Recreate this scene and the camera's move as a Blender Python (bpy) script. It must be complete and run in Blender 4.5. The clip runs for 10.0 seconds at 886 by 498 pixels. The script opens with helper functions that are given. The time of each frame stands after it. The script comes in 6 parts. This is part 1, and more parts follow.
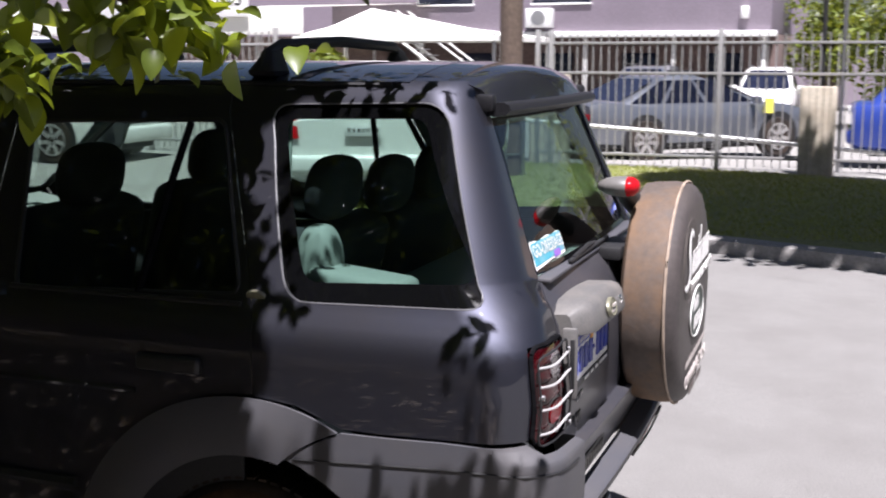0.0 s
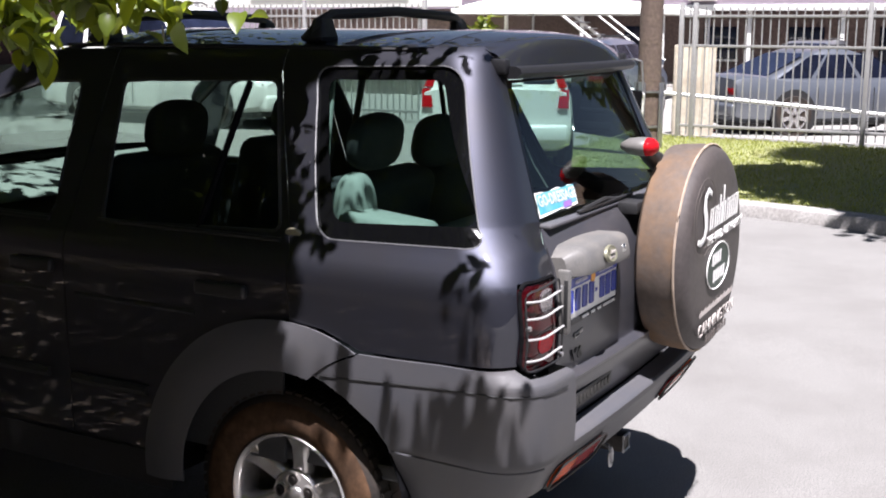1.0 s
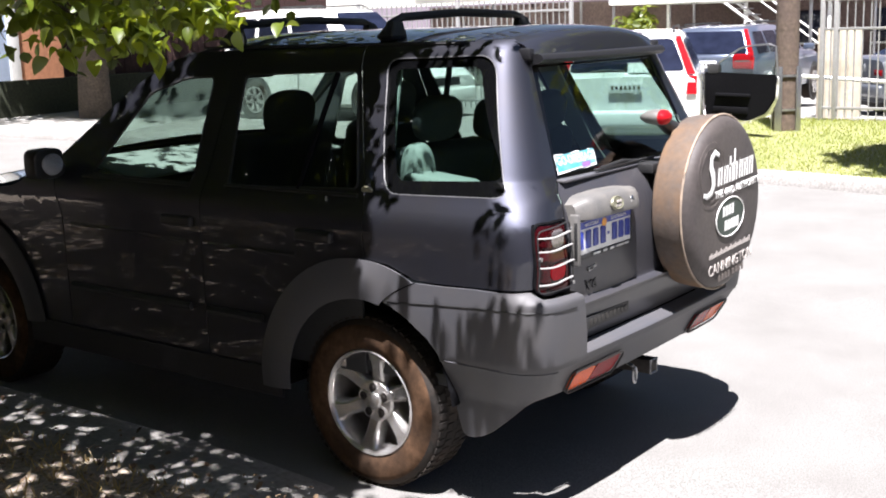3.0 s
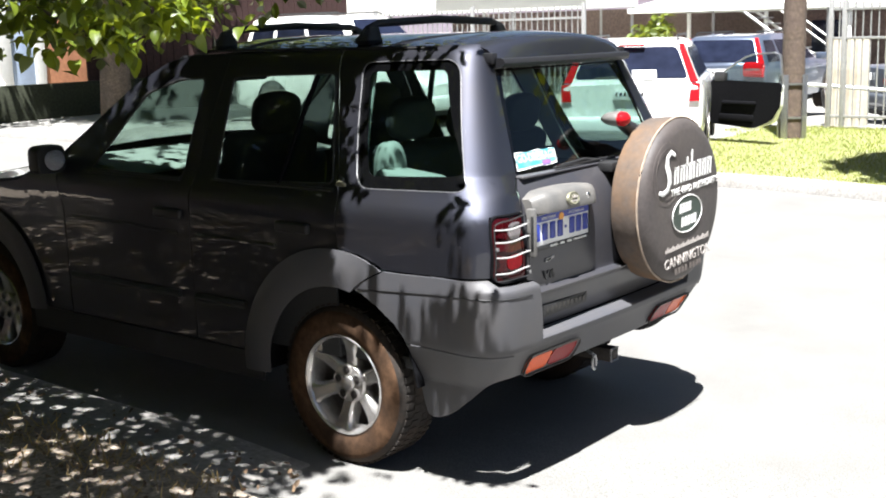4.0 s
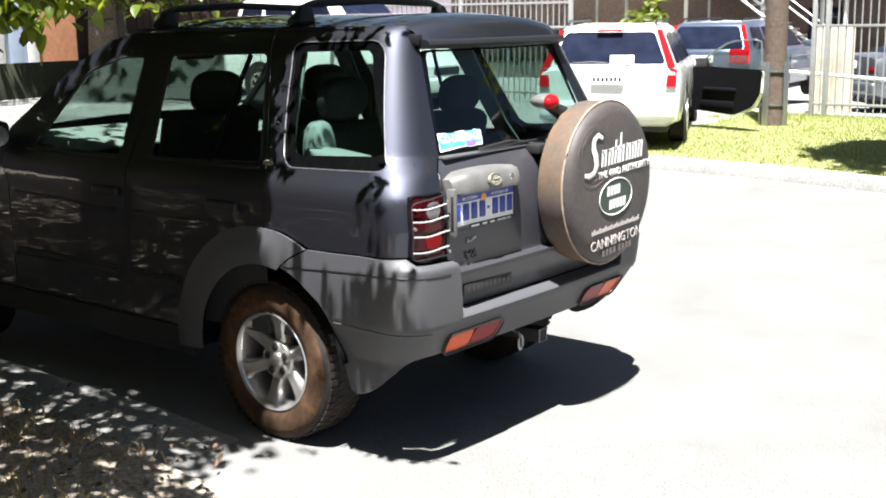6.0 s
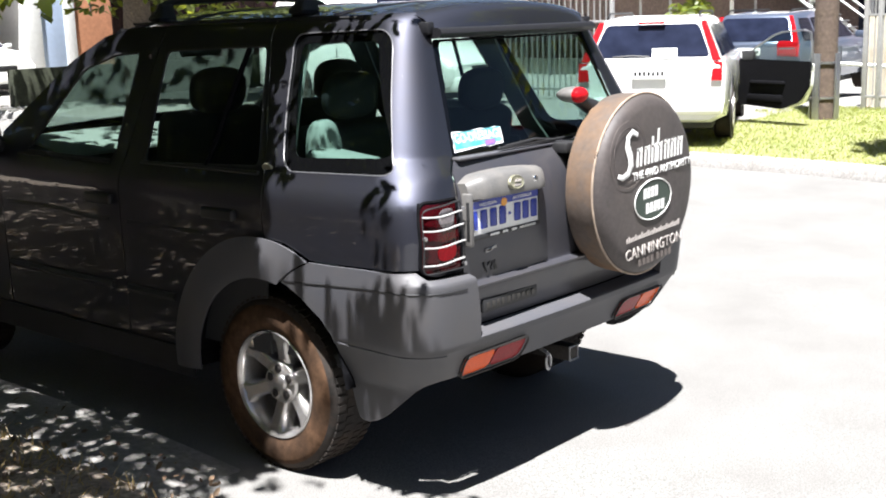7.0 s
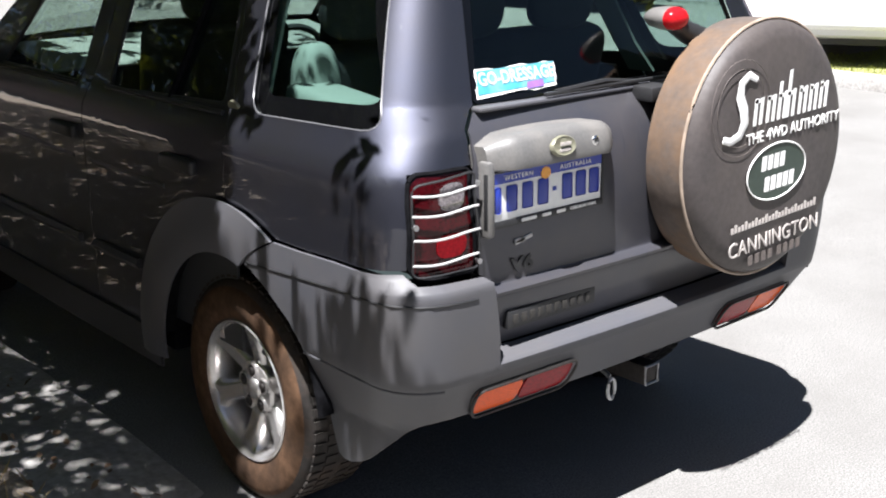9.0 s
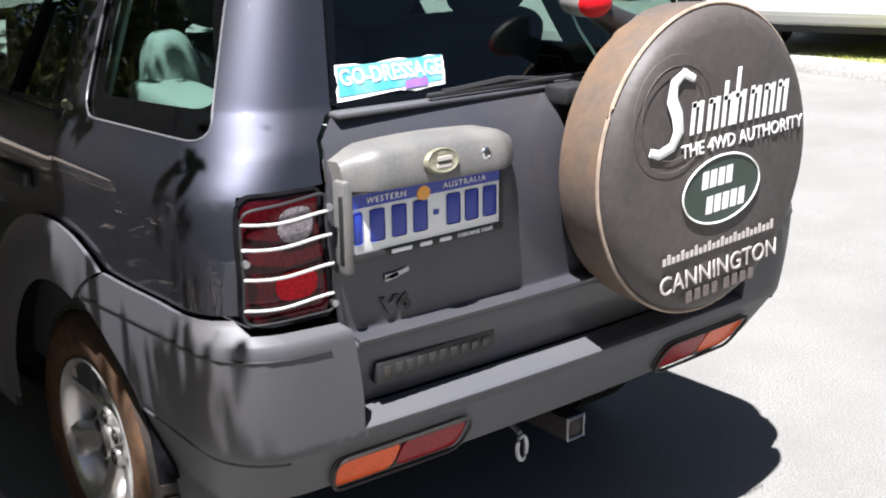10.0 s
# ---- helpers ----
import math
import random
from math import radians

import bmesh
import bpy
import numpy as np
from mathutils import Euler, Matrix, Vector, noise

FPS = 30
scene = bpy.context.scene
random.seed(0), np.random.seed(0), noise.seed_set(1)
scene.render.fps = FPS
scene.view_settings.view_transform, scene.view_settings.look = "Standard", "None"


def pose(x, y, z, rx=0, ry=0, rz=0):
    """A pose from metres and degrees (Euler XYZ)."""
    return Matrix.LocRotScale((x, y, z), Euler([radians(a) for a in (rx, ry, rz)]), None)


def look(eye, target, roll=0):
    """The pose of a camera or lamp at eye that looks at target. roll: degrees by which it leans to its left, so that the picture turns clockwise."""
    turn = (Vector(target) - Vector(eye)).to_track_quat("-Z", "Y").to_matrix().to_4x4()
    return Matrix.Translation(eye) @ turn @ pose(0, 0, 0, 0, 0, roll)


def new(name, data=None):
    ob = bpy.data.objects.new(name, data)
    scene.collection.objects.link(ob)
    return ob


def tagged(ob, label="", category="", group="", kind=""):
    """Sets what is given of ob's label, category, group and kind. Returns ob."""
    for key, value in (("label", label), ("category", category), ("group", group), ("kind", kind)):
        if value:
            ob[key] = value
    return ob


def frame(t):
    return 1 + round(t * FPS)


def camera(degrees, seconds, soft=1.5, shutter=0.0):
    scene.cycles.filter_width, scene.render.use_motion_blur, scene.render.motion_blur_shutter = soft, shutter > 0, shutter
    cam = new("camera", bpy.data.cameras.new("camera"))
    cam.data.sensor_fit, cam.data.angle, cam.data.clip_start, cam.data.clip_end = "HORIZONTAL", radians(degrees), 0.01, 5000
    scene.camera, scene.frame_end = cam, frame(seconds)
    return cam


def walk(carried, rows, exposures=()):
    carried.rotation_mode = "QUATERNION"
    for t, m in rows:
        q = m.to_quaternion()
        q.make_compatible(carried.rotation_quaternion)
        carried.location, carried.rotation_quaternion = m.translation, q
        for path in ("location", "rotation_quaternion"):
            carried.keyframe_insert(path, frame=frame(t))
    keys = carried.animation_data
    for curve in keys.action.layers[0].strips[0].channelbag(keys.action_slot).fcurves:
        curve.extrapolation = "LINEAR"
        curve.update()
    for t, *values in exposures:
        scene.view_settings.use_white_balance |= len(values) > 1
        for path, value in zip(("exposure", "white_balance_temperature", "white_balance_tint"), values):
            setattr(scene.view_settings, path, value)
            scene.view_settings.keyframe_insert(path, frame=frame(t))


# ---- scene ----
cam = camera(41.7, 10.0, soft=1.9, shutter=0.25)
PATH = [
    (0, (-3.345, -1.482, 1.769), (-1.496, -0.794, 1.438), 0.0),
    (0.5, (-3.354, -1.773, 1.781), (-1.599, -0.879, 1.430), 1.6),
    (1, (-3.519, -2.009, 1.757), (-1.795, -1.067, 1.381), 0.3),
    (1.5, (-3.652, -2.269, 1.767), (-1.995, -1.200, 1.428), -1.0),
    (2, (-3.755, -2.497, 1.755), (-2.122, -1.398, 1.392), -1.4),
    (2.5, (-3.938, -2.678, 1.773), (-2.344, -1.523, 1.417), -2.4),
    (2.7, (-3.994, -2.743, 1.771), (-2.419, -1.567, 1.396), -2.4),
    (3.8, (-4.087, -3.145, 1.752), (-2.552, -1.918, 1.381), -1.0),
    (4, (-4.130, -3.201, 1.753), (-2.596, -1.972, 1.385), -1.5),
    (4.5, (-4.196, -3.260, 1.753), (-2.625, -2.091, 1.348), -2.2),
    (5, (-4.172, -3.366, 1.753), (-2.644, -2.134, 1.370), -2.2),
    (5.5, (-4.120, -3.501, 1.750), (-2.597, -2.265, 1.359), -1.0),
    (5.7, (-4.066, -3.491, 1.744), (-2.536, -2.266, 1.347), -0.9),
    (6.8, (-3.681, -3.335, 1.715), (-2.180, -2.070, 1.332), -1.1),
    (7, (-3.563, -3.268, 1.688), (-2.086, -1.979, 1.294), -1.8),
    (7.5, (-3.240, -3.197, 1.704), (-1.834, -1.837, 1.286), -0.0),
    (8, (-2.939, -3.005, 1.698), (-1.546, -1.647, 1.234), 0.7),
    (8.5, (-2.679, -2.846, 1.684), (-1.330, -1.462, 1.172), -0.8),
    (9, (-2.377, -2.748, 1.652), (-1.139, -1.278, 1.097), -0.8),
    (9.5, (-2.089, -2.655, 1.617), (-0.851, -1.200, 1.025), -1.0),
    (10, (-1.771, -2.558, 1.597), (-0.573, -1.063, 1.021), -0.7),
]
walk(cam, [(t, look(eye, target, roll)) for t, eye, target, roll in PATH],
     exposures=[(0.0, 1.37, 6150, 20), (1.4, 1.76, 6200, 18), (2.7, 1.9, 6250, 17), (4.0, 2.06, 6250, 9), (6.0, 2.04, 6250, 8), (7.5, 1.96, 6200, 12), (10.0, 1.84, 6150, 12)])


# ---- world and sun ----
SUN_FROM = Vector((-0.33, -0.21, 1.0)).normalized()
world = bpy.data.worlds.new("sky")
scene.world = world
world.use_nodes = True
sky = world.node_tree.nodes.new("ShaderNodeTexSky")
sky.sky_type = "NISHITA"
sky.sun_disc = False
sky.sun_elevation = math.asin(SUN_FROM.z)
sky.sun_rotation = math.atan2(SUN_FROM.x, SUN_FROM.y)
background = world.node_tree.nodes["Background"]
background.inputs["Strength"].default_value = 0.021
world.node_tree.links.new(sky.outputs["Color"], background.inputs["Color"])
sun = new("sun", bpy.data.lights.new("sun", "SUN"))
sun.data.energy = 5.0
sun.data.angle = radians(0.6)
sun.data.color = (1.0, 0.97, 0.935)
sun.matrix_world = look(SUN_FROM * 40, (0, 0, 0))


# ---- materials ----
def material(name, colour, rough=0.6, metal=0.0, spread=0.12, scale=40.0, bump=0.15, coat=0.0, dirt=None, dirt_amount=0.0,
             dirt_scale=3.0, spec=0.5, island=0.0, depth=0.002, transmission=0.0, coat_rough=0.02):
    """A procedural surface: grain at one scale, stains at another, and fine relief."""
    m = bpy.data.materials.new(name)
    m.use_nodes = True
    n, k = m.node_tree.nodes, m.node_tree.links
    b = n["Principled BSDF"]
    b.inputs["Roughness"].default_value = rough
    b.inputs["Metallic"].default_value = metal
    b.inputs["Specular IOR Level"].default_value = spec
    b.inputs["Coat Weight"].default_value = coat
    b.inputs["Coat Roughness"].default_value = coat_rough
    b.inputs["Transmission Weight"].default_value = transmission
    co = n.new("ShaderNodeTexCoord")
    fine = n.new("ShaderNodeTexNoise")
    fine.inputs["Scale"].default_value = scale
    fine.inputs["Detail"].default_value = 5
    k.new(co.outputs["Object"], fine.inputs["Vector"])
    coarse = n.new("ShaderNodeTexNoise")
    coarse.inputs["Scale"].default_value = dirt_scale
    coarse.inputs["Detail"].default_value = 6
    coarse.inputs["Roughness"].default_value = 0.65
    k.new(co.outputs["Object"], coarse.inputs["Vector"])
    ramp = n.new("ShaderNodeValToRGB")
    lo = [max(0, c * (1 - spread)) for c in colour]
    hi = [min(1, c * (1 + spread)) for c in colour]
    ramp.color_ramp.elements[0].position, ramp.color_ramp.elements[0].color = 0.3, (*lo, 1)
    ramp.color_ramp.elements[1].position, ramp.color_ramp.elements[1].color = 0.7, (*hi, 1)
    k.new(fine.outputs["Fac"], ramp.inputs["Fac"])
    out = ramp.outputs["Color"]
    if dirt is not None:
        mask = n.new("ShaderNodeMapRange")
        mask.inputs["From Min"].default_value, mask.inputs["From Max"].default_value = 0.42, 0.68
        mask.inputs["To Max"].default_value = dirt_amount
        k.new(coarse.outputs["Fac"], mask.inputs["Value"])
        mix = n.new("ShaderNodeMix")
        mix.data_type = "RGBA"
        k.new(mask.outputs["Result"], mix.inputs["Factor"])
        k.new(out, mix.inputs["A"])
        mix.inputs["B"].default_value = (*dirt, 1)
        out = mix.outputs["Result"]
    if island:
        geo = n.new("ShaderNodeNewGeometry")
        info = n.new("ShaderNodeObjectInfo")
        add = n.new("ShaderNodeMath")
        add.operation = "ADD"
        k.new(geo.outputs["Random Per Island"], add.inputs[0])
        k.new(info.outputs["Random"], add.inputs[1])
        frac = n.new("ShaderNodeMath")
        frac.operation = "FRACT"
        k.new(add.outputs[0], frac.inputs[0])
        span = n.new("ShaderNodeMapRange")
        span.inputs["To Min"].default_value, span.inputs["To Max"].default_value = 1 - island, 1 + island
        k.new(frac.outputs[0], span.inputs["Value"])
        hsv = n.new("ShaderNodeHueSaturation")
        k.new(span.outputs["Result"], hsv.inputs["Value"])
        k.new(out, hsv.inputs["Color"])
        out = hsv.outputs["Color"]
    k.new(out, b.inputs["Base Color"])
    if bump:
        bp = n.new("ShaderNodeBump")
        bp.inputs["Strength"].default_value = bump
        bp.inputs["Distance"].default_value = depth
        k.new(fine.outputs["Fac"], bp.inputs["Height"])
        k.new(bp.outputs["Normal"], b.inputs["Normal"])
    return m


def glass(name, tint, rough=0.0):
    """A thin tinted pane: clear to look through, with gloss that grows towards grazing."""
    m = bpy.data.materials.new(name)
    m.use_nodes = True
    n, k = m.node_tree.nodes, m.node_tree.links
    n.remove(n["Principled BSDF"])
    clear = n.new("ShaderNodeBsdfTransparent")
    clear.inputs["Color"].default_value = (*tint, 1)
    gloss = n.new("ShaderNodeBsdfGlossy")
    gloss.inputs["Roughness"].default_value = rough
    facing = n.new("ShaderNodeLayerWeight")
    facing.inputs["Blend"].default_value = 0.5
    power = n.new("ShaderNodeMath")
    power.operation = "POWER"
    power.inputs[1].default_value = 4.0
    k.new(facing.outputs["Facing"], power.inputs[0])
    amount = n.new("ShaderNodeMapRange")
    amount.inputs["To Min"].default_value = 0.05
    k.new(power.outputs[0], amount.inputs["Value"])
    mix = n.new("ShaderNodeMixShader")
    k.new(amount.outputs["Result"], mix.inputs["Fac"])
    k.new(clear.outputs["BSDF"], mix.inputs[1])
    k.new(gloss.outputs["BSDF"], mix.inputs[2])
    k.new(mix.outputs["Shader"], n["Material Output"].inputs["Surface"])
    return m


def foliage(name, colour, spread=0.35, through_light=0.45):
    m = bpy.data.materials.new(name)
    m.use_nodes = True
    n, k = m.node_tree.nodes, m.node_tree.links
    b = n["Principled BSDF"]
    b.inputs["Roughness"].default_value = 0.4
    geo = n.new("ShaderNodeNewGeometry")
    info = n.new("ShaderNodeObjectInfo")
    add = n.new("ShaderNodeMath")
    add.operation = "ADD"
    k.new(geo.outputs["Random Per Island"], add.inputs[0])
    k.new(info.outputs["Random"], add.inputs[1])
    frac = n.new("ShaderNodeMath")
    frac.operation = "FRACT"
    k.new(add.outputs[0], frac.inputs[0])
    ramp = n.new("ShaderNodeValToRGB")
    r, g, bl = colour
    ramp.color_ramp.elements[0].color = (r * (1 - spread), g * (1 - spread), bl * (1 - spread), 1)
    ramp.color_ramp.elements[1].color = (r * (1 + spread * 1.3), g * (1 + spread), bl * (1 + spread * 0.4), 1)
    k.new(frac.outputs[0], ramp.inputs["Fac"])
    k.new(ramp.outputs["Color"], b.inputs["Base Color"])
    glow = n.new("ShaderNodeBsdfTranslucent")
    tone = n.new("ShaderNodeMix")
    tone.data_type = "RGBA"
    tone.blend_type = "MULTIPLY"
    tone.inputs["Factor"].default_value = 1.0
    k.new(ramp.outputs["Color"], tone.inputs["A"])
    tone.inputs["B"].default_value = (2.7, 2.3, 0.9, 1)
    k.new(tone.outputs["Result"], glow.inputs["Color"])
    mix = n.new("ShaderNodeMixShader")
    mix.inputs["Fac"].default_value = through_light
    k.new(b.outputs["BSDF"], mix.inputs[1])
    k.new(glow.outputs["BSDF"], mix.inputs[2])
    k.new(mix.outputs["Shader"], n["Material Output"].inputs["Surface"])
    return m


PAINT = material("dark_metallic_paint", (0.044, 0.046, 0.061), 0.51, 0.9, 0.06, 500, 0.01, 1.0, (0.05, 0.045, 0.04), 0.3, 2.5, coat_rough=0.012)
DUSTY_PAINT = material("dusty_metallic_paint", (0.046, 0.047, 0.058), 0.45, 0.3, 0.06, 500, 0.03, 0.35, (0.075, 0.068, 0.064), 0.5, 4.0, spec=0.3, coat_rough=0.15)
CLADDING = material("grey_moulded_plastic", (0.067, 0.068, 0.077), 0.5, 0, 0.08, 700, 0.12, 0, (0.1, 0.09, 0.08), 0.35, 2.2, depth=0.0005, spec=0.3)
HANDLE_PLASTIC = material("pale_faded_plastic", (0.115, 0.112, 0.108), 0.45, 0, 0.1, 160, 0.12, 0, (0.2, 0.185, 0.165), 0.5, 7.0, spec=0.4)
BLACK_TRIM = material("black_rubber_trim", (0.015, 0.015, 0.016), 0.55, 0, 0.2, 120, 0.1)
SPOILER_BLACK = material("faded_black_plastic", (0.012, 0.012, 0.014), 0.45, 0, 0.2, 90, 0.1, spec=0.35)
UNDERSIDE = material("matt_black_underseal", (0.008, 0.008, 0.009), 1.0, 0, 0.3, 60, 0.2, spec=0.0)
FRIT = material("black_glass_border", (0.0025, 0.0026, 0.003), 0.06, 0, 0.1, 50, 0.0, spec=0.4)
SEAL = material("pale_window_seal", (0.1, 0.1, 0.105), 0.35, 0, 0.1, 50, 0.0)
TYRE = material("tyre_rubber", (0.025, 0.022, 0.02), 0.85, 0, 0.25, 60, 0.3, 0, (0.07, 0.045, 0.03), 0.6, 5.0, spec=0.25)
TYRE_DUST = material("red_brown_tyre_dust", (0.08, 0.046, 0.027), 0.95, 0, 0.35, 30, 0.3, 0, (0.028, 0.019, 0.014), 0.85, 7.0, spec=0.1)
ALLOY = material("silver_alloy", (0.56, 0.55, 0.54), 0.27, 0.75, 0.06, 90, 0.02, 0.3, (0.25, 0.18, 0.13), 0.35, 14.0)
DARK_METAL = material("dark_brake_metal", (0.03, 0.026, 0.024), 0.6, 0.5, 0.3, 60, 0.2)
STEEL = material("galvanised_steel", (0.36, 0.36, 0.37), 0.4, 0.9, 0.15, 60, 0.08)
CHROME = material("polished_metal", (0.75, 0.75, 0.74), 0.16, 1.0, 0.05, 60, 0.02)
RED_LENS = material("red_lens", (0.032, 0.0016, 0.003), 0.1, 0, 0.4, 120, 0.3, 0.2, depth=0.001, spec=0.2)
BRIGHT_RED = material("bright_red_lens", (0.38, 0.008, 0.012), 0.12, 0, 0.25, 220, 0.4, 0.0, depth=0.001, spec=0.15)
DEEP_RED = material("deep_red_lens", (0.2, 0.005, 0.009), 0.2, 0, 0.4, 160, 0.4, 0.0, depth=0.001, spec=0.08)
AMBER_LENS = material("amber_lens", (0.6, 0.075, 0.005), 0.15, 0, 0.3, 260, 0.5, 0.0, depth=0.001, spec=0.12)
CLEAR_LENS = material("clear_lens", (0.17, 0.15, 0.16), 0.1, 0.4, 0.6, 180, 0.8, 0.8, depth=0.002)
COVER = material("weathered_black_vinyl", (0.058, 0.05, 0.048), 0.55, 0, 0.15, 60, 0.25, 0, (0.1, 0.082, 0.072), 0.45, 3.0, depth=0.003, spec=0.35)
COVER_SIDE = material("dusty_vinyl_wall", (0.095, 0.076, 0.064), 0.66, 0, 0.12, 50, 0.3, 0, (0.2, 0.108, 0.045), 0.9, 2.6, depth=0.003, spec=0.3)
PIPING = material("pale_piping", (0.3, 0.235, 0.18), 0.7, 0, 0.3, 25, 0.2)
WHITE_PRINT = material("white_print", (0.8, 0.79, 0.76), 0.6, 0, 0.05, 300, 0.0)
FADED_PRINT = material("faded_print", (0.45, 0.41, 0.38), 0.6, 0, 0.15, 200, 0.0)
DULL_PRINT = material("worn_grey_print", (0.12, 0.1, 0.09), 0.65, 0, 0.2, 120, 0.0)
PLAQUE_PRINT = material("worn_plaque_relief", (0.025, 0.023, 0.02), 0.6, 0, 0.4, 60, 0.1)
GREEN_PRINT = material("dark_green_print", (0.03, 0.045, 0.035), 0.55, 0, 0.1, 60, 0.0)
PLATE_WHITE = material("plate_white", (0.75, 0.75, 0.73), 0.35, 0, 0.04, 200, 0.03)
PLATE_BLUE = material("plate_blue", (0.02, 0.04, 0.3), 0.35, 0, 0.05, 200, 0.03)
ORANGE = material("orange_seal", (0.8, 0.36, 0.06), 0.5, 0, 0.1, 100, 0.0)
GOLD_GREEN = material("tarnished_badge", (0.19, 0.185, 0.13), 0.4, 0.2, 0.2, 150, 0.1)
STICKER = material("turquoise_sticker", (0.06, 0.3, 0.38), 0.5, 0, 0.15, 60, 0.0, 0, (0.4, 0.5, 0.5), 0.4, 20.0)
PURPLE = material("purple_sticker_print", (0.25, 0.12, 0.5), 0.5)
SEAT = material("charcoal_seat_cloth", (0.035, 0.037, 0.04), 0.9, 0, 0.25, 300, 0.3, 0, (0.05, 0.05, 0.055), 0.5, 8.0)
PALE_TRIM = material("pale_grey_green_trim", (0.33, 0.36, 0.33), 0.7, 0, 0.08, 200, 0.15, 0, (0.36, 0.39, 0.35), 0.4, 6.0)
LIT_DASH = material("sunlit_tone_dash", (0.32, 0.33, 0.31), 0.7, 0, 0.12, 120, 0.15, 0, (0.25, 0.26, 0.25), 0.4, 6.0)
DASH = material("dark_dash_plastic", (0.03, 0.032, 0.035), 0.7, 0, 0.15, 200, 0.15)
LINER = material("grey_headlining", (0.22, 0.23, 0.22), 0.9, 0, 0.08, 200, 0.1)
CLEAR_GLASS = glass("green_tinted_glass", (0.52, 0.62, 0.58))
DEEP_GLASS = glass("rear_tinted_glass", (0.46, 0.58, 0.55))
FAR_GLASS = material("dark_car_glass", (0.012, 0.015, 0.03), 0.08, 0, 0.3, 5, 0.0, 0.0, spec=0.25)
WHITE_PAINT = material("white_car_paint", (0.8, 0.8, 0.76), 0.25, 0, 0.03, 60, 0.02, 0.8)
GREY_BLUE = material("grey_blue_car_paint", (0.12, 0.145, 0.2), 0.3, 0.5, 0.05, 60, 0.02, 0.8)
SILVER = material("silver_grey_car_paint", (0.17, 0.185, 0.21), 0.3, 0.6, 0.05, 60, 0.02, 0.8)
DEEP_GREEN = material("dark_green_car_paint", (0.02, 0.06, 0.04), 0.3, 0.2, 0.05, 60, 0.02, 0.8)
BLUE_PAINT = material("blue_car_paint", (0.03, 0.06, 0.3), 0.3, 0.2, 0.05, 60, 0.02, 0.8)
ASPHALT = material("sun_bleached_asphalt", (0.168, 0.164, 0.155), 0.92, 0, 0.5, 170, 0.12, 0, (0.13, 0.125, 0.117), 0.7, 1.3, depth=0.003)
CONCRETE = material("pale_concrete", (0.25, 0.242, 0.226), 0.9, 0, 0.15, 35, 0.35, 0, (0.21, 0.2, 0.18), 0.6, 1.2, depth=0.004)
KERB = material("kerb_concrete", (0.27, 0.26, 0.245), 0.9, 0, 0.25, 40, 0.4, 0, (0.17, 0.155, 0.14), 0.6, 2.0, depth=0.004)
DIRT = material("dry_verge_soil", (0.31, 0.255, 0.205), 0.95, 0, 0.55, 45, 0.8, 0, (0.4, 0.345, 0.28), 0.7, 3.5, depth=0.012)
LAWN = material("lawn_soil", (0.2, 0.215, 0.085), 0.95, 0, 0.3, 25, 0.6, 0, (0.27, 0.25, 0.12), 0.6, 1.1, depth=0.02)
GRASS = foliage("grass_blades", (0.21, 0.255, 0.075), 0.3, 0.3)
DRY_GRASS = foliage("dry_grass_blades", (0.3, 0.25, 0.15), 0.45, 0.2)
LITTER = material("fallen_leaves", (0.19, 0.125, 0.075), 0.8, 0, 0.2, 40, 0.1, island=0.5)
# lit copy of the street tree's leaves: sunlight put into a lighter colour
LIT_LEAF = foliage("sunlit_tone_leaves", (0.11, 0.16, 0.02), 0.45, 0.36)
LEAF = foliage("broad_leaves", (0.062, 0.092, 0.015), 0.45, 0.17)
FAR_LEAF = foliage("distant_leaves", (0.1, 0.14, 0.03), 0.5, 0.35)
BARK = material("grey_brown_bark", (0.13, 0.1, 0.075), 0.95, 0, 0.35, 25, 0.8, 0, (0.06, 0.05, 0.04), 0.6, 6.0, depth=0.02)
TIMBER = material("weathered_timber_pole", (0.11, 0.08, 0.06), 0.9, 0, 0.3, 20, 0.6, 0, (0.1, 0.07, 0.06), 0.7, 3.0, depth=0.01)
RENDER_CREAM = material("stained_render", (0.5, 0.45, 0.36), 0.9, 0, 0.15, 20, 0.4, 0, (0.3, 0.24, 0.17), 0.7, 2.5, depth=0.006)
FENCE = material("pale_fence_paint", (0.27, 0.27, 0.265), 0.5, 0, 0.12, 30, 0.1, 0, (0.22, 0.2, 0.18), 0.4, 4.0)
GUARD_WIRE = material("pale_painted_wire", (0.5, 0.49, 0.48), 0.35, 0.3, 0.1, 90, 0.05)
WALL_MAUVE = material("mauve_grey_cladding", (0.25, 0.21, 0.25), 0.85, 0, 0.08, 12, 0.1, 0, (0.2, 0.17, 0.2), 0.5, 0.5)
# brick in a dark tone that carries the ground floor's shade in its colour
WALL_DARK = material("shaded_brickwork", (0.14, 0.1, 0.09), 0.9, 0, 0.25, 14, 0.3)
CANVAS = material("white_canvas", (0.82, 0.82, 0.76), 0.8, 0, 0.03, 20, 0.1)
SIGN_WHITE = material("white_signboard", (0.8, 0.8, 0.78), 0.5, 0, 0.02, 20, 0.02)
SIGN_BLACK = material("black_lettering", (0.02, 0.02, 0.02), 0.5)
PALE_BLUE = material("pale_blue_render", (0.45, 0.55, 0.72), 0.8, 0, 0.05, 10, 0.1, 0, (0.38, 0.46, 0.6), 0.4, 1.0)
WHITE_WALL = material("white_painted_trim", (0.75, 0.75, 0.73), 0.7, 0, 0.05, 10, 0.1)
TERRACOTTA = material("terracotta_wall", (0.42, 0.19, 0.1), 0.85, 0, 0.15, 10, 0.2)
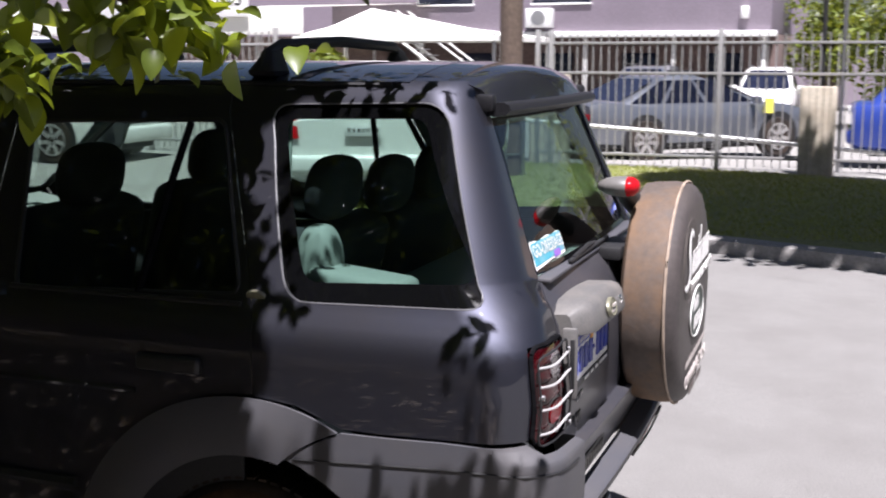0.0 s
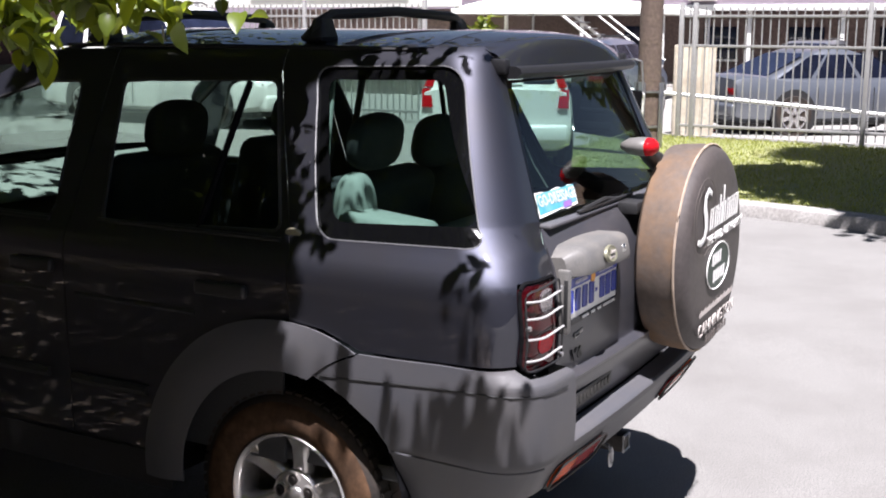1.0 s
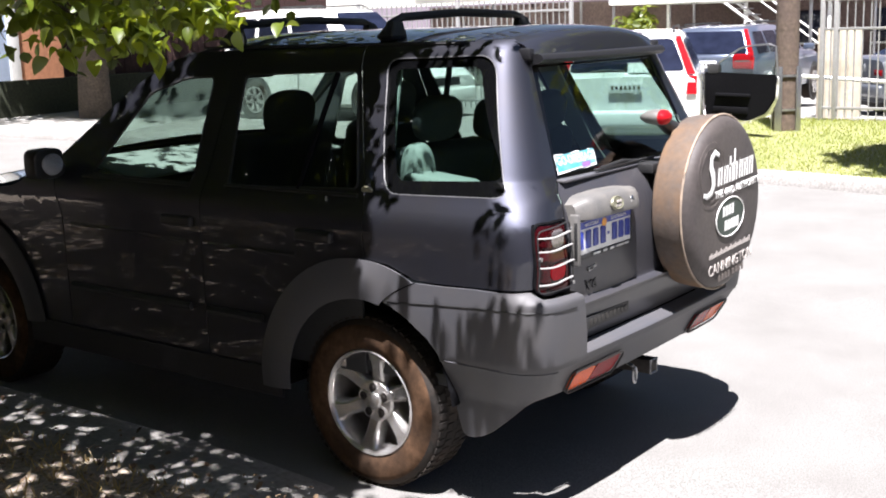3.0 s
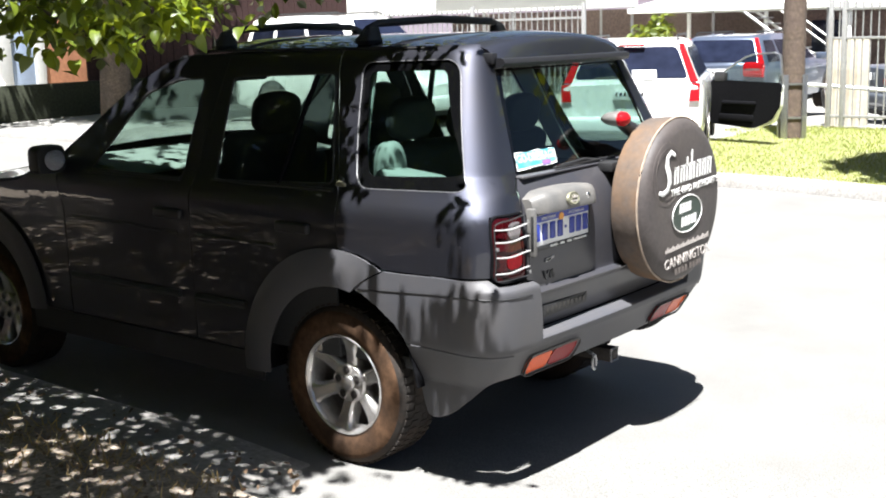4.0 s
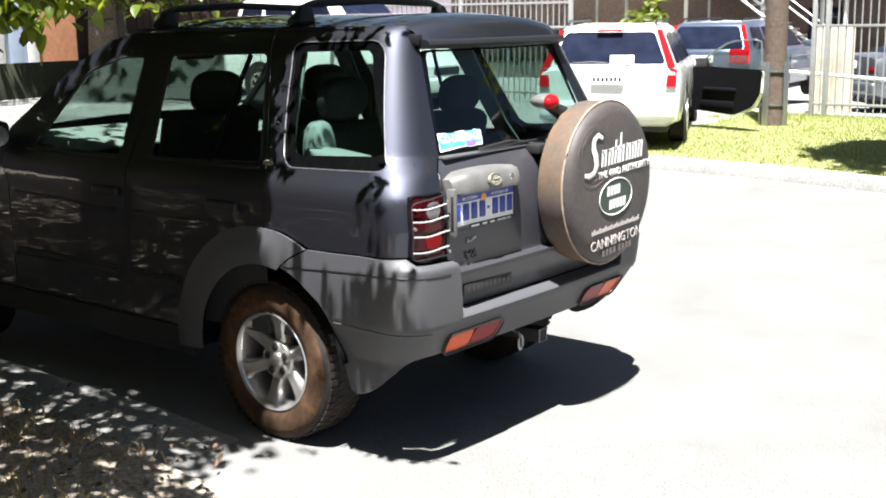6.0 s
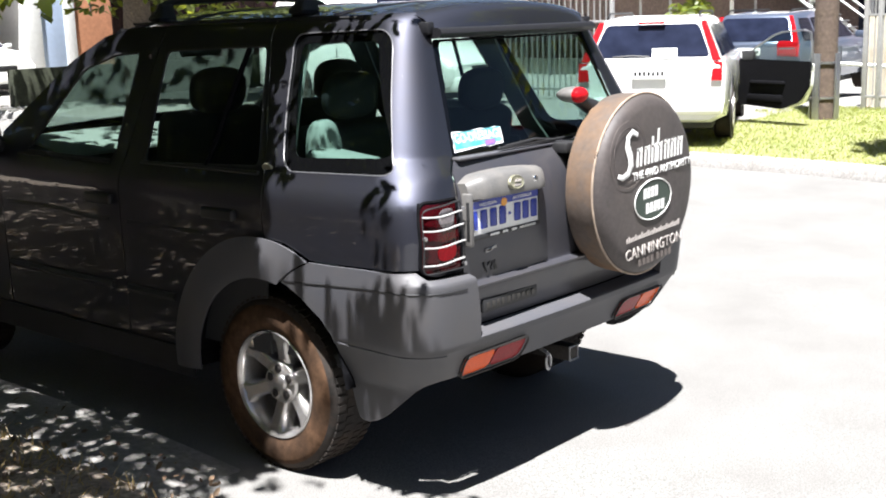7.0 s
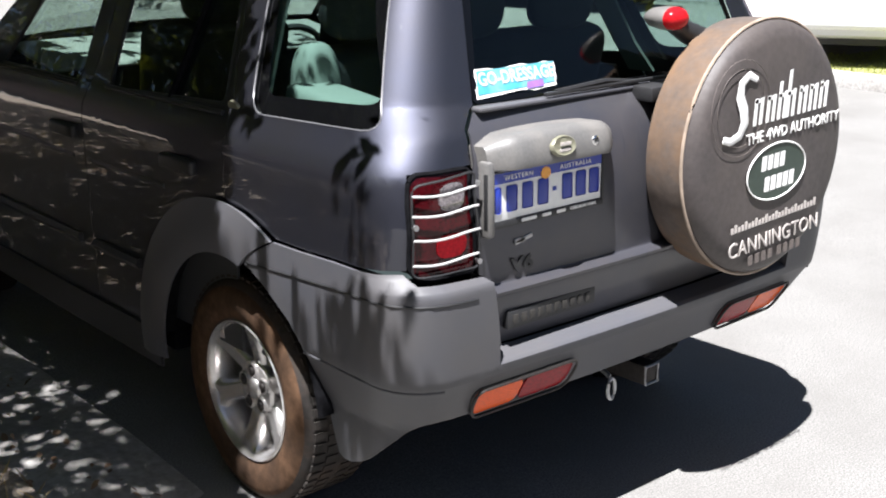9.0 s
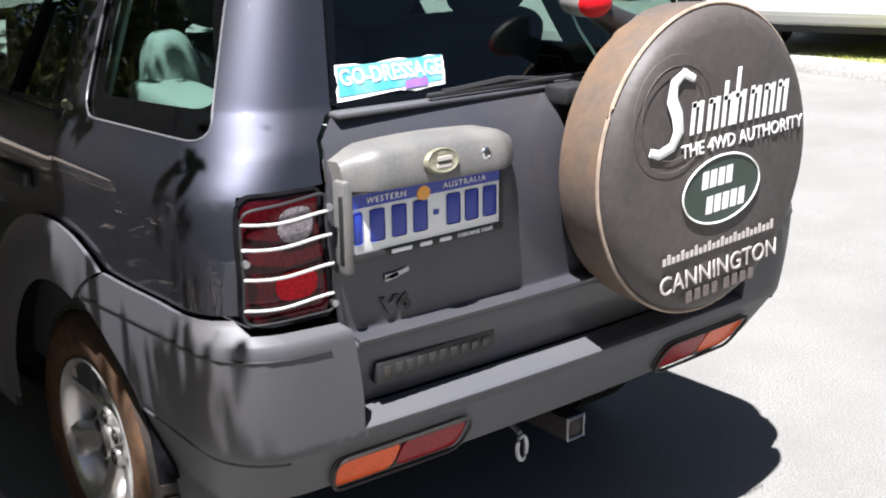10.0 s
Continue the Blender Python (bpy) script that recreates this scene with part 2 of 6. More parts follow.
# fence boards and garden wall: the deep shade there is in these dark colours
RED_FENCE = material("shade_toned_red_boards", (0.04, 0.016, 0.014), 0.85, 0, 0.3, 14, 0.3)
SHADE_GARDEN = material("shade_toned_wall", (0.028, 0.032, 0.018), 0.95, 0, 0.4, 18, 0.5)
YELLOW = material("yellow_sticker", (0.8, 0.75, 0.1), 0.5)


# ---- builders ----
def finish(bm, name, mat, parent=None, label="", smooth=40):
    me = bpy.data.meshes.new(name)
    bm.to_mesh(me)
    bm.free()
    for m in (mat if isinstance(mat, (list, tuple)) else [mat]):
        me.materials.append(m)
    if smooth:
        me.polygons.foreach_set("use_smooth", [True] * len(me.polygons))
        me.set_sharp_from_angle(angle=radians(smooth))
    ob = new(name, me)
    if parent is not None:
        ob.parent = parent
    if label:
        ob["label"] = label
    return ob


def part(name, bm, mat, parent, label="", smooth=40):
    return finish(bm, name, mat, parent, label, smooth)


def thing(name, at, label, category, group="", turn=0.0):
    ob = new(name)
    ob.matrix_world = pose(*at, 0, 0, turn)
    return tagged(ob, label, category, group)


def box(lo, hi, bevel=0.0, seg=2):
    bm = bmesh.new()
    bmesh.ops.create_cube(bm, size=1.0)
    for v in bm.verts:
        v.co = Vector([lo[i] + (v.co[i] + 0.5) * (hi[i] - lo[i]) for i in range(3)])
    if bevel:
        bmesh.ops.bevel(bm, geom=bm.edges[:], offset=bevel, segments=seg, affect="EDGES", profile=0.5)
    return bm


def join(*bms):
    out = bms[0]
    for b in bms[1:]:
        me = bpy.data.meshes.new("tmp")
        b.to_mesh(me)
        b.free()
        out.from_mesh(me)
        bpy.data.meshes.remove(me)
    return out


def turned(bm, m):
    bmesh.ops.transform(bm, matrix=m, verts=bm.verts)
    return bm


def revolve(profile, axis="X", seg=48, centre=(0, 0, 0)):
    """A solid of revolution: profile of (along the axis, radius)."""
    bm = bmesh.new()
    rings = []
    for a, r in profile:
        ring = []
        for i in range(seg):
            t = 2 * math.pi * i / seg
            c, s_ = r * math.cos(t), r * math.sin(t)
            p = {"X": (a, c, s_), "Y": (c, a, s_), "Z": (c, s_, a)}[axis]
            ring.append(bm.verts.new(Vector(p) + Vector(centre)))
        rings.append(ring)
    for r0, r1 in zip(rings, rings[1:]):
        for i in range(seg):
            j = (i + 1) % seg
            bm.faces.new((r0[i], r0[j], r1[j], r1[i]))
    for ring in (rings[0], rings[-1]):
        if profile[0] != profile[-1] and (ring[0].co - ring[seg // 2].co).length > 1e-4:
            bm.faces.new(ring)
    bmesh.ops.remove_doubles(bm, verts=bm.verts, dist=1e-6)
    bmesh.ops.recalc_face_normals(bm, faces=bm.faces)
    return bm


def tube(points, r, seg=8, closed=False):
    """A round bar along points; r is one radius or one for each point."""
    bm = bmesh.new()
    pts = [Vector(p) for p in points]
    n = len(pts)
    rings = []
    for i, p in enumerate(pts):
        a = pts[(i - 1) % n] if closed or i else p
        b = pts[(i + 1) % n] if closed or i < n - 1 else p
        d = (b - a).normalized()
        up = Vector((0, 0, 1)) if abs(d.z) < 0.9 else Vector((1, 0, 0))
        u = d.cross(up).normalized()
        w = u.cross(d)
        q = r[i] if isinstance(r, (list, tuple)) else r
        rings.append([bm.verts.new(p + q * (math.cos(2 * math.pi * k / seg) * u + math.sin(2 * math.pi * k / seg) * w)) for k in range(seg)])
    for i in range(n if closed else n - 1):
        r0, r1 = rings[i], rings[(i + 1) % n]
        for k in range(seg):
            bm.faces.new((r0[k], r0[(k + 1) % seg], r1[(k + 1) % seg], r1[k]))
    if not closed:
        bm.faces.new(rings[0])
        bm.faces.new(rings[-1])
    bmesh.ops.recalc_face_normals(bm, faces=bm.faces)
    return bm


def rounded(poly, r, n=5):
    """The outline with its corners rounded; r is one radius or one for each corner."""
    out = []
    for i, p in enumerate(poly):
        p = Vector(p)
        a, b = Vector(poly[i - 1]), Vector(poly[(i + 1) % len(poly)])
        q = r[i] if isinstance(r, (list, tuple)) else r
        if q <= 0:
            out.append(tuple(p))
            continue
        da, db = (a - p), (b - p)
        q = min(q, da.length * 0.49, db.length * 0.49)
        s0, s1 = p + da.normalized() * q, p + db.normalized() * q
        for k in range(n + 1):
            t = k / n
            out.append(tuple((1 - t) ** 2 * s0 + 2 * t * (1 - t) * p + t * t * s1))
    return out


def dense(poly, step):
    out = []
    for i, p in enumerate(poly):
        a, b = Vector(p), Vector(poly[(i + 1) % len(poly)])
        k = max(1, int((b - a).length / step))
        out += [tuple(a.lerp(b, j / k)) for j in range(k)]
    return out


def sheet(outline, holes, place, step=0.05, thick=0.006, lines=(), columns=()):
    """A curved panel: a flat outline with holes, cut into a net and laid on a surface by place(a, b)."""
    bm = bmesh.new()
    edges = []
    for poly in (outline, *holes):
        vs = [bm.verts.new((a, b, 0)) for a, b in dense(poly, step)]
        edges += [bm.edges.new((vs[i], vs[(i + 1) % len(vs)])) for i in range(len(vs))]
    bmesh.ops.triangle_fill(bm, use_beauty=True, use_dissolve=False, edges=edges, normal=(0, 0, 1))
    a0, a1 = min(v.co.x for v in bm.verts), max(v.co.x for v in bm.verts)
    b0, b1 = min(v.co.y for v in bm.verts), max(v.co.y for v in bm.verts)
    cuts = [(x, (1, 0, 0)) for x in np.arange(a0 + step, a1 - 1e-3, step)]
    cuts += [(y, (0, 1, 0)) for y in np.arange(b0 + step, b1 - 1e-3, step)]
    cuts += [(x, (1, 0, 0)) for x in columns]
    cuts += [(y, (0, 1, 0)) for y in lines if b0 + 1e-3 < y < b1 - 1e-3]
    for c, nrm in cuts:
        bmesh.ops.bisect_plane(bm, geom=bm.verts[:] + bm.edges[:] + bm.faces[:], dist=1e-5,
                               plane_co=Vector(nrm) * float(c), plane_no=nrm)
    for v in bm.verts:
        v.co = Vector(place(v.co.x, v.co.y))
    bmesh.ops.remove_doubles(bm, verts=bm.verts, dist=1e-5)
    bmesh.ops.recalc_face_normals(bm, faces=bm.faces)
    if thick:
        bmesh.ops.solidify(bm, geom=bm.faces[:], thickness=thick)
        bmesh.ops.recalc_face_normals(bm, faces=bm.faces)
    return bm


def letters(text, size, spacing=1.0, heavy=0.0):
    """Raised lettering as a flat mesh in the XY plane, centred, with the built-in font."""
    cu = bpy.data.curves.new("lettering", "FONT")
    cu.body, cu.size, cu.align_x, cu.align_y, cu.extrude = text, size, "CENTER", "CENTER", 0.0012
    cu.space_character = spacing
    cu.offset = heavy
    cu.resolution_u = 3
    ob = bpy.data.objects.new("lettering", cu)
    me = bpy.data.meshes.new_from_object(ob)
    bm = bmesh.new()
    bm.from_mesh(me)
    bpy.data.objects.remove(ob)
    bpy.data.meshes.remove(me)
    return bm


def ground_height(x, y):
    """The street is level, the far verge is a kerb's height above it, and the yard behind the fence falls away."""
    if x < 7.5:
        return 0.0
    return float(np.interp(x, (7.5, 9, 13, 15, 18, 23, 40), (0.12, 0.14, 0.18, 0.09, -0.02, -0.25, -0.3)))


# ---- ground ----
def build_ground():
    bm = bmesh.new()
    xs = [-400, -60, -20, -8, -4, -1.4, 0, 3, 6, 40, 60, 150, 400]
    ys = [-400, -60, -20, -6, 0, 6, 12, 30, 60, 150, 400]
    grid = [[bm.verts.new((x, y, -0.32 if x >= 6 else -0.02)) for y in ys] for x in xs]
    for i in range(len(xs) - 1):
        for j in range(len(ys) - 1):
            bm.faces.new((grid[i][j], grid[i + 1][j], grid[i + 1][j + 1], grid[i][j + 1]))
    tagged(finish(bm, "ground", CONCRETE), "bare pale ground reaching to the horizon", "ground", kind="structure")
    # the road, a sheet with a fine net
    bm = bmesh.new()
    bmesh.ops.create_grid(bm, x_segments=40, y_segments=120, size=1.0)
    for v in bm.verts:
        v.co = Vector((v.co.x * 7.2 + 0.9, v.co.y * 45 + 15, 0.004 * noise.noise(v.co * 9)))
        if v.co.x > 6.5:
            v.co.x += kerb_x(v.co.y) - 7.6 + 0.1
    tagged(finish(bm, "road", ASPHALT), "sun-bleached grey asphalt street with fine stones", "road", kind="structure")


def kerb_x(y):
    return float(np.interp(y, (-8, -1.4, 0, 1.5, 3.5, 8, 60), (5.3, 6.8, 7.3, 7.62, 7.75, 7.85, 8.2)))


def build_far_side():
    bm = bmesh.new()
    ys = np.concatenate([np.arange(-12, 24, 0.5), np.arange(24, 60, 3)])
    offs = (0.16, 0.5, 1.2, 2.2, 3.4, 4.6, 5.6, 7, 9, 12, 16, 24, 40)
    rows = []
    for y in ys:
        rows.append([bm.verts.new((kerb_x(y) + o, y, ground_height(kerb_x(y) + o, y) + 0.012 * noise.noise((o * 1.7, y * 1.3, 0)))) for o in offs])
    for r0, r1 in zip(rows, rows[1:]):
        for i in range(len(offs) - 1):
            f = bm.faces.new((r0[i], r0[i + 1], r1[i + 1], r1[i]))
            mid = f.calc_center_median()
            drive = mid.y > 4.2
            f.material_index = 1 if (offs[i] >= 5.6 or drive) else 0
    tagged(finish(bm, "far_verge", [LAWN, CONCRETE]), "sunny lawn verge beside a pale concrete crossing and yard", "verge", kind="structure")
    # kerb stones along the far side
    bm = bmesh.new()
    prof = ((-0.06, -0.02), (-0.05, 0.05), (-0.02, 0.11), (0.03, 0.13), (0.17, 0.13))
    rows = [[bm.verts.new((kerb_x(y) + o, y, z)) for o, z in prof] for y in np.arange(-12, 50, 0.5)]
    for r0, r1 in zip(rows, rows[1:]):
        for i in range(len(prof) - 1):
            bm.faces.new((r0[i], r0[i + 1], r1[i + 1], r1[i]))
    tagged(finish(bm, "far_kerb", KERB), "worn grey concrete kerb along the lawn", "kerb", kind="structure")


def build_near_verge():
    bm = bmesh.new()
    ys = np.arange(-1.6, 14, 0.12)
    n = 26
    rows = []
    for y in ys:
        row = []
        for i in range(n):
            x = -1.32 - 9.7 * (i / (n - 1)) ** 1.6
            # the soil ends in a ragged, slanting tongue beside the crossing
            end = -0.25 + (x + 1.3) * 0.75 + 0.18 * noise.noise((x * 2.1, 3.0, 1.0))
            h = 0.05 * min(1, max(0, (y - end) / 0.5)) + 0.02 * noise.noise((x * 2.5, y * 2.5, 4.0))
            row.append(bm.verts.new((x, y, h if y > end else -0.01)))
        rows.append(row)
    for r0, r1 in zip(rows, rows[1:]):
        for i in range(n - 1):
            bm.faces.new((r0[i + 1], r0[i], r1[i], r1[i + 1]))
    tagged(finish(bm, "near_verge", DIRT), "dry sandy verge with leaf litter in dappled shade", "verge", kind="structure")
    bm = bmesh.new()
    prof = ((-0.905, -0.01), (-0.91, 0.03), (-0.93, 0.045), (-1.06, 0.055), (-1.2, 0.06), (-1.24, 0.05), (-1.36, 0.04))
    rows = [[bm.verts.new((x, y, z * min(1.0, max(0.05, (y - 0.05) / 0.5)) - 0.004)) for x, z in prof] for y in np.arange(0.1, 16, 0.25)]
    for r0, r1 in zip(rows, rows[1:]):
        for i in range(len(prof) - 1):
            bm.faces.new((r0[i], r0[i + 1], r1[i + 1], r1[i]))
    tagged(finish(bm, "near_kerb", KERB), "low worn concrete kerb beside the parked car", "kerb", kind="structure")


build_ground()
build_far_side()
build_near_verge()


# ---- the parked four-wheel drive ----
WIDTH = ((0.2, 0.845), (0.45, 0.862), (0.9, 0.866), (1.03, 0.866), (1.07, 0.862), (1.1, 0.851), (1.125, 0.836), (1.15, 0.82), (1.18, 0.804), (1.22, 0.785),
         (1.4, 0.702), (1.6, 0.604), (1.65, 0.58), (1.685, 0.556), (1.705, 0.525), (1.72, 0.47))
REAR = ((0.2, 0.78), (0.62, 0.76), (0.66, 0.77), (0.75, 0.801), (0.768, 0.805), (0.774, 0.803), (0.783, 0.776), (0.79, 0.772), (0.95, 0.785), (1.08, 0.772), (1.15, 0.745), (1.19, 0.715), (1.22, 0.69), (1.6, 0.545), (1.7, 0.505))
CORNER = ((0.3, 0.13), (1.0, 0.14), (1.1, 0.15), (1.2, 0.175), (1.4, 0.15), (1.6, 0.115), (1.7, 0.11))


HEIGHTS = np.arange(0.1, 1.9, 0.004)


def smoothed(rows, reach):
    """A finely stepped, rounded version of a short table."""
    raw = np.interp(HEIGHTS, [r[0] for r in rows], [r[1] for r in rows])
    k = int(reach / 0.004)
    w = np.hanning(2 * k + 3)[1:-1]
    return np.convolve(np.pad(raw, k, mode="edge"), w / w.sum(), mode="valid")


CURVES = {WIDTH: smoothed(WIDTH, 0.03), REAR: smoothed(REAR, 0.006), CORNER: smoothed(CORNER, 0.05)}


def table(rows, z):
    return float(np.interp(z, HEIGHTS, CURVES[rows]))


def half_width(y, z):
    w = table(WIDTH, z)
    if y > 1.0:
        w *= 1 - 0.02 * ((y - 1.0) / 1.2) ** 2 * (1.6 if z > 1.15 else 0.35)
    if y > 2.8:
        w *= math.sqrt(max(0.05, 1 - 0.55 * ((y - 2.8) / 0.75) ** 2))
    return w


def skin(s, z, out=0.0):
    """The body's skin: s runs back along the left flank, round the corner and across the tail; out lifts the point off it."""
    flip = s > 1.5
    if flip:
        s = 3.0 - s
    rear, rc = table(REAR, z), table(CORNER, z)
    if s <= 0.6:
        y = -s if s <= 0 else -(rear - rc) * s / 0.6
        p, nrm = (-half_width(y, z), y), (-1.0, 0.0)
    elif s <= 0.8:
        t = (s - 0.6) / 0.2 * math.pi / 2
        w = half_width(0, z)
        nrm = (-math.cos(t), -math.sin(t))
        p = (-(w - rc) + rc * nrm[0], -(rear - rc) + rc * nrm[1])
    else:
        w = half_width(0, z) - rc
        f = (s - 0.8) / 0.7
        x = -w * (1 - f)
        bow = 0.02 * (1 - (x / w) ** 2)
        nrm = (0.0, -1.0)
        p = (x, -rear - bow)
    x, y = p[0] + nrm[0] * out, p[1] + nrm[1] * out
    return (-x if flip else x, y, z)


def flank(y, z):
    """Flank coordinates to skin coordinates."""
    return (-y if y >= 0 else 0.6 * -y / (table(REAR, z) - table(CORNER, z)), z)


def tail(x, z):
    w = half_width(0, z) - table(CORNER, z)
    return (0.8 + 0.7 * (1 + x / w), z)


def both(name, make, mat, parent, label="", smooth=40):
    """The same part on the left and, mirrored, on the right."""
    out = []
    for side_ in (1, -1):
        bm = make()
        if side_ < 0:
            bmesh.ops.scale(bm, vec=(-1, 1, 1), verts=bm.verts)
            bmesh.ops.reverse_faces(bm, faces=bm.faces)
        out.append(part(name, bm, mat, parent, label, smooth))
    return out


def polish(ob):
    """Gives a body panel the smooth normals of the skin that it lies on."""
    me = ob.data
    out = []
    for v in me.vertices:
        x, y, z = v.co
        n = Vector(v.normal)
        if y < 2.6:
            w, rear, rc = half_width(y, z), table(REAR, z), table(CORNER, z)
            dx, dy = max(0.0, abs(x) - (w - rc)), max(0.0, -y - (rear - rc))
            t = math.atan2(dy, dx) if dx + dy > 1e-4 else 0.0
            e = 0.006
            slope = [(table(k, z + e) - table(k, z - e)) / (2 * e) for k in (WIDTH, REAR, CORNER)]
            rise = math.cos(t) * (slope[0] - slope[2]) + math.sin(t) * (slope[1] - slope[2]) + slope[2]
            true = Vector((math.copysign(math.cos(t), x), -math.sin(t), -rise)).normalized()
            if n.dot(true) < -0.2:
                true = -true
            n = true
        out.append(n)
    me.normals_split_custom_set_from_vertices(out)


def arc(cy, cz, r, a0, a1, n=14):
    return [(cy + r * math.cos(radians(a0 + (a1 - a0) * i / n)), cz + r * math.sin(radians(a0 + (a1 - a0) * i / n))) for i in range(n + 1)]


QUARTER_WINDOW = [flank(*p) for p in ((-0.128, 1.158), (-0.63, 1.172), (-0.45, 1.647), (0.03, 1.637))]
QUARTER_GLASS = [flank(*p) for p in ((-0.16, 1.205), (-0.585, 1.225), (-0.412, 1.608), (-0.02, 1.6))]
REAR_DOOR_WINDOW = [(-0.012, 1.165), (-0.16, 1.595), (-0.785, 1.58), (-0.71, 1.14)]
FRONT_DOOR_WINDOW = [(-0.925, 1.138), (-0.965, 1.572), (-1.14, 1.565), (-1.36, 1.50), (-1.62, 1.145)]
REAR_GLASS = [tail(*p) for p in ((-0.545, 1.213), (0.545, 1.213), (0.462, 1.605), (-0.462, 1.605))]


def build_wheel(parent, at, name="wheel"):
    """A six-spoke alloy wheel on a dusty tyre, its outer face towards -X."""
    w = new(name)
    w.parent = parent
    w.location = at
    prof = [(0.10, 0.206), (0.115, 0.23), (0.118, 0.285), (0.105, 0.32), (0.085, 0.335), (0.0, 0.338), (-0.085, 0.335), (-0.103, 0.322),
            (-0.117, 0.29), (-0.118, 0.25), (-0.112, 0.222), (-0.1, 0.206)]
    tyre = part("tyre", revolve([(a, r) for a, r in prof] + [(0.10, 0.206)], "X", 72), TYRE, w, "black tyre dusted with red-brown dirt")
    part("sidewall_dust", revolve([(-0.1, 0.207), (-0.1125, 0.222), (-0.1188, 0.25), (-0.1178, 0.29), (-0.113, 0.302), (-0.105, 0.315), (-0.1, 0.3), (-0.1, 0.207)], "X", 72), TYRE_DUST, tyre, "red-brown dust on the sidewall")
    # tread blocks round the tyre
    bm = bmesh.new()
    for i in range(60):
        for k, x in enumerate((-0.075, -0.03, 0.03, 0.075)):
            b = box((x - 0.019, -0.011, 0.333), (x + 0.019, 0.011, 0.3405))
            join(bm, turned(b, Matrix.Rotation(2 * math.pi * (i + 0.5 * (k % 2)) / 60, 4, "X")))
    tagged(part("tread", bm, TYRE, w, smooth=0), kind="stuff")
    rim = part("rim", revolve([(-0.108, 0.226), (-0.112, 0.222), (-0.108, 0.214), (-0.09, 0.205), (-0.02, 0.195), (0.09, 0.2), (0.1, 0.222),
                               (0.02, 0.21), (-0.08, 0.221), (-0.108, 0.226)], "X", 64), ALLOY, w, "bright silver alloy rim with six spokes")
    rim.scale = (1, 0.94, 0.94)
    for i in range(6):
        bm = bmesh.new()
        rows = []
        for r, half, x, dep in ((0.05, 0.036, -0.06, 0.06), (0.09, 0.035, -0.067, 0.06), (0.14, 0.0335, -0.08, 0.065), (0.178, 0.038, -0.091, 0.065), (0.2, 0.053, -0.097, 0.055), (0.216, 0.088, -0.1, 0.04)):
            ring = [(x + dep, -half * 0.96), (x + 0.016, -half), (x + 0.002, -half * 0.66), (x, -half * 0.5), (x + 0.006, 0), (x, half * 0.5), (x + 0.002, half * 0.66), (x + 0.016, half), (x + dep, half * 0.96)]
            rows.append([bm.verts.new((a, b, r)) for a, b in ring])
        for r0, r1 in zip(rows, rows[1:]):
            for j in range(9):
                bm.faces.new((r0[j], r0[(j + 1) % 9], r1[(j + 1) % 9], r1[j]))
        bm.faces.new(rows[0])
        bm.faces.new(rows[-1])
        bmesh.ops.recalc_face_normals(bm, faces=bm.faces)
        turned(bm, Matrix.Rotation(2 * math.pi * (i + 0.15) / 6, 4, "X"))
        part("spoke", bm, ALLOY, rim, smooth=50)
    part("hub", revolve([(-0.02, 0.092), (-0.062, 0.092), (-0.071, 0.084), (-0.075, 0.036), (-0.08, 0.033), (-0.083, 0.026), (-0.084, 0.0)], "X", 40), ALLOY, rim)
    for i in range(5):
        a = 2 * math.pi * (i + 0.2) / 5
        part("nut_socket", revolve([(-0.06, 0.026), (-0.0775, 0.0255), (-0.079, 0.0225), (-0.078, 0.0195), (-0.06, 0.018), (-0.06, 0.026)], "X", 20, (0, 0.058 * math.cos(a), 0.058 * math.sin(a))), ALLOY, rim)
        part("wheel_nut", revolve([(-0.06, 0.0165), (-0.0765, 0.0165), (-0.0765, 0.011), (-0.083, 0.0095), (-0.083, 0.0)], "X", 16, (0, 0.058 * math.cos(a), 0.058 * math.sin(a))), DARK_METAL, rim, "dark wheel nut")
    # drum widened to fill the rim, so its dark colour shades the spoke gaps
    part("brake_drum", revolve([(0.03, 0.0), (0.03, 0.193), (-0.01, 0.193), (-0.012, 0.0)], "X", 40), DARK_METAL, w)
    return w


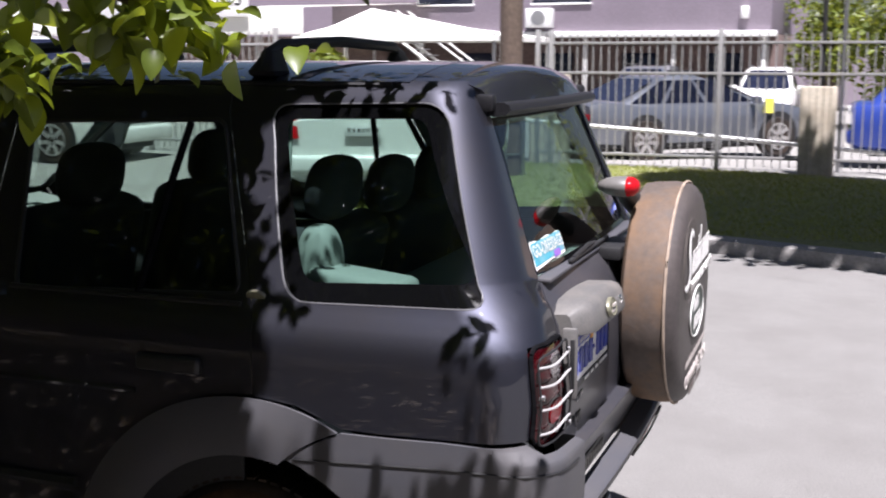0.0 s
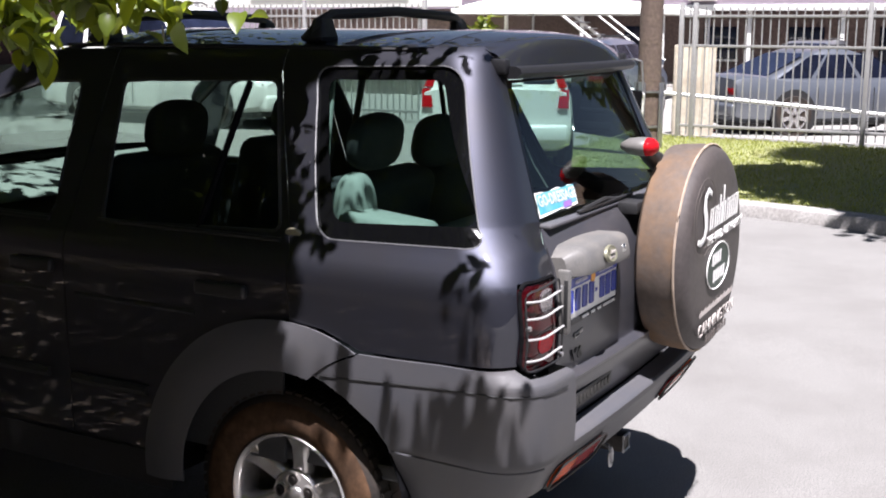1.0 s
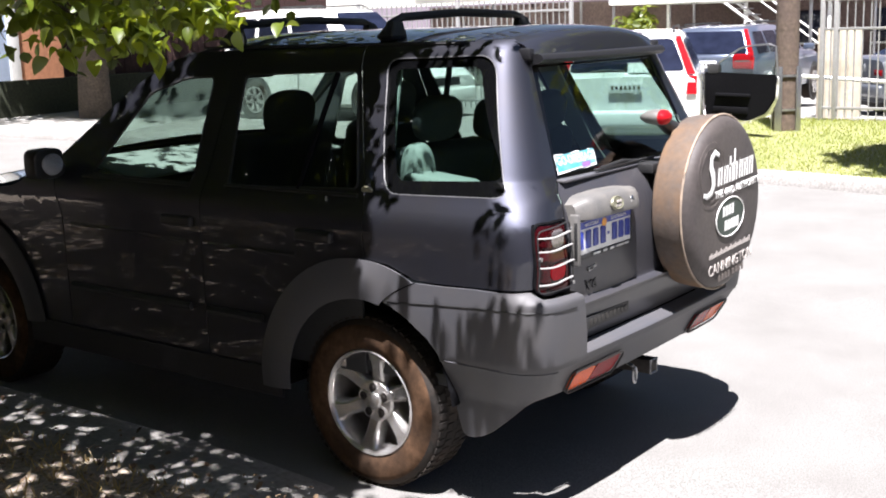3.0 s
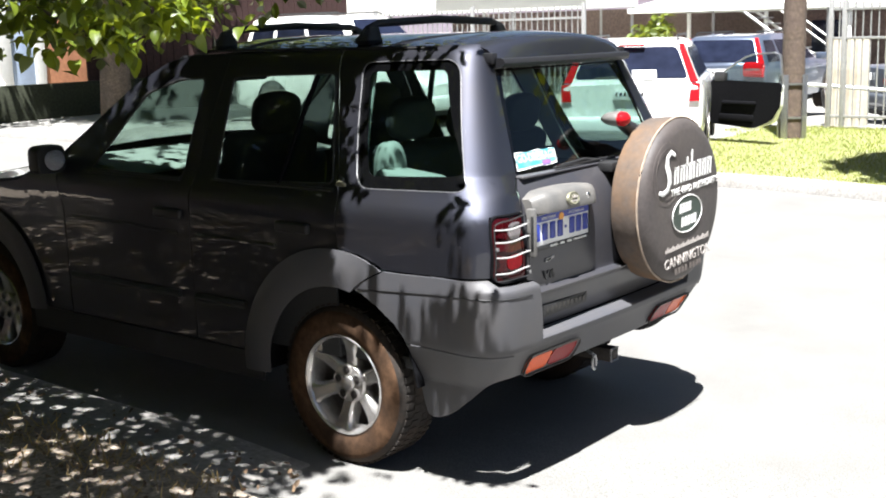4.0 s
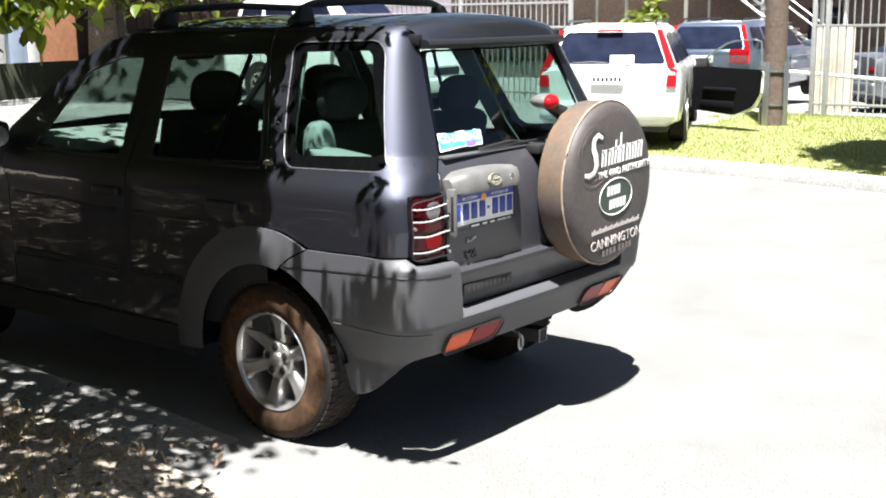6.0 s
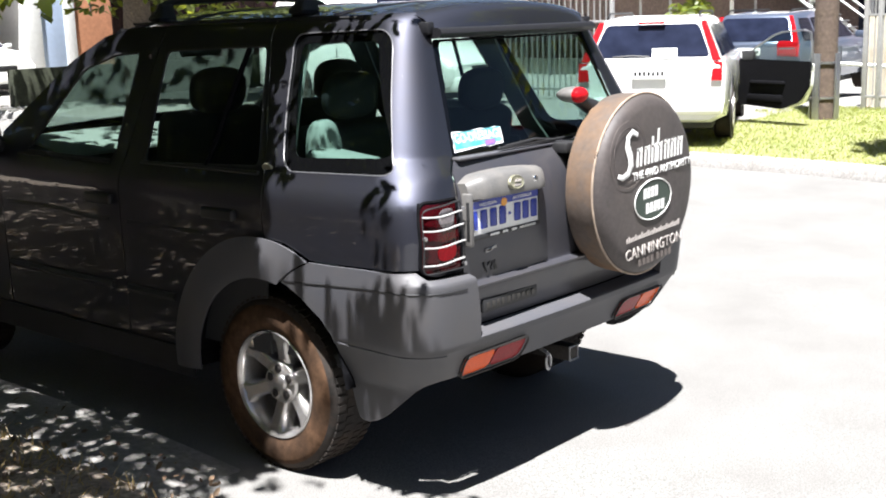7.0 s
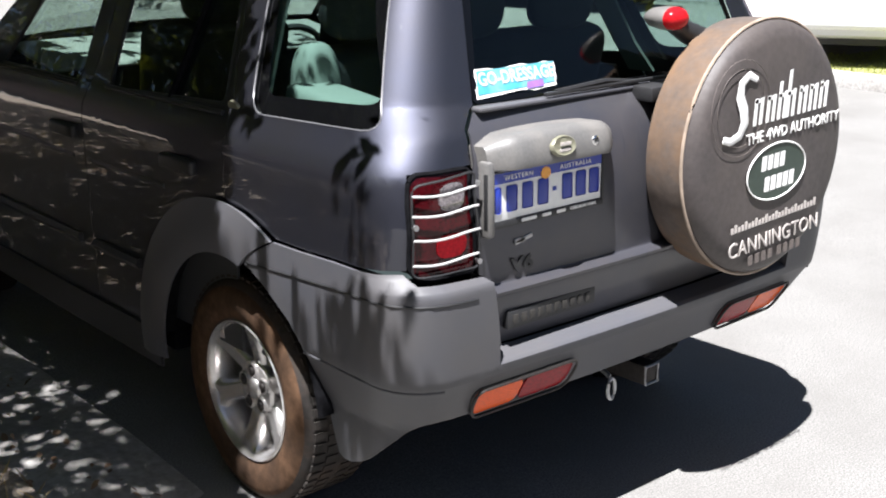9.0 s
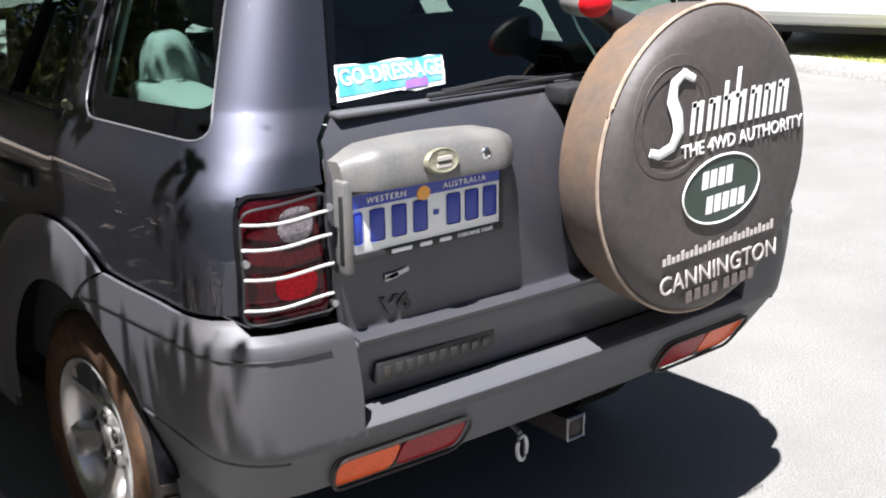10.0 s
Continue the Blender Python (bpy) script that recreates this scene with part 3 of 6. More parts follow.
def build_car():
    car = thing("four_wheel_drive", (0, 0, 0), "dark grey metallic five-door off-roader with grey cladding, parked at the kerb", "car")
    hole = rounded(QUARTER_WINDOW, (0.055, 0.05, 0.07, 0.06))

    # quarter panel with the pillars round its window
    lamp_left, lamp_top, lamp_low = 0.726, 1.088, 0.842
    quarter = [(-0.16, 1.70), (-0.148, 1.612), (-0.036, 1.325), flank(-0.045, 1.11), flank(-0.05, 0.99), flank(-0.055, 0.918), flank(-0.167, 0.909), flank(-0.295, 0.861),
               flank(-0.42, 0.861), flank(-0.58, 0.866), (lamp_left - 0.004, 0.868), (lamp_left - 0.004, lamp_top), tail(-0.625, lamp_top + 0.004), tail(-0.61, 1.168),
               tail(-0.572, 1.205), tail(-0.553, 1.213), tail(-0.467, 1.605), tail(-0.44, 1.655), (0.72, 1.70), (0.5, 1.70), (0.2, 1.70)]
    for panel in both("quarter_panel", lambda: sheet(quarter, [hole], skin, 0.028), PAINT, car, "", 0):
        polish(panel)
    inner = rounded(QUARTER_GLASS, 0.045)
    both("window_border", lambda: sheet(rounded([(a, b) for a, b in QUARTER_WINDOW], (0.055, 0.05, 0.07, 0.06)), [inner], lambda s, z: skin(s, z, -0.008), 0.06, 0.003), FRIT, car, "glossy black window border")
    both("quarter_window", lambda: sheet(inner, [], lambda s, z: skin(s, z, -0.0095), 0.08, 0), DEEP_GLASS, car, "dark green-tinted glass")
    both("window_seal", lambda: tube([skin(a, b, -0.001) for a, b in dense(hole, 0.04)], 0.0026, 6, True), SEAL, car, "thin pale window seal")

    # doors
    rear_door = [flank(-0.048, 0.925), flank(-0.045, 1.0), flank(-0.04, 1.11), (-0.042, 1.325), (-0.154, 1.612), (-0.166, 1.685), (-0.842, 1.678), (-0.842, 0.40), (-0.47, 0.40),
                 (-0.43, 0.56), (-0.36, 0.735), (-0.215, 0.862), (-0.08, 0.905)]
    front_door = [(-0.848, 0.40), (-0.848, 1.678), (-1.10, 1.672), (-1.264, 1.642), (-1.42, 1.565), (-1.49, 1.524), (-1.70, 1.36), (-1.89, 1.215), (-1.86, 1.1), (-1.8, 0.95), (-1.8, 0.40)]
    for door_outline, win, nm in ((rear_door, REAR_DOOR_WINDOW, "rear_door"), (front_door, FRONT_DOOR_WINDOW, "front_door")):
        wh = rounded(win, 0.035)
        panels = both(nm, lambda: sheet(door_outline, [wh], skin, 0.045), PAINT, car)
        for p, sign in zip(panels, (1, -1)):
            polish(p)
            def side_of(bm, sg=sign):
                if sg < 0:
                    bmesh.ops.scale(bm, vec=(-1, 1, 1), verts=bm.verts)
                    bmesh.ops.reverse_faces(bm, faces=bm.faces)
                return bm
            part("door_window", side_of(sheet(wh, [], lambda s, z: skin(s, z, -0.014), 0.1, 0)), CLEAR_GLASS, p)
            part("window_rubber", side_of(tube([skin(a, b, -0.004) for a, b in dense(wh, 0.05)], 0.007, 6, True)), BLACK_TRIM, p)
            y0, y1 = (0.0, 0.72) if nm == "rear_door" else (0.93, 1.66)
            part("weatherstrip", side_of(tube([skin(-y, 1.145 - 0.012 * (y > 0.8), 0.004) for y in np.linspace(y0, y1, 9)], 0.008, 6)), BLACK_TRIM, p)
            yh = 0.19 if nm == "rear_door" else 0.98
            h = box((-0.018, -0.095, -0.022), (0.012, 0.095, 0.022), 0.012, 3)
            part("door_handle", side_of(turned(h, Matrix.Translation(skin(-yh, 0.985, 0.006)))), BLACK_TRIM, p)
            if nm == "rear_door":
                part("window_divider", side_of(tube([skin(-y, z, -0.006) for y, z in ((0.268, 1.585), (0.285, 1.45), (0.3, 1.3), (0.315, 1.15))], 0.0105, 6)), UNDERSIDE, p)
            part("door_card", side_of(sheet([(-y0 - 0.02, 0.45), (-y0 - 0.02, 1.13), (-y1, 1.12), (-y1, 0.45)], [], lambda s, z: skin(s, z, -0.06), 0.1, 0.01)), DASH, p)
            part("feature_line", side_of(tube([skin(-y, 0.9 + 0.012 * (y > 1.2), -0.006) for y in np.linspace(y0 + 0.3 * (nm == "rear_door"), y1 + 0.08, 8)], 0.011, 8)), PAINT, p)
            part("rub_strip", side_of(tube([skin(-y, 0.62, 0.004) for y in np.linspace(y0 + 0.5 * (nm == "rear_door"), y1 + 0.1, 6)], 0.018, 6)), BLACK_TRIM, p)
    # front wings, bonnet, nose
    wing = [(-1.806, 0.40), (-1.806, 0.95), (-1.866, 1.1), (-1.9, 1.19), (-2.2, 1.06), (-2.8, 1.0), (-3.3, 0.9), (-3.38, 0.6), (-3.38, 0.42), (-2.99, 0.42)]
    wing += [(-y, z) for y, z in arc(2.557, 0.36, 0.42, 8, 172)] + [(-2.13, 0.42), (-2.1, 0.40)]
    both("front_wing", lambda: sheet(wing, [], skin, 0.08), PAINT, car)
    bm = bmesh.new()
    rows = []
    for y in np.linspace(1.88, 3.42, 16):
        zt = float(np.interp(y, (1.88, 2.2, 2.8, 3.2, 3.38, 3.42), (1.19, 1.075, 1.02, 0.94, 0.8, 0.45)))
        w = half_width(y, min(zt, 1.0)) * 0.985
        rows.append([bm.verts.new((w * f, y, zt + 0.045 * (1 - f * f) * (y < 3.35))) for f in np.linspace(-1, 1, 13)])
    for r0, r1 in zip(rows, rows[1:]):
        for i in range(12):
            bm.faces.new((r0[i], r0[i + 1], r1[i + 1], r1[i]))
    part("bonnet", bm, PAINT, car)
    # windscreen between the pillars
    def screen(a, b):
        y = 1.90 - b * 0.72
        z = 1.19 + b * 0.475
        return (a * half_width(y, z) * 0.985, y + 0.09 * (1 - a * a) * (1 - b * 0.6), z)
    part("windscreen", sheet([(-0.97, 0.02), (0.97, 0.02), (0.97, 0.98), (-0.97, 0.98)], [], screen, 0.15, 0), CLEAR_GLASS, car)
    part("windscreen_border", tube([screen(a, b) for a, b in dense([(-0.98, 0.01), (0.98, 0.01), (0.98, 0.99), (-0.98, 0.99)], 0.15)], 0.014, 6, True), BLACK_TRIM, car)
    # roof, with the lip over the tailgate
    def roof_skin(a, b):
        y = b
        edge = 1.698 if y < 0.9 else 1.698 - 0.035 * ((y - 0.9) / 0.3) ** 2
        w = half_width(y, 1.70) + 0.008
        z = edge + 0.05 * (1 - abs(a) ** 2.4)
        return (a * w, y, z)
    part("roof", sheet([(-1, 1.2), (-1, -0.345), (1, -0.345), (1, 1.2)], [], roof_skin, 0.09, 0.012), PAINT, car)
    part("headlining", sheet([(-0.97, 1.15), (-0.97, -0.33), (0.97, -0.33), (0.97, 1.15)], [], lambda a, b: tuple(Vector(roof_skin(a, b)) - Vector((0, 0, 0.035))), 0.12, 0), LINER, car)
    def gutter():
        return tube([(-half_width(y, 1.69) - 0.002, y, 1.69) for y in np.linspace(1.1, -0.3, 12)], 0.006, 6)
    both("roof_gutter", gutter, BLACK_TRIM, car)
    # painted visor over the rear glass, with a black lip
    def hood_ring(f):
        bow = 0.022 * (1 - f * f)
        zr = 1.698 + 0.05 * (1 - abs(f) ** 2.4)
        zt = 1.698 + 0.04 * (1 - abs(f) ** 2.4)
        return [(0.535 * f, -0.33, zr), (0.508 * f, -0.42 - bow * 0.4, zr - 0.006), (0.492 * f, -0.49 - bow, zt - 0.006), (0.482 * f, -0.522 - bow, zt - 0.02), (0.474 * f, -0.545 - bow, zt - 0.045),
                (0.47 * f, -0.563 - bow, 1.642), (0.47 * f, -0.55 - bow, 1.632), (0.47 * f, -0.44, 1.638), (0.5 * f, -0.34, 1.67)]
    def loft(ring_of, n=29):
        b = bmesh.new()
        rws = [[b.verts.new(p) for p in ring_of(f)] for f in np.linspace(-1, 1, n)]
        m_ = len(rws[0])
        for q0, q1 in zip(rws, rws[1:]):
            for k in range(m_):
                b.faces.new((q0[k], q0[(k + 1) % m_], q1[(k + 1) % m_], q1[k]))
        b.faces.new(rws[0])
        b.faces.new(rws[-1])
        bmesh.ops.recalc_face_normals(b, faces=b.faces)
        return b
    spoiler = part("spoiler", loft(hood_ring), PAINT, car, "body-coloured visor over the rear window", 50)
    def lip_ring(f):
        bow = 0.022 * (1 - f * f)
        return [(0.478 * f, -0.54 - bow, 1.645), (0.478 * f, -0.582 - bow, 1.646), (0.478 * f, -0.596 - bow, 1.638), (0.478 * f, -0.6 - bow, 1.626), (0.478 * f, -0.588 - bow, 1.613), (0.478 * f, -0.56 - bow, 1.608), (0.478 * f, -0.53 - bow, 1.612)]
    part("spoiler_lip", loft(lip_ring), SPOILER_BLACK, spoiler, "black rubber lip", 50)
    both("spoiler_bracket", lambda: turned(box((-0.02, -0.03, -0.022), (0.016, 0.03, 0.022), 0.008), Matrix.Translation((-0.482, -0.53, 1.645))), SPOILER_BLACK, car)

    # tailgate with its glass
    gate = [tail(*p) for p in ((-0.588, 0.63), (0.588, 0.63), (0.612, 0.84), (0.612, 1.10), (0.6, 1.165), (0.562, 1.2), (0.547, 1.208), (-0.547, 1.208), (-0.562, 1.2), (-0.6, 1.165), (-0.612, 1.10), (-0.612, 0.84))]
    tailgate = part("tailgate", sheet(gate, [], skin, 0.06, lines=(0.66, 0.755, 0.764, 0.768, 0.772, 0.776, 0.78, 0.784, 0.788, 0.792, 1.15)), DUSTY_PAINT, car, "dusty tailgate with handle housing and plate")
    glass_in = [tail(*p) for p in ((-0.53, 1.225), (0.53, 1.225), (0.435, 1.597), (-0.435, 1.597))]
    part("glass_border", sheet(rounded(REAR_GLASS, 0.02), [rounded(glass_in, 0.03)], lambda s, z: skin(s, z, -0.006), 0.08, 0.003), FRIT, tailgate)
    part("rear_window", sheet(rounded(glass_in, 0.03), [], lambda s, z: skin(s, z, -0.008), 0.12, 0), DEEP_GLASS, tailgate)
    ledge = box((-0.56, -0.735, 1.198), (0.56, -0.69, 1.21), 0.005)
    part("glass_ledge", ledge, CLADDING, tailgate, "faded grey ledge under the glass")
    part("rear_wiper", join(tube([(0.02, -0.715, 1.215), (-0.12, -0.728, 1.232), (-0.3, -0.728, 1.222)], 0.007, 6), box((-0.34, -0.735, 1.214), (0.12, -0.722, 1.224), 0.003)), BLACK_TRIM, tailgate)
    def crease_ring(f):
        x = 0.583 * f
        bow = 0.02 * (1 - (x / 0.726) ** 2)
        return [(x, -0.768 - bow, 0.79), (x, -0.776 - bow, 0.786), (x, -0.806 - bow, 0.783), (x, -0.811 - bow, 0.779), (x, -0.808 - bow, 0.77), (x, -0.795 - bow, 0.765)]
    part("tailgate_crease", loft(crease_ring), DUSTY_PAINT, tailgate, "", 50)
    # handle housing above the number plate
    bm = bmesh.new()
    rows = []
    for f in np.linspace(0, 1, 21):
        x = -0.603 + 0.45 * f
        end = min(1.0, min(f, 1 - f) / 0.13)
        d = 0.08 * (0.45 + 0.55 * end)
        top = 1.152 + 0.01 * math.sin(math.pi * f) - (1 - end) * 0.02
        y = skin(*tail(x, 1.1))[1]
        ring = [(x, y + 0.03, top - 0.003), (x, y - d * 0.52, top), (x, y - d * 0.74, top - 0.006), (x, y - d * 0.88, top - 0.02), (x, y - d, 1.094), (x, y - d * 0.96, 1.079), (x, y - d * 0.7, 1.073), (x, y + 0.02, 1.076)]
        rows.append([bm.verts.new(p) for p in ring])
    for r0, r1 in zip(rows, rows[1:]):
        for i in range(8):
            bm.faces.new((r0[i], r0[(i + 1) % 8], r1[(i + 1) % 8], r1[i]))
    bm.faces.new(rows[0])
    bm.faces.new(rows[-1])
    bmesh.ops.recalc_face_normals(bm, faces=bm.faces)
    handle = part("handle_housing", bm, HANDLE_PLASTIC, tailgate, "pale weathered grey plastic handle housing", 38)
    y = skin(*tail(-0.59, 1.0))[1]
    part("housing_leg", box((-0.612, y - 0.03, 0.915), (-0.585, y + 0.01, 1.10), 0.01), HANDLE_PLASTIC, handle)
    yb = skin(*tail(-0.39, 1.1))[1] - 0.078
    oval = revolve([(0, 0.0), (0.0, 0.046), (-0.006, 0.044), (-0.009, 0.04), (-0.007, 0.036), (-0.007, 0.0)], "Y", 40)
    turned(oval, Matrix.Translation((-0.393, yb, 1.118)) @ Matrix.Rotation(radians(-14), 4, "X") @ Matrix.Diagonal((1, 1, 0.56, 1)))
    part("badge", oval, GOLD_GREEN, handle, "tarnished green-gold oval badge")
    bars = join(box((-0.41, yb - 0.013, 1.122), (-0.374, yb - 0.009, 1.129)), box((-0.412, yb - 0.011, 1.107), (-0.372, yb - 0.007, 1.114)))
    part("badge_marks", bars, FADED_PRINT, handle)
    part("lock", revolve([(0.01, 0.013), (-0.004, 0.013), (-0.006, 0.009), (0.0, 0.008), (0.0, 0.0)], "Y", 20, (-0.268, yb + 0.002, 1.116)), CHROME, handle, "small brass-coloured lock barrel")
    # number plate in its recess
    yp = skin(*tail(-0.38, 1.0))[1]
    handle.scale.x, handle.location.x = 0.92, -0.048
    plate = part("number_plate", box((-0.574, yp - 0.014, 0.938), (-0.188, yp - 0.008, 1.07), 0.002), PLATE_WHITE, tailgate, "white number plate with blue bars")
    pf = yp - 0.0155
    plate.scale, plate.location = (1.0, 1, 0.91), (-0.03, 0, 0.096)
    part("plate_band", box((-0.572, pf - 0.0005, 1.04), (-0.19, pf + 0.002, 1.068)), PLATE_BLUE, plate)
    for k, x in enumerate((-0.545, -0.5, -0.448, -0.396, -0.312, -0.264, -0.216)):
        part("plate_bar", box((x - 0.017 + 0.008 * (k == 0), pf - 0.001, 0.962), (x + 0.017 - 0.008 * (k == 0), pf + 0.002, 1.032), 0.004), PLATE_BLUE, plate)
    part("plate_bar", box((-0.362, pf - 0.001, 0.992), (-0.35, pf + 0.002, 1.003)), PLATE_BLUE, plate)
    for word, x in (("WESTERN", -0.478), ("AUSTRALIA", -0.284)):
        t = letters(word, 0.018, 1.25)
        part("plate_word", turned(t, Matrix.Translation((x, pf - 0.001, 1.053)) @ Matrix.Rotation(radians(90), 4, "X")), WHITE_PRINT, plate, smooth=0)
    part("plate_seal", revolve([(0.002, 0.0), (0.002, 0.017), (-0.002, 0.016), (-0.002, 0.0)], "Y", 20, (-0.388, pf, 1.046)), ORANGE, plate)
    part("plate_frame", join(box((-0.58, yp - 0.018, 0.922), (-0.182, yp - 0.006, 0.942), 0.003), box((-0.582, yp - 0.018, 0.925), (-0.573, yp - 0.006, 1.072), 0.002), box((-0.189, yp - 0.018, 0.925), (-0.18, yp - 0.006, 1.072), 0.002)), BLACK_TRIM, plate)
    for x0, x1, z0, z1 in ((-0.47, -0.42, 0.928, 0.937), (-0.4, -0.37, 0.928, 0.937), (-0.35, -0.32, 0.928, 0.937) ):
        part("frame_mark", box((x0, yp - 0.0195, z0), (x1, yp - 0.017, z1), 0.002), WHITE_PRINT, plate)
    part("frame_lettering", turned(letters("OSBORNE PARK", 0.0125, 1.05, 0.0002), Matrix.Translation((-0.257, yp - 0.0185, 0.9325)) @ Matrix.Rotation(radians(90), 4, "X")), WHITE_PRINT, plate, smooth=0)
    ym = skin(*tail(-0.47, 0.83))[1] - 0.001
    t = turned(letters("V6", 0.046, 1.1, 0.0022), Matrix.Diagonal((1.35, 1, 1, 1)))
    part("engine_badge", turned(t, Matrix.Translation((-0.475, ym - 0.0022, 0.826)) @ Matrix.Rotation(radians(90), 4, "X")), BLACK_TRIM, tailgate, "dark V6 badge", 0)
    part("dealer_badge", join(box((-0.505, ym - 0.008, 0.882), (-0.47, ym - 0.003, 0.895), 0.002), turned(box((-0.03, -0.002, -0.006), (0.03, 0.002, 0.006), 0.002), Matrix.Translation((-0.475, ym - 0.006, 0.89)) @ Matrix.Rotation(radians(-12), 4, "Y"))), STEEL, tailgate)
    yn = skin(*tail(-0.385, 0.696))[1]
    plaque = part("model_plaque", box((-0.54, yn - 0.012, 0.673), (-0.229, yn + 0.01, 0.72), 0.004), BLACK_TRIM, tailgate, "recessed black model plaque with worn marks")
    for k in range(10):
        x = -0.515 + k * 0.0285
        part("plaque_bar", box((x - 0.009, yn - 0.0145, 0.684), (x + 0.009, yn - 0.0115, 0.709), 0.002), PLAQUE_PRINT, plaque)

    # rear lamps
    def lamp_skin(out):
        return lambda s, z: skin(s, z, out)
    lamp_outline = [(lamp_left, lamp_low + 0.022), (lamp_left, lamp_top - 0.012), (lamp_left + 0.01, lamp_top), tail(-0.637, lamp_top), tail(-0.628, lamp_low + 0.02), tail(-0.634, lamp_low), (lamp_left + 0.03, lamp_low)]
    lamps = both("tail_lamp", lambda: sheet(rounded(lamp_outline, 0.02), [], lamp_skin(0.006), 0.02, 0.012), RED_LENS, car, "dark red ribbed tail lamp behind a wire guard")
    s_mid = lambda z: 0.5 * (lamp_left + 0.02 + tail(-0.637, z)[0])
    for lamp, sign in zip(lamps, (1, -1)):
        def mir(bm, sg=sign):
            if sg < 0:
                bmesh.ops.scale(bm, vec=(-1, 1, 1), verts=bm.verts)
                bmesh.ops.reverse_faces(bm, faces=bm.faces)
            return bm
        sc = s_mid(1.03) + 0.01
        part("reversing_lens", mir(sheet(rounded([(sc - 0.034, 0.998), (sc - 0.034, 1.062), (sc + 0.034, 1.062), (sc + 0.034, 0.998)], 0.03), [], lamp_skin(0.010), 0.02, 0.004)), CLEAR_LENS, lamp, "round clear reversing lens")
        part("brake_lens", mir(sheet(rounded([(sc - 0.04, 0.888), (sc - 0.04, 0.945), (sc + 0.04, 0.945), (sc + 0.04, 0.888)], 0.028), [], lamp_skin(0.009), 0.02, 0.004)), DEEP_RED, lamp, "bright red brake lens")
        part("lamp_gasket", mir(tube([skin(a, b, 0.006) for a, b in dense(rounded(lamp_outline, 0.02), 0.02)], 0.006, 6, True)), UNDERSIDE, lamp)
        guard = part("lamp_guard", mir(tube([skin(a, b, 0.022) for a, b in dense(rounded([(lamp_left + 0.006, lamp_low + 0.012), (lamp_left + 0.006, lamp_top - 0.02), tail(-0.634, lamp_top - 0.004), tail(-0.628, lamp_low + 0.012)], 0.02), 0.03)], 0.003, 6, True)), BLACK_TRIM, lamp, "bent steel wire lamp guard")
        for z in (1.045, 1.0, 0.945, 0.885):
            part("guard_bar", mir(tube([skin(a, z + 0.004 * math.sin(a * 30), 0.023) for a in np.linspace(lamp_left + 0.006, tail(-0.634, z)[0], 9)], 0.0033, 6)), GUARD_WIRE, guard)
        for a, z in ((lamp_left + 0.01, 0.975), (tail(-0.634, 1.05)[0], 1.055), (tail(-0.632, 0.87)[0], 0.868)):
            px, py, pz = skin(a, z, 0.022)
            part("guard_screw", mir(turned(revolve([(-0.006, 0.0), (-0.006, 0.007), (0.006, 0.007), (0.006, 0.0)], "Y", 10), Matrix.Translation((px, py, pz)))), STEEL, guard)

    # bumper and side cladding
    inner_edge = tail(-0.597, 0.65)[0]
    def bumper_skin(s, z):
        """The bumper's own surface: wider and deeper than the body, shelving in under the tailgate, tucked in below."""
        flip = s > 1.5
        r = 3.0 - s if flip else s
        fade = min(1.0, max(0.0, (0.868 - z) / 0.055))
        fade = fade * fade * (3 - 2 * fade)
        if r > inner_edge:
            fade = min(1.0, max(0.0, (0.628 - z) / 0.018))
        body = table(REAR, z)
        rear, rc = body + (0.838 - body) * fade + 0.004 * (1 - fade), 0.15
        lean = min(0.24, max(0.0, 0.81 - z)) ** 2 * 4
        w = half_width(0, z) + 0.014 - 0.09 * lean
        rear -= 0.05 * lean * fade
        tuck = min(1.15, max(0.0, (0.585 - z) / 0.13))
        w -= 0.045 * tuck
        rear -= 0.075 * tuck
        if r <= 0.6:
            y = -r if r <= 0 else -(rear - rc) * r / 0.6
            x = -w
            if r < 0.6:
                y = -r if r <= 0 else -(body - table(CORNER, z)) * r / 0.6 * (1 - (r / 0.6) ** 3) + y * (r / 0.6) ** 3
        elif r <= 0.8:
            t = (r - 0.6) / 0.2 * math.pi / 2
            x, y = -(w - rc) - rc * math.cos(t), -(rear - rc) - rc * math.sin(t)
        else:
            wi = w - rc
            wb = half_width(0, z) - table(CORNER, z)
            x0 = -wb * (1 - (r - 0.8) / 0.7)
            k = min(1.0, (r - 0.8) / 0.25)
            x = (-wi * (1 - (r - 0.8) / 0.7)) * (1 - k) + x0 * k
            y = -rear - 0.02 * (1 - (x / wi) ** 2)
        return (-x if flip else x, y, z)
    left = [flank(-0.128, 0.772), flank(-0.298, 0.855), flank(-0.42, 0.856), flank(-0.56, 0.861), (0.665, 0.861), (0.718, 0.862), (0.732, 0.838), tail(-0.634, 0.834), tail(-0.616, 0.82), tail(-0.602, 0.72), tail(-0.597, 0.66), tail(-0.5962, 0.632), tail(-0.588, 0.6285), tail(-0.5, 0.627)]
    low = [tail(-0.45, 0.452), tail(-0.62, 0.462), (0.76, 0.462), (0.72, 0.452), (0.69, 0.43), (0.665, 0.405), (0.64, 0.38), (0.6, 0.342), (0.565, 0.322), (0.52, 0.302), (0.47, 0.286), (0.435, 0.284), (0.415, 0.295), flank(-0.436, 0.322), flank(-0.424, 0.37), flank(-0.405, 0.48), flank(-0.385, 0.56), flank(-0.372, 0.6), flank(-0.335, 0.652), flank(-0.25, 0.717), flank(-0.18, 0.755)]
    outline = left + [(3.0 - a, b) for a, b in reversed(left)] + [(3.0 - a, b) for a, b in reversed(low)] + low
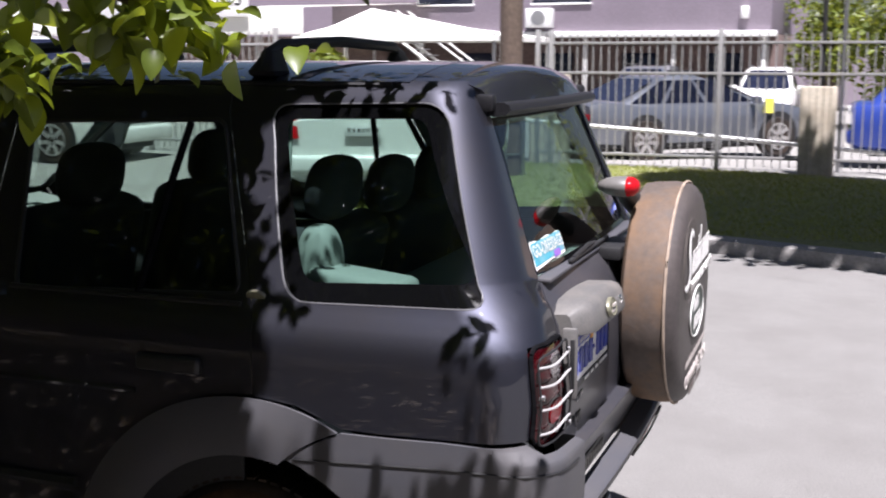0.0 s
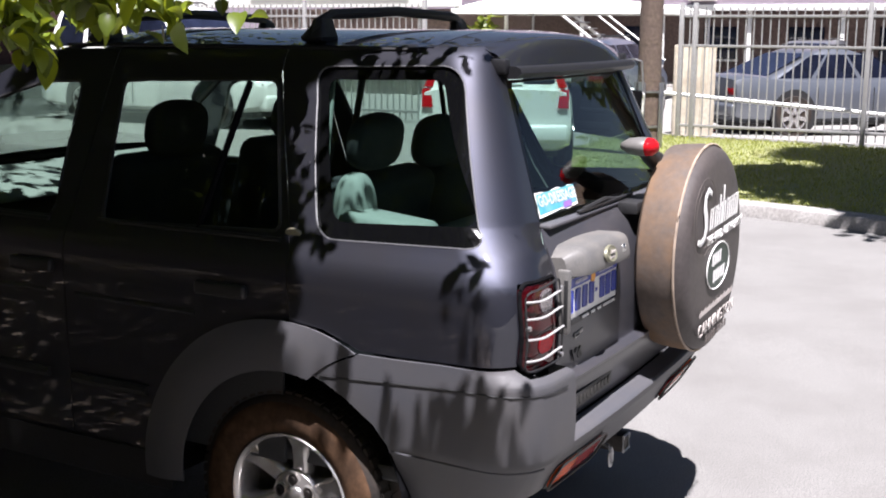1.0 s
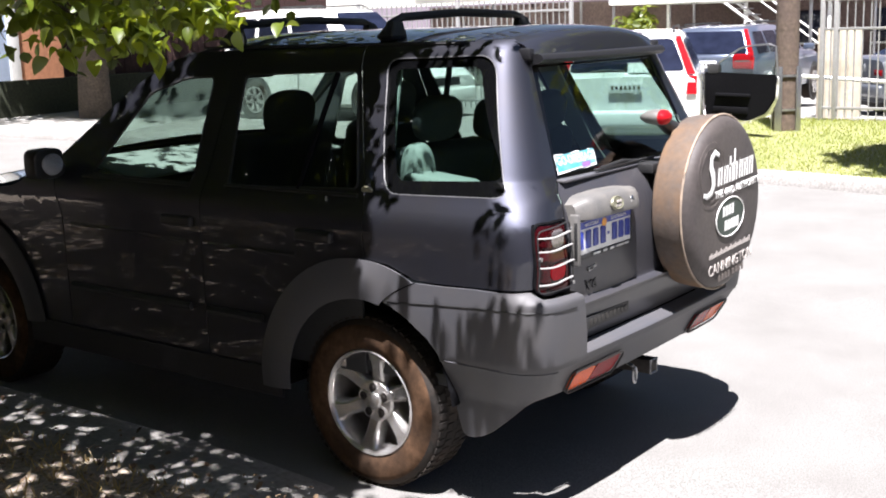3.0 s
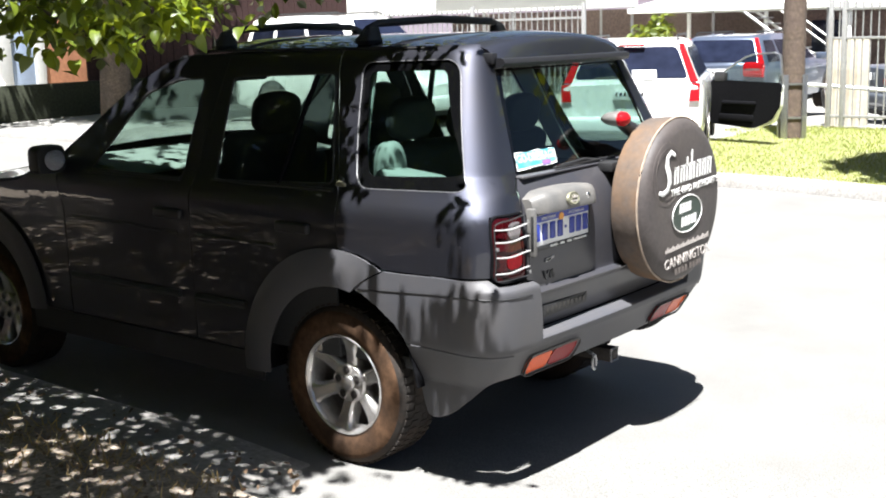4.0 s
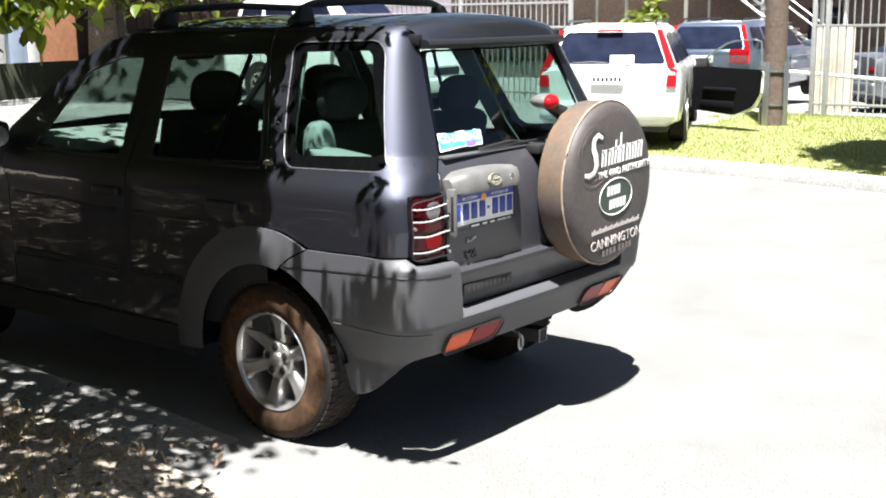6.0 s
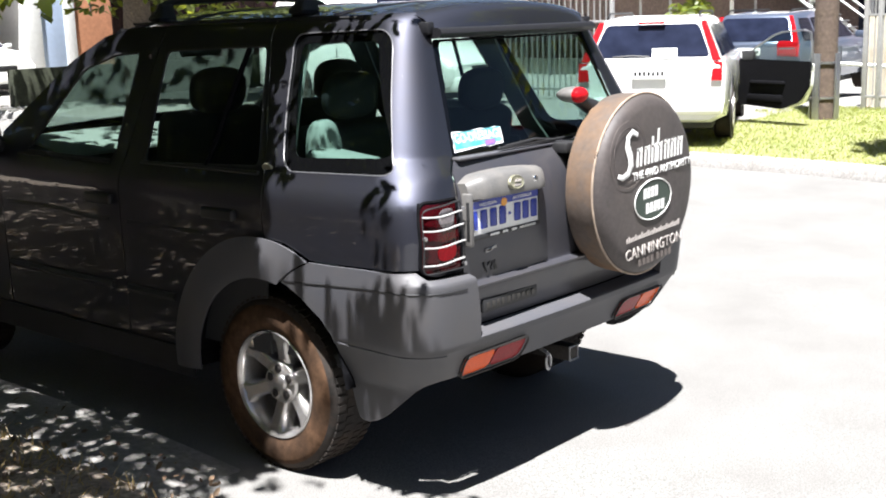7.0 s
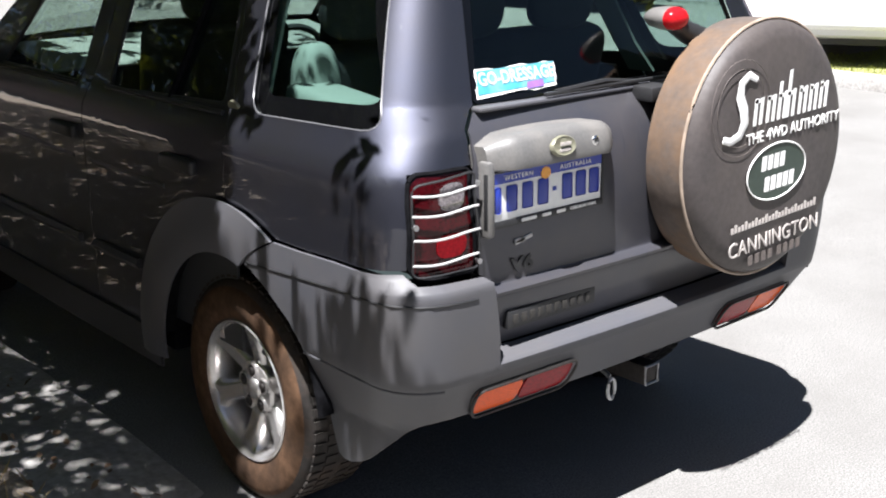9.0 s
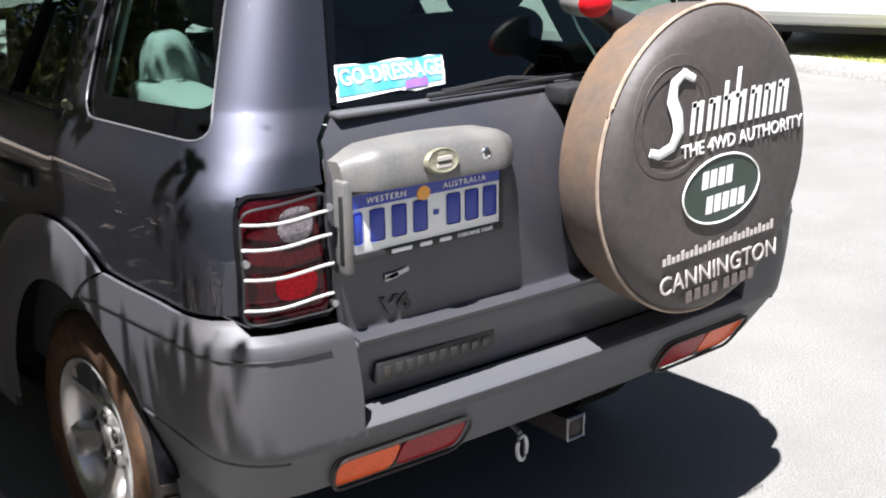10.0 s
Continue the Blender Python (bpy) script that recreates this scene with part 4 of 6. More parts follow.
    bumper = part("bumper", sheet(outline, [], bumper_skin, 0.03, 0.008, lines=(0.78, 0.8, 0.81, 0.82, 0.835, 0.85, 0.58, 0.605, 0.612, 0.618, 0.624, 0.628, 0.55), columns=(inner_edge - 0.001, inner_edge + 0.001, 3 - inner_edge - 0.001, 3 - inner_edge + 0.001)), CLADDING, car, "grey moulded plastic rear bumper and cladding")
    for sg in (1, -1):
        line = [bumper_skin(*flank(y, z)) for y, z in zip(np.linspace(-0.165, -0.55, 8), np.linspace(0.772, 0.797, 8))] + [bumper_skin(a, z) for a, z in zip(np.linspace(0.61, 0.86, 10), np.linspace(0.799, 0.79, 10))]
        part("bumper_groove", tube([(x * sg, y, z) for x, y, z in line], 0.0032, 6), BLACK_TRIM, bumper)
        low_line = [bumper_skin(*flank(y, z)) for y, z in zip(np.linspace(-0.38, -0.6, 6), np.linspace(0.578, 0.572, 6))] + [bumper_skin(a, 0.571) for a in np.linspace(0.63, 0.76, 5)]
        part("bumper_crease", tube([(x * sg, y, z) for x, y, z in low_line], 0.005, 8), CLADDING, bumper)
        def fog(outl, out, th, flip=sg):
            b = sheet(outl, [], lambda s, z: tuple(Vector(bumper_skin(s, z)) + Vector((0, -out, 0))), 0.03, th)
            if flip < 0:
                bmesh.ops.scale(b, vec=(-1, 1, 1), verts=b.verts)
                bmesh.ops.reverse_faces(b, faces=b.faces)
            return b
        dz = -0.012
        unit = part("bumper_lamp", fog(rounded([tail(-0.686, 0.464 + dz), tail(-0.681, 0.557 + dz), tail(-0.31, 0.562 + dz), tail(-0.31, 0.468 + dz)], 0.036), 0.004, 0.008), BLACK_TRIM, car, "amber and red bumper lamp in a wire surround")
        part("amber_lens", fog(rounded([tail(-0.676, 0.474 + dz), tail(-0.671, 0.548 + dz), tail(-0.492, 0.551 + dz), tail(-0.492, 0.476 + dz)], 0.026), 0.010, 0.006), AMBER_LENS, unit)
        part("red_lens", fog(rounded([tail(-0.484, 0.476 + dz), tail(-0.484, 0.551 + dz), tail(-0.32, 0.553 + dz), tail(-0.32, 0.478 + dz)], 0.026), 0.010, 0.006), DEEP_RED, unit)
        ring = [Vector(bumper_skin(a, b)) + Vector((0, -0.016, 0)) for a, b in dense(rounded([tail(-0.686, 0.464 + dz), tail(-0.681, 0.557 + dz), tail(-0.31, 0.562 + dz), tail(-0.31, 0.468 + dz)], 0.036), 0.03)]
        part("lamp_surround", tube([(p.x * sg, p.y, p.z) for p in ring], 0.004, 6, True), DARK_METAL, unit)
        # the inner cheek between the corner and the tailgate
        cheek = bmesh.new()
        cols = []
        for x, z in ((-0.634, 0.836), (-0.618, 0.82), (-0.603, 0.72), (-0.598, 0.66), (-0.594, 0.635), (-0.59, 0.6)):
            a_, z_ = tail(x, z)
            a_ = min(a_, inner_edge - 1e-4)
            p0, p1 = bumper_skin(a_, z_), skin(a_, z_, -0.02)
            cols.append([cheek.verts.new((sg * p[0], p[1], p[2])) for p in (p0, p1)])
        for c0, c1 in zip(cols, cols[1:]):
            cheek.faces.new((c0[0], c0[1], c1[1], c1[0]))
        part("bumper_cheek", cheek, CLADDING, bumper)
    # wheel arch flares
    def flare(cy, a0, a1):
        def at(a, b):
            ang = radians(a * 100)
            r = 0.405 + b
            y, z = cy + r * math.cos(ang) * 0.98, 0.36 + r * math.sin(ang)
            x, _, _ = skin(*flank(y, z)) if cy < 1 else skin(-y, z)
            return (x - 0.017 - 0.012 * max(0.0, 1 - (2 * b / 0.155 - 1) ** 2) * min(1.0, max(0.0, (1.1 - a) / 0.2) if cy < 1 else 1.0), y, z)
        return lambda: sheet([(a0, 0.0), (a1, 0.0), (a1 + 0.145 * (cy < 1), 0.155), (a0, 0.155)], [], at, 0.03, 0.008)
    both("rear_arch_flare", flare(-0.03, -0.02, 1.035), CLADDING, car, "grey plastic wheel arch flare")
    both("front_arch_flare", flare(2.557, 0.05, 1.75), CLADDING, car, "grey plastic wheel arch flare")
    # the sill takes the spoiler's black: shade along it put into the colour
    both("sill", lambda: sheet([(-0.42, 0.30), (-0.42, 0.42), (-2.14, 0.42), (-2.14, 0.30)], [], lambda s, z: skin(s, z, 0.012), 0.12, 0.01), SPOILER_BLACK, car)
    for cy in (0.0, 2.557):
        for sg in (1, -1):
            bm = bmesh.new()
            rows = []
            for a in np.linspace(6, 174, 24):
                rows.append([bm.verts.new((sg * x, cy + 0.43 * math.cos(radians(a)), 0.36 + 0.43 * math.sin(radians(a)))) for x in (-0.85, -0.45)])
            for r0, r1 in zip(rows, rows[1:]):
                bm.faces.new((r0[0], r0[1], r1[1], r1[0]))
            cap = [bm.verts.new((sg * -0.45, cy + 0.43 * math.cos(radians(a)), 0.36 + 0.43 * math.sin(radians(a)))) for a in np.linspace(6, 174, 24)]
            bm.faces.new(cap)
            part("wheel_arch_liner", bm, UNDERSIDE, car, smooth=0)
    part("underbody", join(box((-0.6, -0.3, 0.32), (0.6, 3.2, 0.46), 0.04), box((-0.8, 0.45, 0.32), (0.8, 2.1, 0.42), 0.02)), UNDERSIDE, car)
    # hidden block added to stop sun leaking through behind the bumper
    part("sun_stop_block", box((-0.6, -0.7, 0.5), (0.6, -0.3, 0.62), 0.02), UNDERSIDE, car)
    # towing gear
    part("tow_receiver", join(box((0.045, -0.755, 0.345), (0.105, -0.5, 0.405), 0.006)), DARK_METAL, car, "square black tow receiver")
    part("receiver_rim", tube([(x, -0.757, z) for x, z in ((0.048, 0.348), (0.102, 0.348), (0.102, 0.402), (0.048, 0.402))], 0.005, 6, True), STEEL, car)
    part("tow_eye", join(tube([(-0.115 + 0.014 * math.cos(t), -0.772, 0.388 + 0.03 * math.sin(t)) for t in np.linspace(0, 2 * math.pi, 20, endpoint=False)], 0.0055, 8, True), tube([(-0.115, -0.7, 0.45), (-0.115, -0.765, 0.422)], 0.007, 8)), STEEL, car, "oval steel tow eye")
    part("hitch_beam", tube([(-0.28, -0.58, 0.43), (0.3, -0.58, 0.43)], 0.026, 8), UNDERSIDE, car)

    # wheels
    for x, y in ((-0.71, 0.0), (-0.71, 2.557)):
        build_wheel(car, (x, y, 0.338))
    for x, y in ((0.71, 0.0), (0.71, 2.557)):
        w = build_wheel(car, (x, y, 0.338))
        w.rotation_euler = (0, 0, math.pi)

    # spare wheel in a printed cover on the tailgate
    SX, SZ, SR = 0.288, 1.028, 0.345
    prof = [(-0.80, 0.0), (-0.80, 0.25), (-0.803, SR - 0.02), (-0.815, SR - 0.004), (-0.84, SR), (-0.9, SR + 0.004), (-0.935, SR)]
    spare = part("spare_cover", revolve([(a, r) for a, r in prof], "Y", 96, (SX, 0, SZ)), COVER_SIDE, car, "round vinyl spare wheel cover, wall browned with dust")
    part("cover_face", revolve([(-0.935, SR), (-0.955, SR - 0.008), (-0.968, SR - 0.025), (-0.975, SR - 0.05), (-0.978, 0.2), (-0.979, 0.0)], "Y", 96, (SX, 0, SZ)), COVER, spare, "weathered black vinyl face with white print")
    part("piping", tube([(SX + (SR + 0.004) * math.cos(t), -0.936, SZ + (SR + 0.004) * math.sin(t)) for t in np.linspace(0, 2 * math.pi, 80, endpoint=False)], 0.0045, 6, True), PIPING, spare)
    face_m = Matrix.Translation((SX, -0.9815, SZ)) @ Matrix.Rotation(radians(90), 4, "X") @ Matrix.Rotation(radians(2.5), 4, "Z")
    def stroke(pts, r):
        b = tube([(x, y, 0) for x, y in pts], r, 6)
        bmesh.ops.scale(b, vec=(1, 1, 0.18), verts=b.verts)
        return b
    def flat(x0, y0, x1, y1, lean=0.0):
        b = box((x0, y0, -0.0005), (x1, y1, 0.0008))
        for v in b.verts:
            v.co.x += lean * (v.co.y - y0)
        return b
    bm = stroke([(-0.10, 0.205), (-0.135, 0.222), (-0.165, 0.205), (-0.172, 0.17), (-0.155, 0.135), (-0.15, 0.1), (-0.17, 0.07), (-0.21, 0.06), (-0.24, 0.07)], [0.008, 0.011, 0.014, 0.017, 0.018, 0.017, 0.013, 0.011, 0.009])
    part("print_swash", turned(bm, face_m), WHITE_PRINT, spare, "white script initial drawn as a swash")
    for x, h in ((-0.095, 0.07), (-0.04, 0.07), (0.01, 0.1), (0.05, 0.125), (0.105, 0.075), (0.155, 0.072), (0.205, 0.074)):
        bm = join(flat(x - 0.019, 0.085, x - 0.006, 0.085 + h, 0.12), flat(x + 0.006, 0.085, x + 0.019, 0.085 + min(h, 0.072), 0.12), flat(x - 0.012, 0.085 + 0.058, x + 0.012, 0.085 + 0.068, 0.12))
        part("print_bar", turned(bm, face_m), WHITE_PRINT, spare)
    t = letters("THE 4WD AUTHORITY", 0.042, 1.0)
    part("print_slogan", turned(t, face_m @ Matrix.Translation((0.075, 0.05, 0))), WHITE_PRINT, spare, "white printed slogan", 0)
    ov = [(0.135 * math.cos(t), -0.055 + 0.078 * math.sin(t)) for t in np.linspace(0, 2 * math.pi, 48, endpoint=False)]
    part("print_oval", turned(sheet(ov, [], lambda a, b: (a, b, 0.0004), 0.2, 0.001), face_m), GREEN_PRINT, spare)
    part("print_ring", turned(tube([(x * 0.985, -0.055 + (y + 0.055) * 0.985, 0.001) for x, y in ov], 0.0024, 6, True), face_m), WHITE_PRINT, spare)
    for x0, x1, yy in ((-0.07, 0.04, -0.026), (-0.055, 0.085, -0.085)):
        n = 4 if yy > -0.05 else 5
        for k in range(n):
            a = x0 + (x1 - x0) * k / n
            part("print_bar", turned(flat(a, yy - 0.02, a + (x1 - x0) / n - 0.006, yy + 0.02, 0.1), face_m), WHITE_PRINT, spare)
    for k in range(26):
        a = -0.195 + k * 0.0152
        part("print_bar", turned(flat(a, -0.192, a + 0.0105, -0.192 + (0.016, 0.022, 0.014)[k % 3]), face_m), FADED_PRINT, spare)
    t = letters("CANNINGTON", 0.06, 1.02)
    part("print_town", turned(t, face_m @ Matrix.Translation((0.005, -0.242, 0))), FADED_PRINT, spare, "faded white printed town name", 0)
    for k in range(8):
        a = -0.115 + k * 0.03 + 0.012 * (k > 3)
        part("print_bar", turned(flat(a, -0.298, a + 0.019, -0.272), face_m), DULL_PRINT, spare)
    cx, cy_ = -0.165, 0.14
    for r in (0.125, 0.10):
        part("print_compass", turned(tube([(cx + r * math.cos(t), cy_ + r * math.sin(t), 0.0) for t in np.linspace(0, 2 * math.pi, 40, endpoint=False)], 0.0007, 5, True), face_m), DULL_PRINT, spare, "worn grey compass ring")
    # high brake lamp on its stalk above the spare
    stalk = part("brake_lamp_stalk", tube([(0.198, -0.8, 1.31), (0.128, -0.79, 1.34), (0.063, -0.785, 1.372)], [0.034, 0.03, 0.024], 10), BLACK_TRIM, car)
    hs = revolve([(-0.815, 0.0), (-0.812, 0.03), (-0.80, 0.036), (-0.775, 0.036), (-0.74, 0.03), (-0.715, 0.014), (-0.71, 0.0)], "Y", 28)
    turned(hs, Matrix.Translation((0.053, 0, 1.382)) @ Matrix.Diagonal((1.25, 1, 0.85, 1)))
    part("brake_lamp_pod", hs, HANDLE_PLASTIC, stalk, "grey pod of the high brake lamp")
    ln = revolve([(-0.838, 0.0), (-0.834, 0.018), (-0.82, 0.032), (-0.81, 0.035), (-0.80, 0.0355)], "Y", 28)
    turned(ln, Matrix.Translation((0.053, 0, 1.382)) @ Matrix.Diagonal((1.25, 1, 0.85, 1)))
    part("brake_lamp_lens", ln, BRIGHT_RED, stalk, "bright red high brake lens")
    part("spare_mount", join(box((0.1, -0.81, 0.9), (0.5, -0.74, 1.15), 0.02), box((-0.02, -0.8, 1.17), (0.2, -0.72, 1.21), 0.008)), BLACK_TRIM, car)

    # pillar badge and mirror
    bx, by, bz = skin(*flank(-0.035, 1.165), 0.0)
    for sg in (1, -1):
        o = revolve([(0.003, 0.0), (0.003, 0.029), (-0.004, 0.026), (-0.005, 0.0)], "X", 28)
        turned(o, Matrix.Translation((bx * 1.0, by, bz)) @ Matrix.Rotation(radians(-20), 4, "Y") @ Matrix.Diagonal((1, 1, 0.62, 1)))
        if sg < 0:
            bmesh.ops.scale(o, vec=(-1, 1, 1), verts=o.verts)
            bmesh.ops.reverse_faces(o, faces=o.faces)
        part("pillar_badge", o, GOLD_GREEN, car, "small oval badge on the pillar")
        m = bmesh.new()
        bmesh.ops.create_uvsphere(m, u_segments=28, v_segments=18, radius=1.0)
        for v in m.verts:
            v.co = Vector([math.copysign(abs(c) ** 0.45, c) for c in v.co])
            v.co.y = max(v.co.y, -0.72)
        bmesh.ops.scale(m, vec=(0.08, 0.06, 0.07), verts=m.verts)
        shell = part("wing_mirror", turned(m, Matrix.Translation((sg * -0.915, 1.83, 1.19))), BLACK_TRIM, car, "black wing mirror")
        part("mirror_glass", turned(revolve([(-0.002, 0.0), (-0.002, 1.0), (0.002, 1.0), (0.002, 0.0)], "Y", 32), Matrix.Translation((sg * -0.915, 1.765, 1.19)) @ Matrix.Rotation(radians(-11 * sg), 4, "Z") @ Matrix.Diagonal((0.05, 1, 0.05, 1))), CHROME, shell)
        part("mirror_arm", tube([(sg * -0.86, 1.84, 1.16), (sg * -0.79, 1.85, 1.14)], 0.03, 8), BLACK_TRIM, shell)
    # sticker inside the rear glass
    st = [tail(-0.528, 1.228), tail(-0.516, 1.288), tail(-0.258, 1.293), tail(-0.268, 1.235)]
    edge_rng = random.Random(4)
    torn = []
    for (a0, b0), (a1, b1) in zip(st, st[1:] + st[:1]):
        for k in range(7):
            f = k / 7
            torn.append((a0 + (a1 - a0) * f + edge_rng.uniform(-0.004, 0.004), b0 + (b1 - b0) * f + edge_rng.uniform(-0.006, 0.004)))
    part("sticker_backing", sheet(torn, [], lambda s, z: skin(s, z, -0.0045), 0.05, 0), WHITE_PRINT, tailgate, "torn white sticker backing")
    st = [tail(-0.525, 1.232), tail(-0.514, 1.287), tail(-0.262, 1.291), tail(-0.272, 1.242)]
    sticker = part("window_sticker", sheet(st, [], lambda s, z: skin(s, z, -0.003), 0.05, 0), STICKER, tailgate, "torn turquoise and white sticker with unreadable writing")
    words = letters("GO-DRESSAGE", 0.042, 1.0, 0.0012)
    for v in words.verts:
        px, pz = -0.391 + v.co.x * 0.9, 1.267 + v.co.y + 0.008 * v.co.x
        v.co = Vector(skin(*tail(px, pz), -0.0015))
    part("sticker_lettering", words, WHITE_PRINT, sticker, "white outlined capitals", 0)
    part("sticker_patch", sheet([tail(-0.37, 1.234), tail(-0.365, 1.25), tail(-0.31, 1.252), tail(-0.312, 1.236)], [], lambda s, z: skin(s, z, -0.0015), 0.05, 0), PURPLE, sticker)

    # roof bars
    for yb_, z0 in ((0.1, 1.715), (1.0, 1.705)):
        pts = [(-0.5, yb_, z0 + 0.005), (-0.47, yb_, z0 + 0.055), (-0.4, yb_, z0 + 0.078), (0, yb_, z0 + 0.092), (0.4, yb_, z0 + 0.078), (0.47, yb_, z0 + 0.055), (0.52, yb_, z0 + 0.005)]
        bar = part("roof_bar", tube(pts, 0.017, 8), BLACK_TRIM, car, "black arched roof bar")
        for sg in (-1, 1):
            foot = box((-0.05, -0.045, -0.03), (0.05, 0.045, 0.045), 0.018, 2)
            for v in foot.verts:
                if v.co.z > 0:
                    v.co.y *= 0.5
                    v.co.x = v.co.x * 0.7 - sg * 0.02
            part("bar_foot", turned(foot, Matrix.Translation((sg * 0.47, yb_, z0 + 0.02))), BLACK_TRIM, bar)
    part("aerial_base", turned(box((-0.03, -0.02, -0.01), (0.03, 0.02, 0.015), 0.006), Matrix.Translation((-0.42, 1.08, 1.72))), CHROME, car)

    # cabin
    part("cabin_floor", box((-0.78, -0.6, 0.45), (0.78, 1.95, 0.5), 0.01), DASH, car)
    part("boot_floor", box((-0.7, -0.68, 0.7), (0.7, -0.1, 0.74), 0.01), DASH, car)
    def seat(x, y, w, back, cushion_z=0.72):
        st_ = part("seat_cushion", box((x - w / 2, y - 0.05, 0.5), (x + w / 2, y + 0.48, cushion_z), 0.06, 3), SEAT, car, "charcoal cloth seat")
        b = box((-w / 2, -0.07, 0), (w / 2, 0.07, back), 0.055, 3)
        part("seat_back", turned(b, Matrix.Translation((x, y, cushion_z - 0.05)) @ Matrix.Rotation(radians(14), 4, "X")), SEAT, st_)
        return st_
    def rest(x, y, z, w=0.26, h=0.17):
        bm_ = bmesh.new()
        bmesh.ops.create_uvsphere(bm_, u_segments=24, v_segments=14, radius=0.5)
        for v in bm_.verts:
            p = v.co * 2
            v.co = Vector([math.copysign(abs(c) ** 0.7, c) for c in p])
        bmesh.ops.scale(bm_, vec=(w / 2, 0.05, h / 2), verts=bm_.verts)
        part("head_restraint", turned(bm_, Matrix.Translation((x, y, z)) @ Matrix.Rotation(radians(10), 4, "X")), SEAT, car, "rounded charcoal head restraint")
    for x in (-0.36, 0.36):
        seat(x, 0.98, 0.54, 0.67)
        rest(x, 0.79, 1.4, 0.29, 0.2)
    seat(-0.32, 0.12, 0.62, 0.6, 0.76)
    seat(0.32, 0.12, 0.62, 0.6, 0.76)
    for x in (-0.4, 0.0, 0.4):
        rest(x, -0.06, 1.4 - 0.03 * (x >= 0), 0.27, 0.18)
    # pale dash top: the brightness behind the windscreen is put into its colour
    dash = box((-0.7, 1.46, 1.172), (0.7, 1.87, 1.19), 0.008)
    for v in dash.verts:
        v.co.z -= 0.17 * (1.87 - v.co.y)
    part("dash_top", dash, LIT_DASH, car, "dashboard top with sunlit brightness put into its pale colour")
    part("dashboard", box((-0.74, 1.52, 0.75), (0.74, 1.9, 1.1), 0.05, 3), DASH, car)
    ring = [(0.36 + 0.185 * math.cos(t), 1.52 - 0.06 * math.sin(t), 1.03 + 0.17 * math.sin(t)) for t in np.linspace(0, 2 * math.pi, 32, endpoint=False)]
    part("steering_wheel", join(tube(ring, 0.014, 8, True), box((0.3, 1.5, 0.98), (0.42, 1.56, 1.08), 0.02), tube([(0.19, 1.52, 1.03), (0.53, 1.52, 1.03)], 0.014, 6)), DASH, car)
    part("rear_view_mirror", box((-0.12, 1.35, 1.53), (0.12, 1.37, 1.6), 0.015), DASH, car)
    part("load_cover", box((-0.68, -0.66, 1.085), (0.68, -0.14, 1.1), 0.006), PALE_TRIM, car, "pale grey-green load cover")
    both("inner_pillar", lambda: sheet([flank(-0.03, 1.12), flank(-0.14, 1.12), (-0.0, 1.66), (-0.12, 1.66)][::1], [], lambda s, z: skin(s, z, -0.05), 0.1, 0.01), PALE_TRIM, car)
    bm = bmesh.new()
    bmesh.ops.create_uvsphere(bm, u_segments=32, v_segments=20, radius=1.0)
    for v in bm.verts:
        v.co = Vector([math.copysign(abs(c) ** 0.72, c) for c in v.co])
    bmesh.ops.scale(bm, vec=(0.064, 0.06, 0.15), verts=bm.verts)
    part("seat_bolster", turned(bm, Matrix.Translation((-0.6, -0.112, 1.175))), PALE_TRIM, car, "pale rounded rear seat bolster")
    part("arm_pad", turned(box((-0.075, -0.14, -0.032), (0.075, 0.14, 0.032), 0.028, 3), Matrix.Translation((-0.635, -0.25, 1.18)) @ Matrix.Rotation(radians(6), 4, "X")), PALE_TRIM, car)
    part("belt", tube([(0.6, 0.62, 1.58), (0.64, 0.72, 1.2), (0.66, 0.75, 0.9)], 0.016, 6), DASH, car)
    return car


build_car()


# ---- trees ----
def leaf_cloud(name, spots, size, mat, parent, seed, droop=0.3):
    """Many small folded leaves, one island each, at the given spots."""
    rng = np.random.default_rng(seed)
    n = len(spots)
    base = np.array([(0, 0, 0), (0.22, 0.33, 0.07), (0.26, 0.7, 0.06), (0, 1, -0.03), (-0.26, 0.7, 0.06), (-0.22, 0.33, 0.07), (0, 0.5, 0.0)])
    tris = np.array([(0, 1, 6), (1, 2, 6), (2, 3, 6), (3, 4, 6), (4, 5, 6), (5, 0, 6)])
    yaw = rng.uniform(0, 2 * math.pi, n)
    pitch = rng.normal(-droop, 0.5, n)
    roll = rng.normal(0, 0.6, n)
    scale = size * rng.uniform(0.65, 1.25, n)
    cy, sy, cp, sp, cr, sr = np.cos(yaw), np.sin(yaw), np.cos(pitch), np.sin(pitch), np.cos(roll), np.sin(roll)
    x, y, z = base[:, 0][None], base[:, 1][None], base[:, 2][None]
    x1, z1 = x * cr[:, None] + z * sr[:, None], -x * sr[:, None] + z * cr[:, None]
    y2, z2 = y * cp[:, None] - z1 * sp[:, None], y * sp[:, None] + z1 * cp[:, None]
    x3, y3 = x1 * cy[:, None] - y2 * sy[:, None], x1 * sy[:, None] + y2 * cy[:, None]
    v = np.stack([x3, y3, z2], -1) * scale[:, None, None] + np.asarray(spots)[:, None, :]
    f = (tris[None] + 7 * np.arange(n)[:, None, None]).reshape(-1, 3)
    me = bpy.data.meshes.new(name)
    me.from_pydata(v.reshape(-1, 3).tolist(), [], f.tolist())
    me.materials.append(mat)
    ob = new(name, me)
    ob.parent = parent
    return tagged(ob, kind="stuff")


def shade_edge(a):
    return float(np.interp(a, (-8, -2, -1.24, -1.06, -0.95, -0.7, -0.3, 2.2), (-5.6, -0.85, -0.22, -0.1, -0.02, 0.08, 0.08, 0.05)))


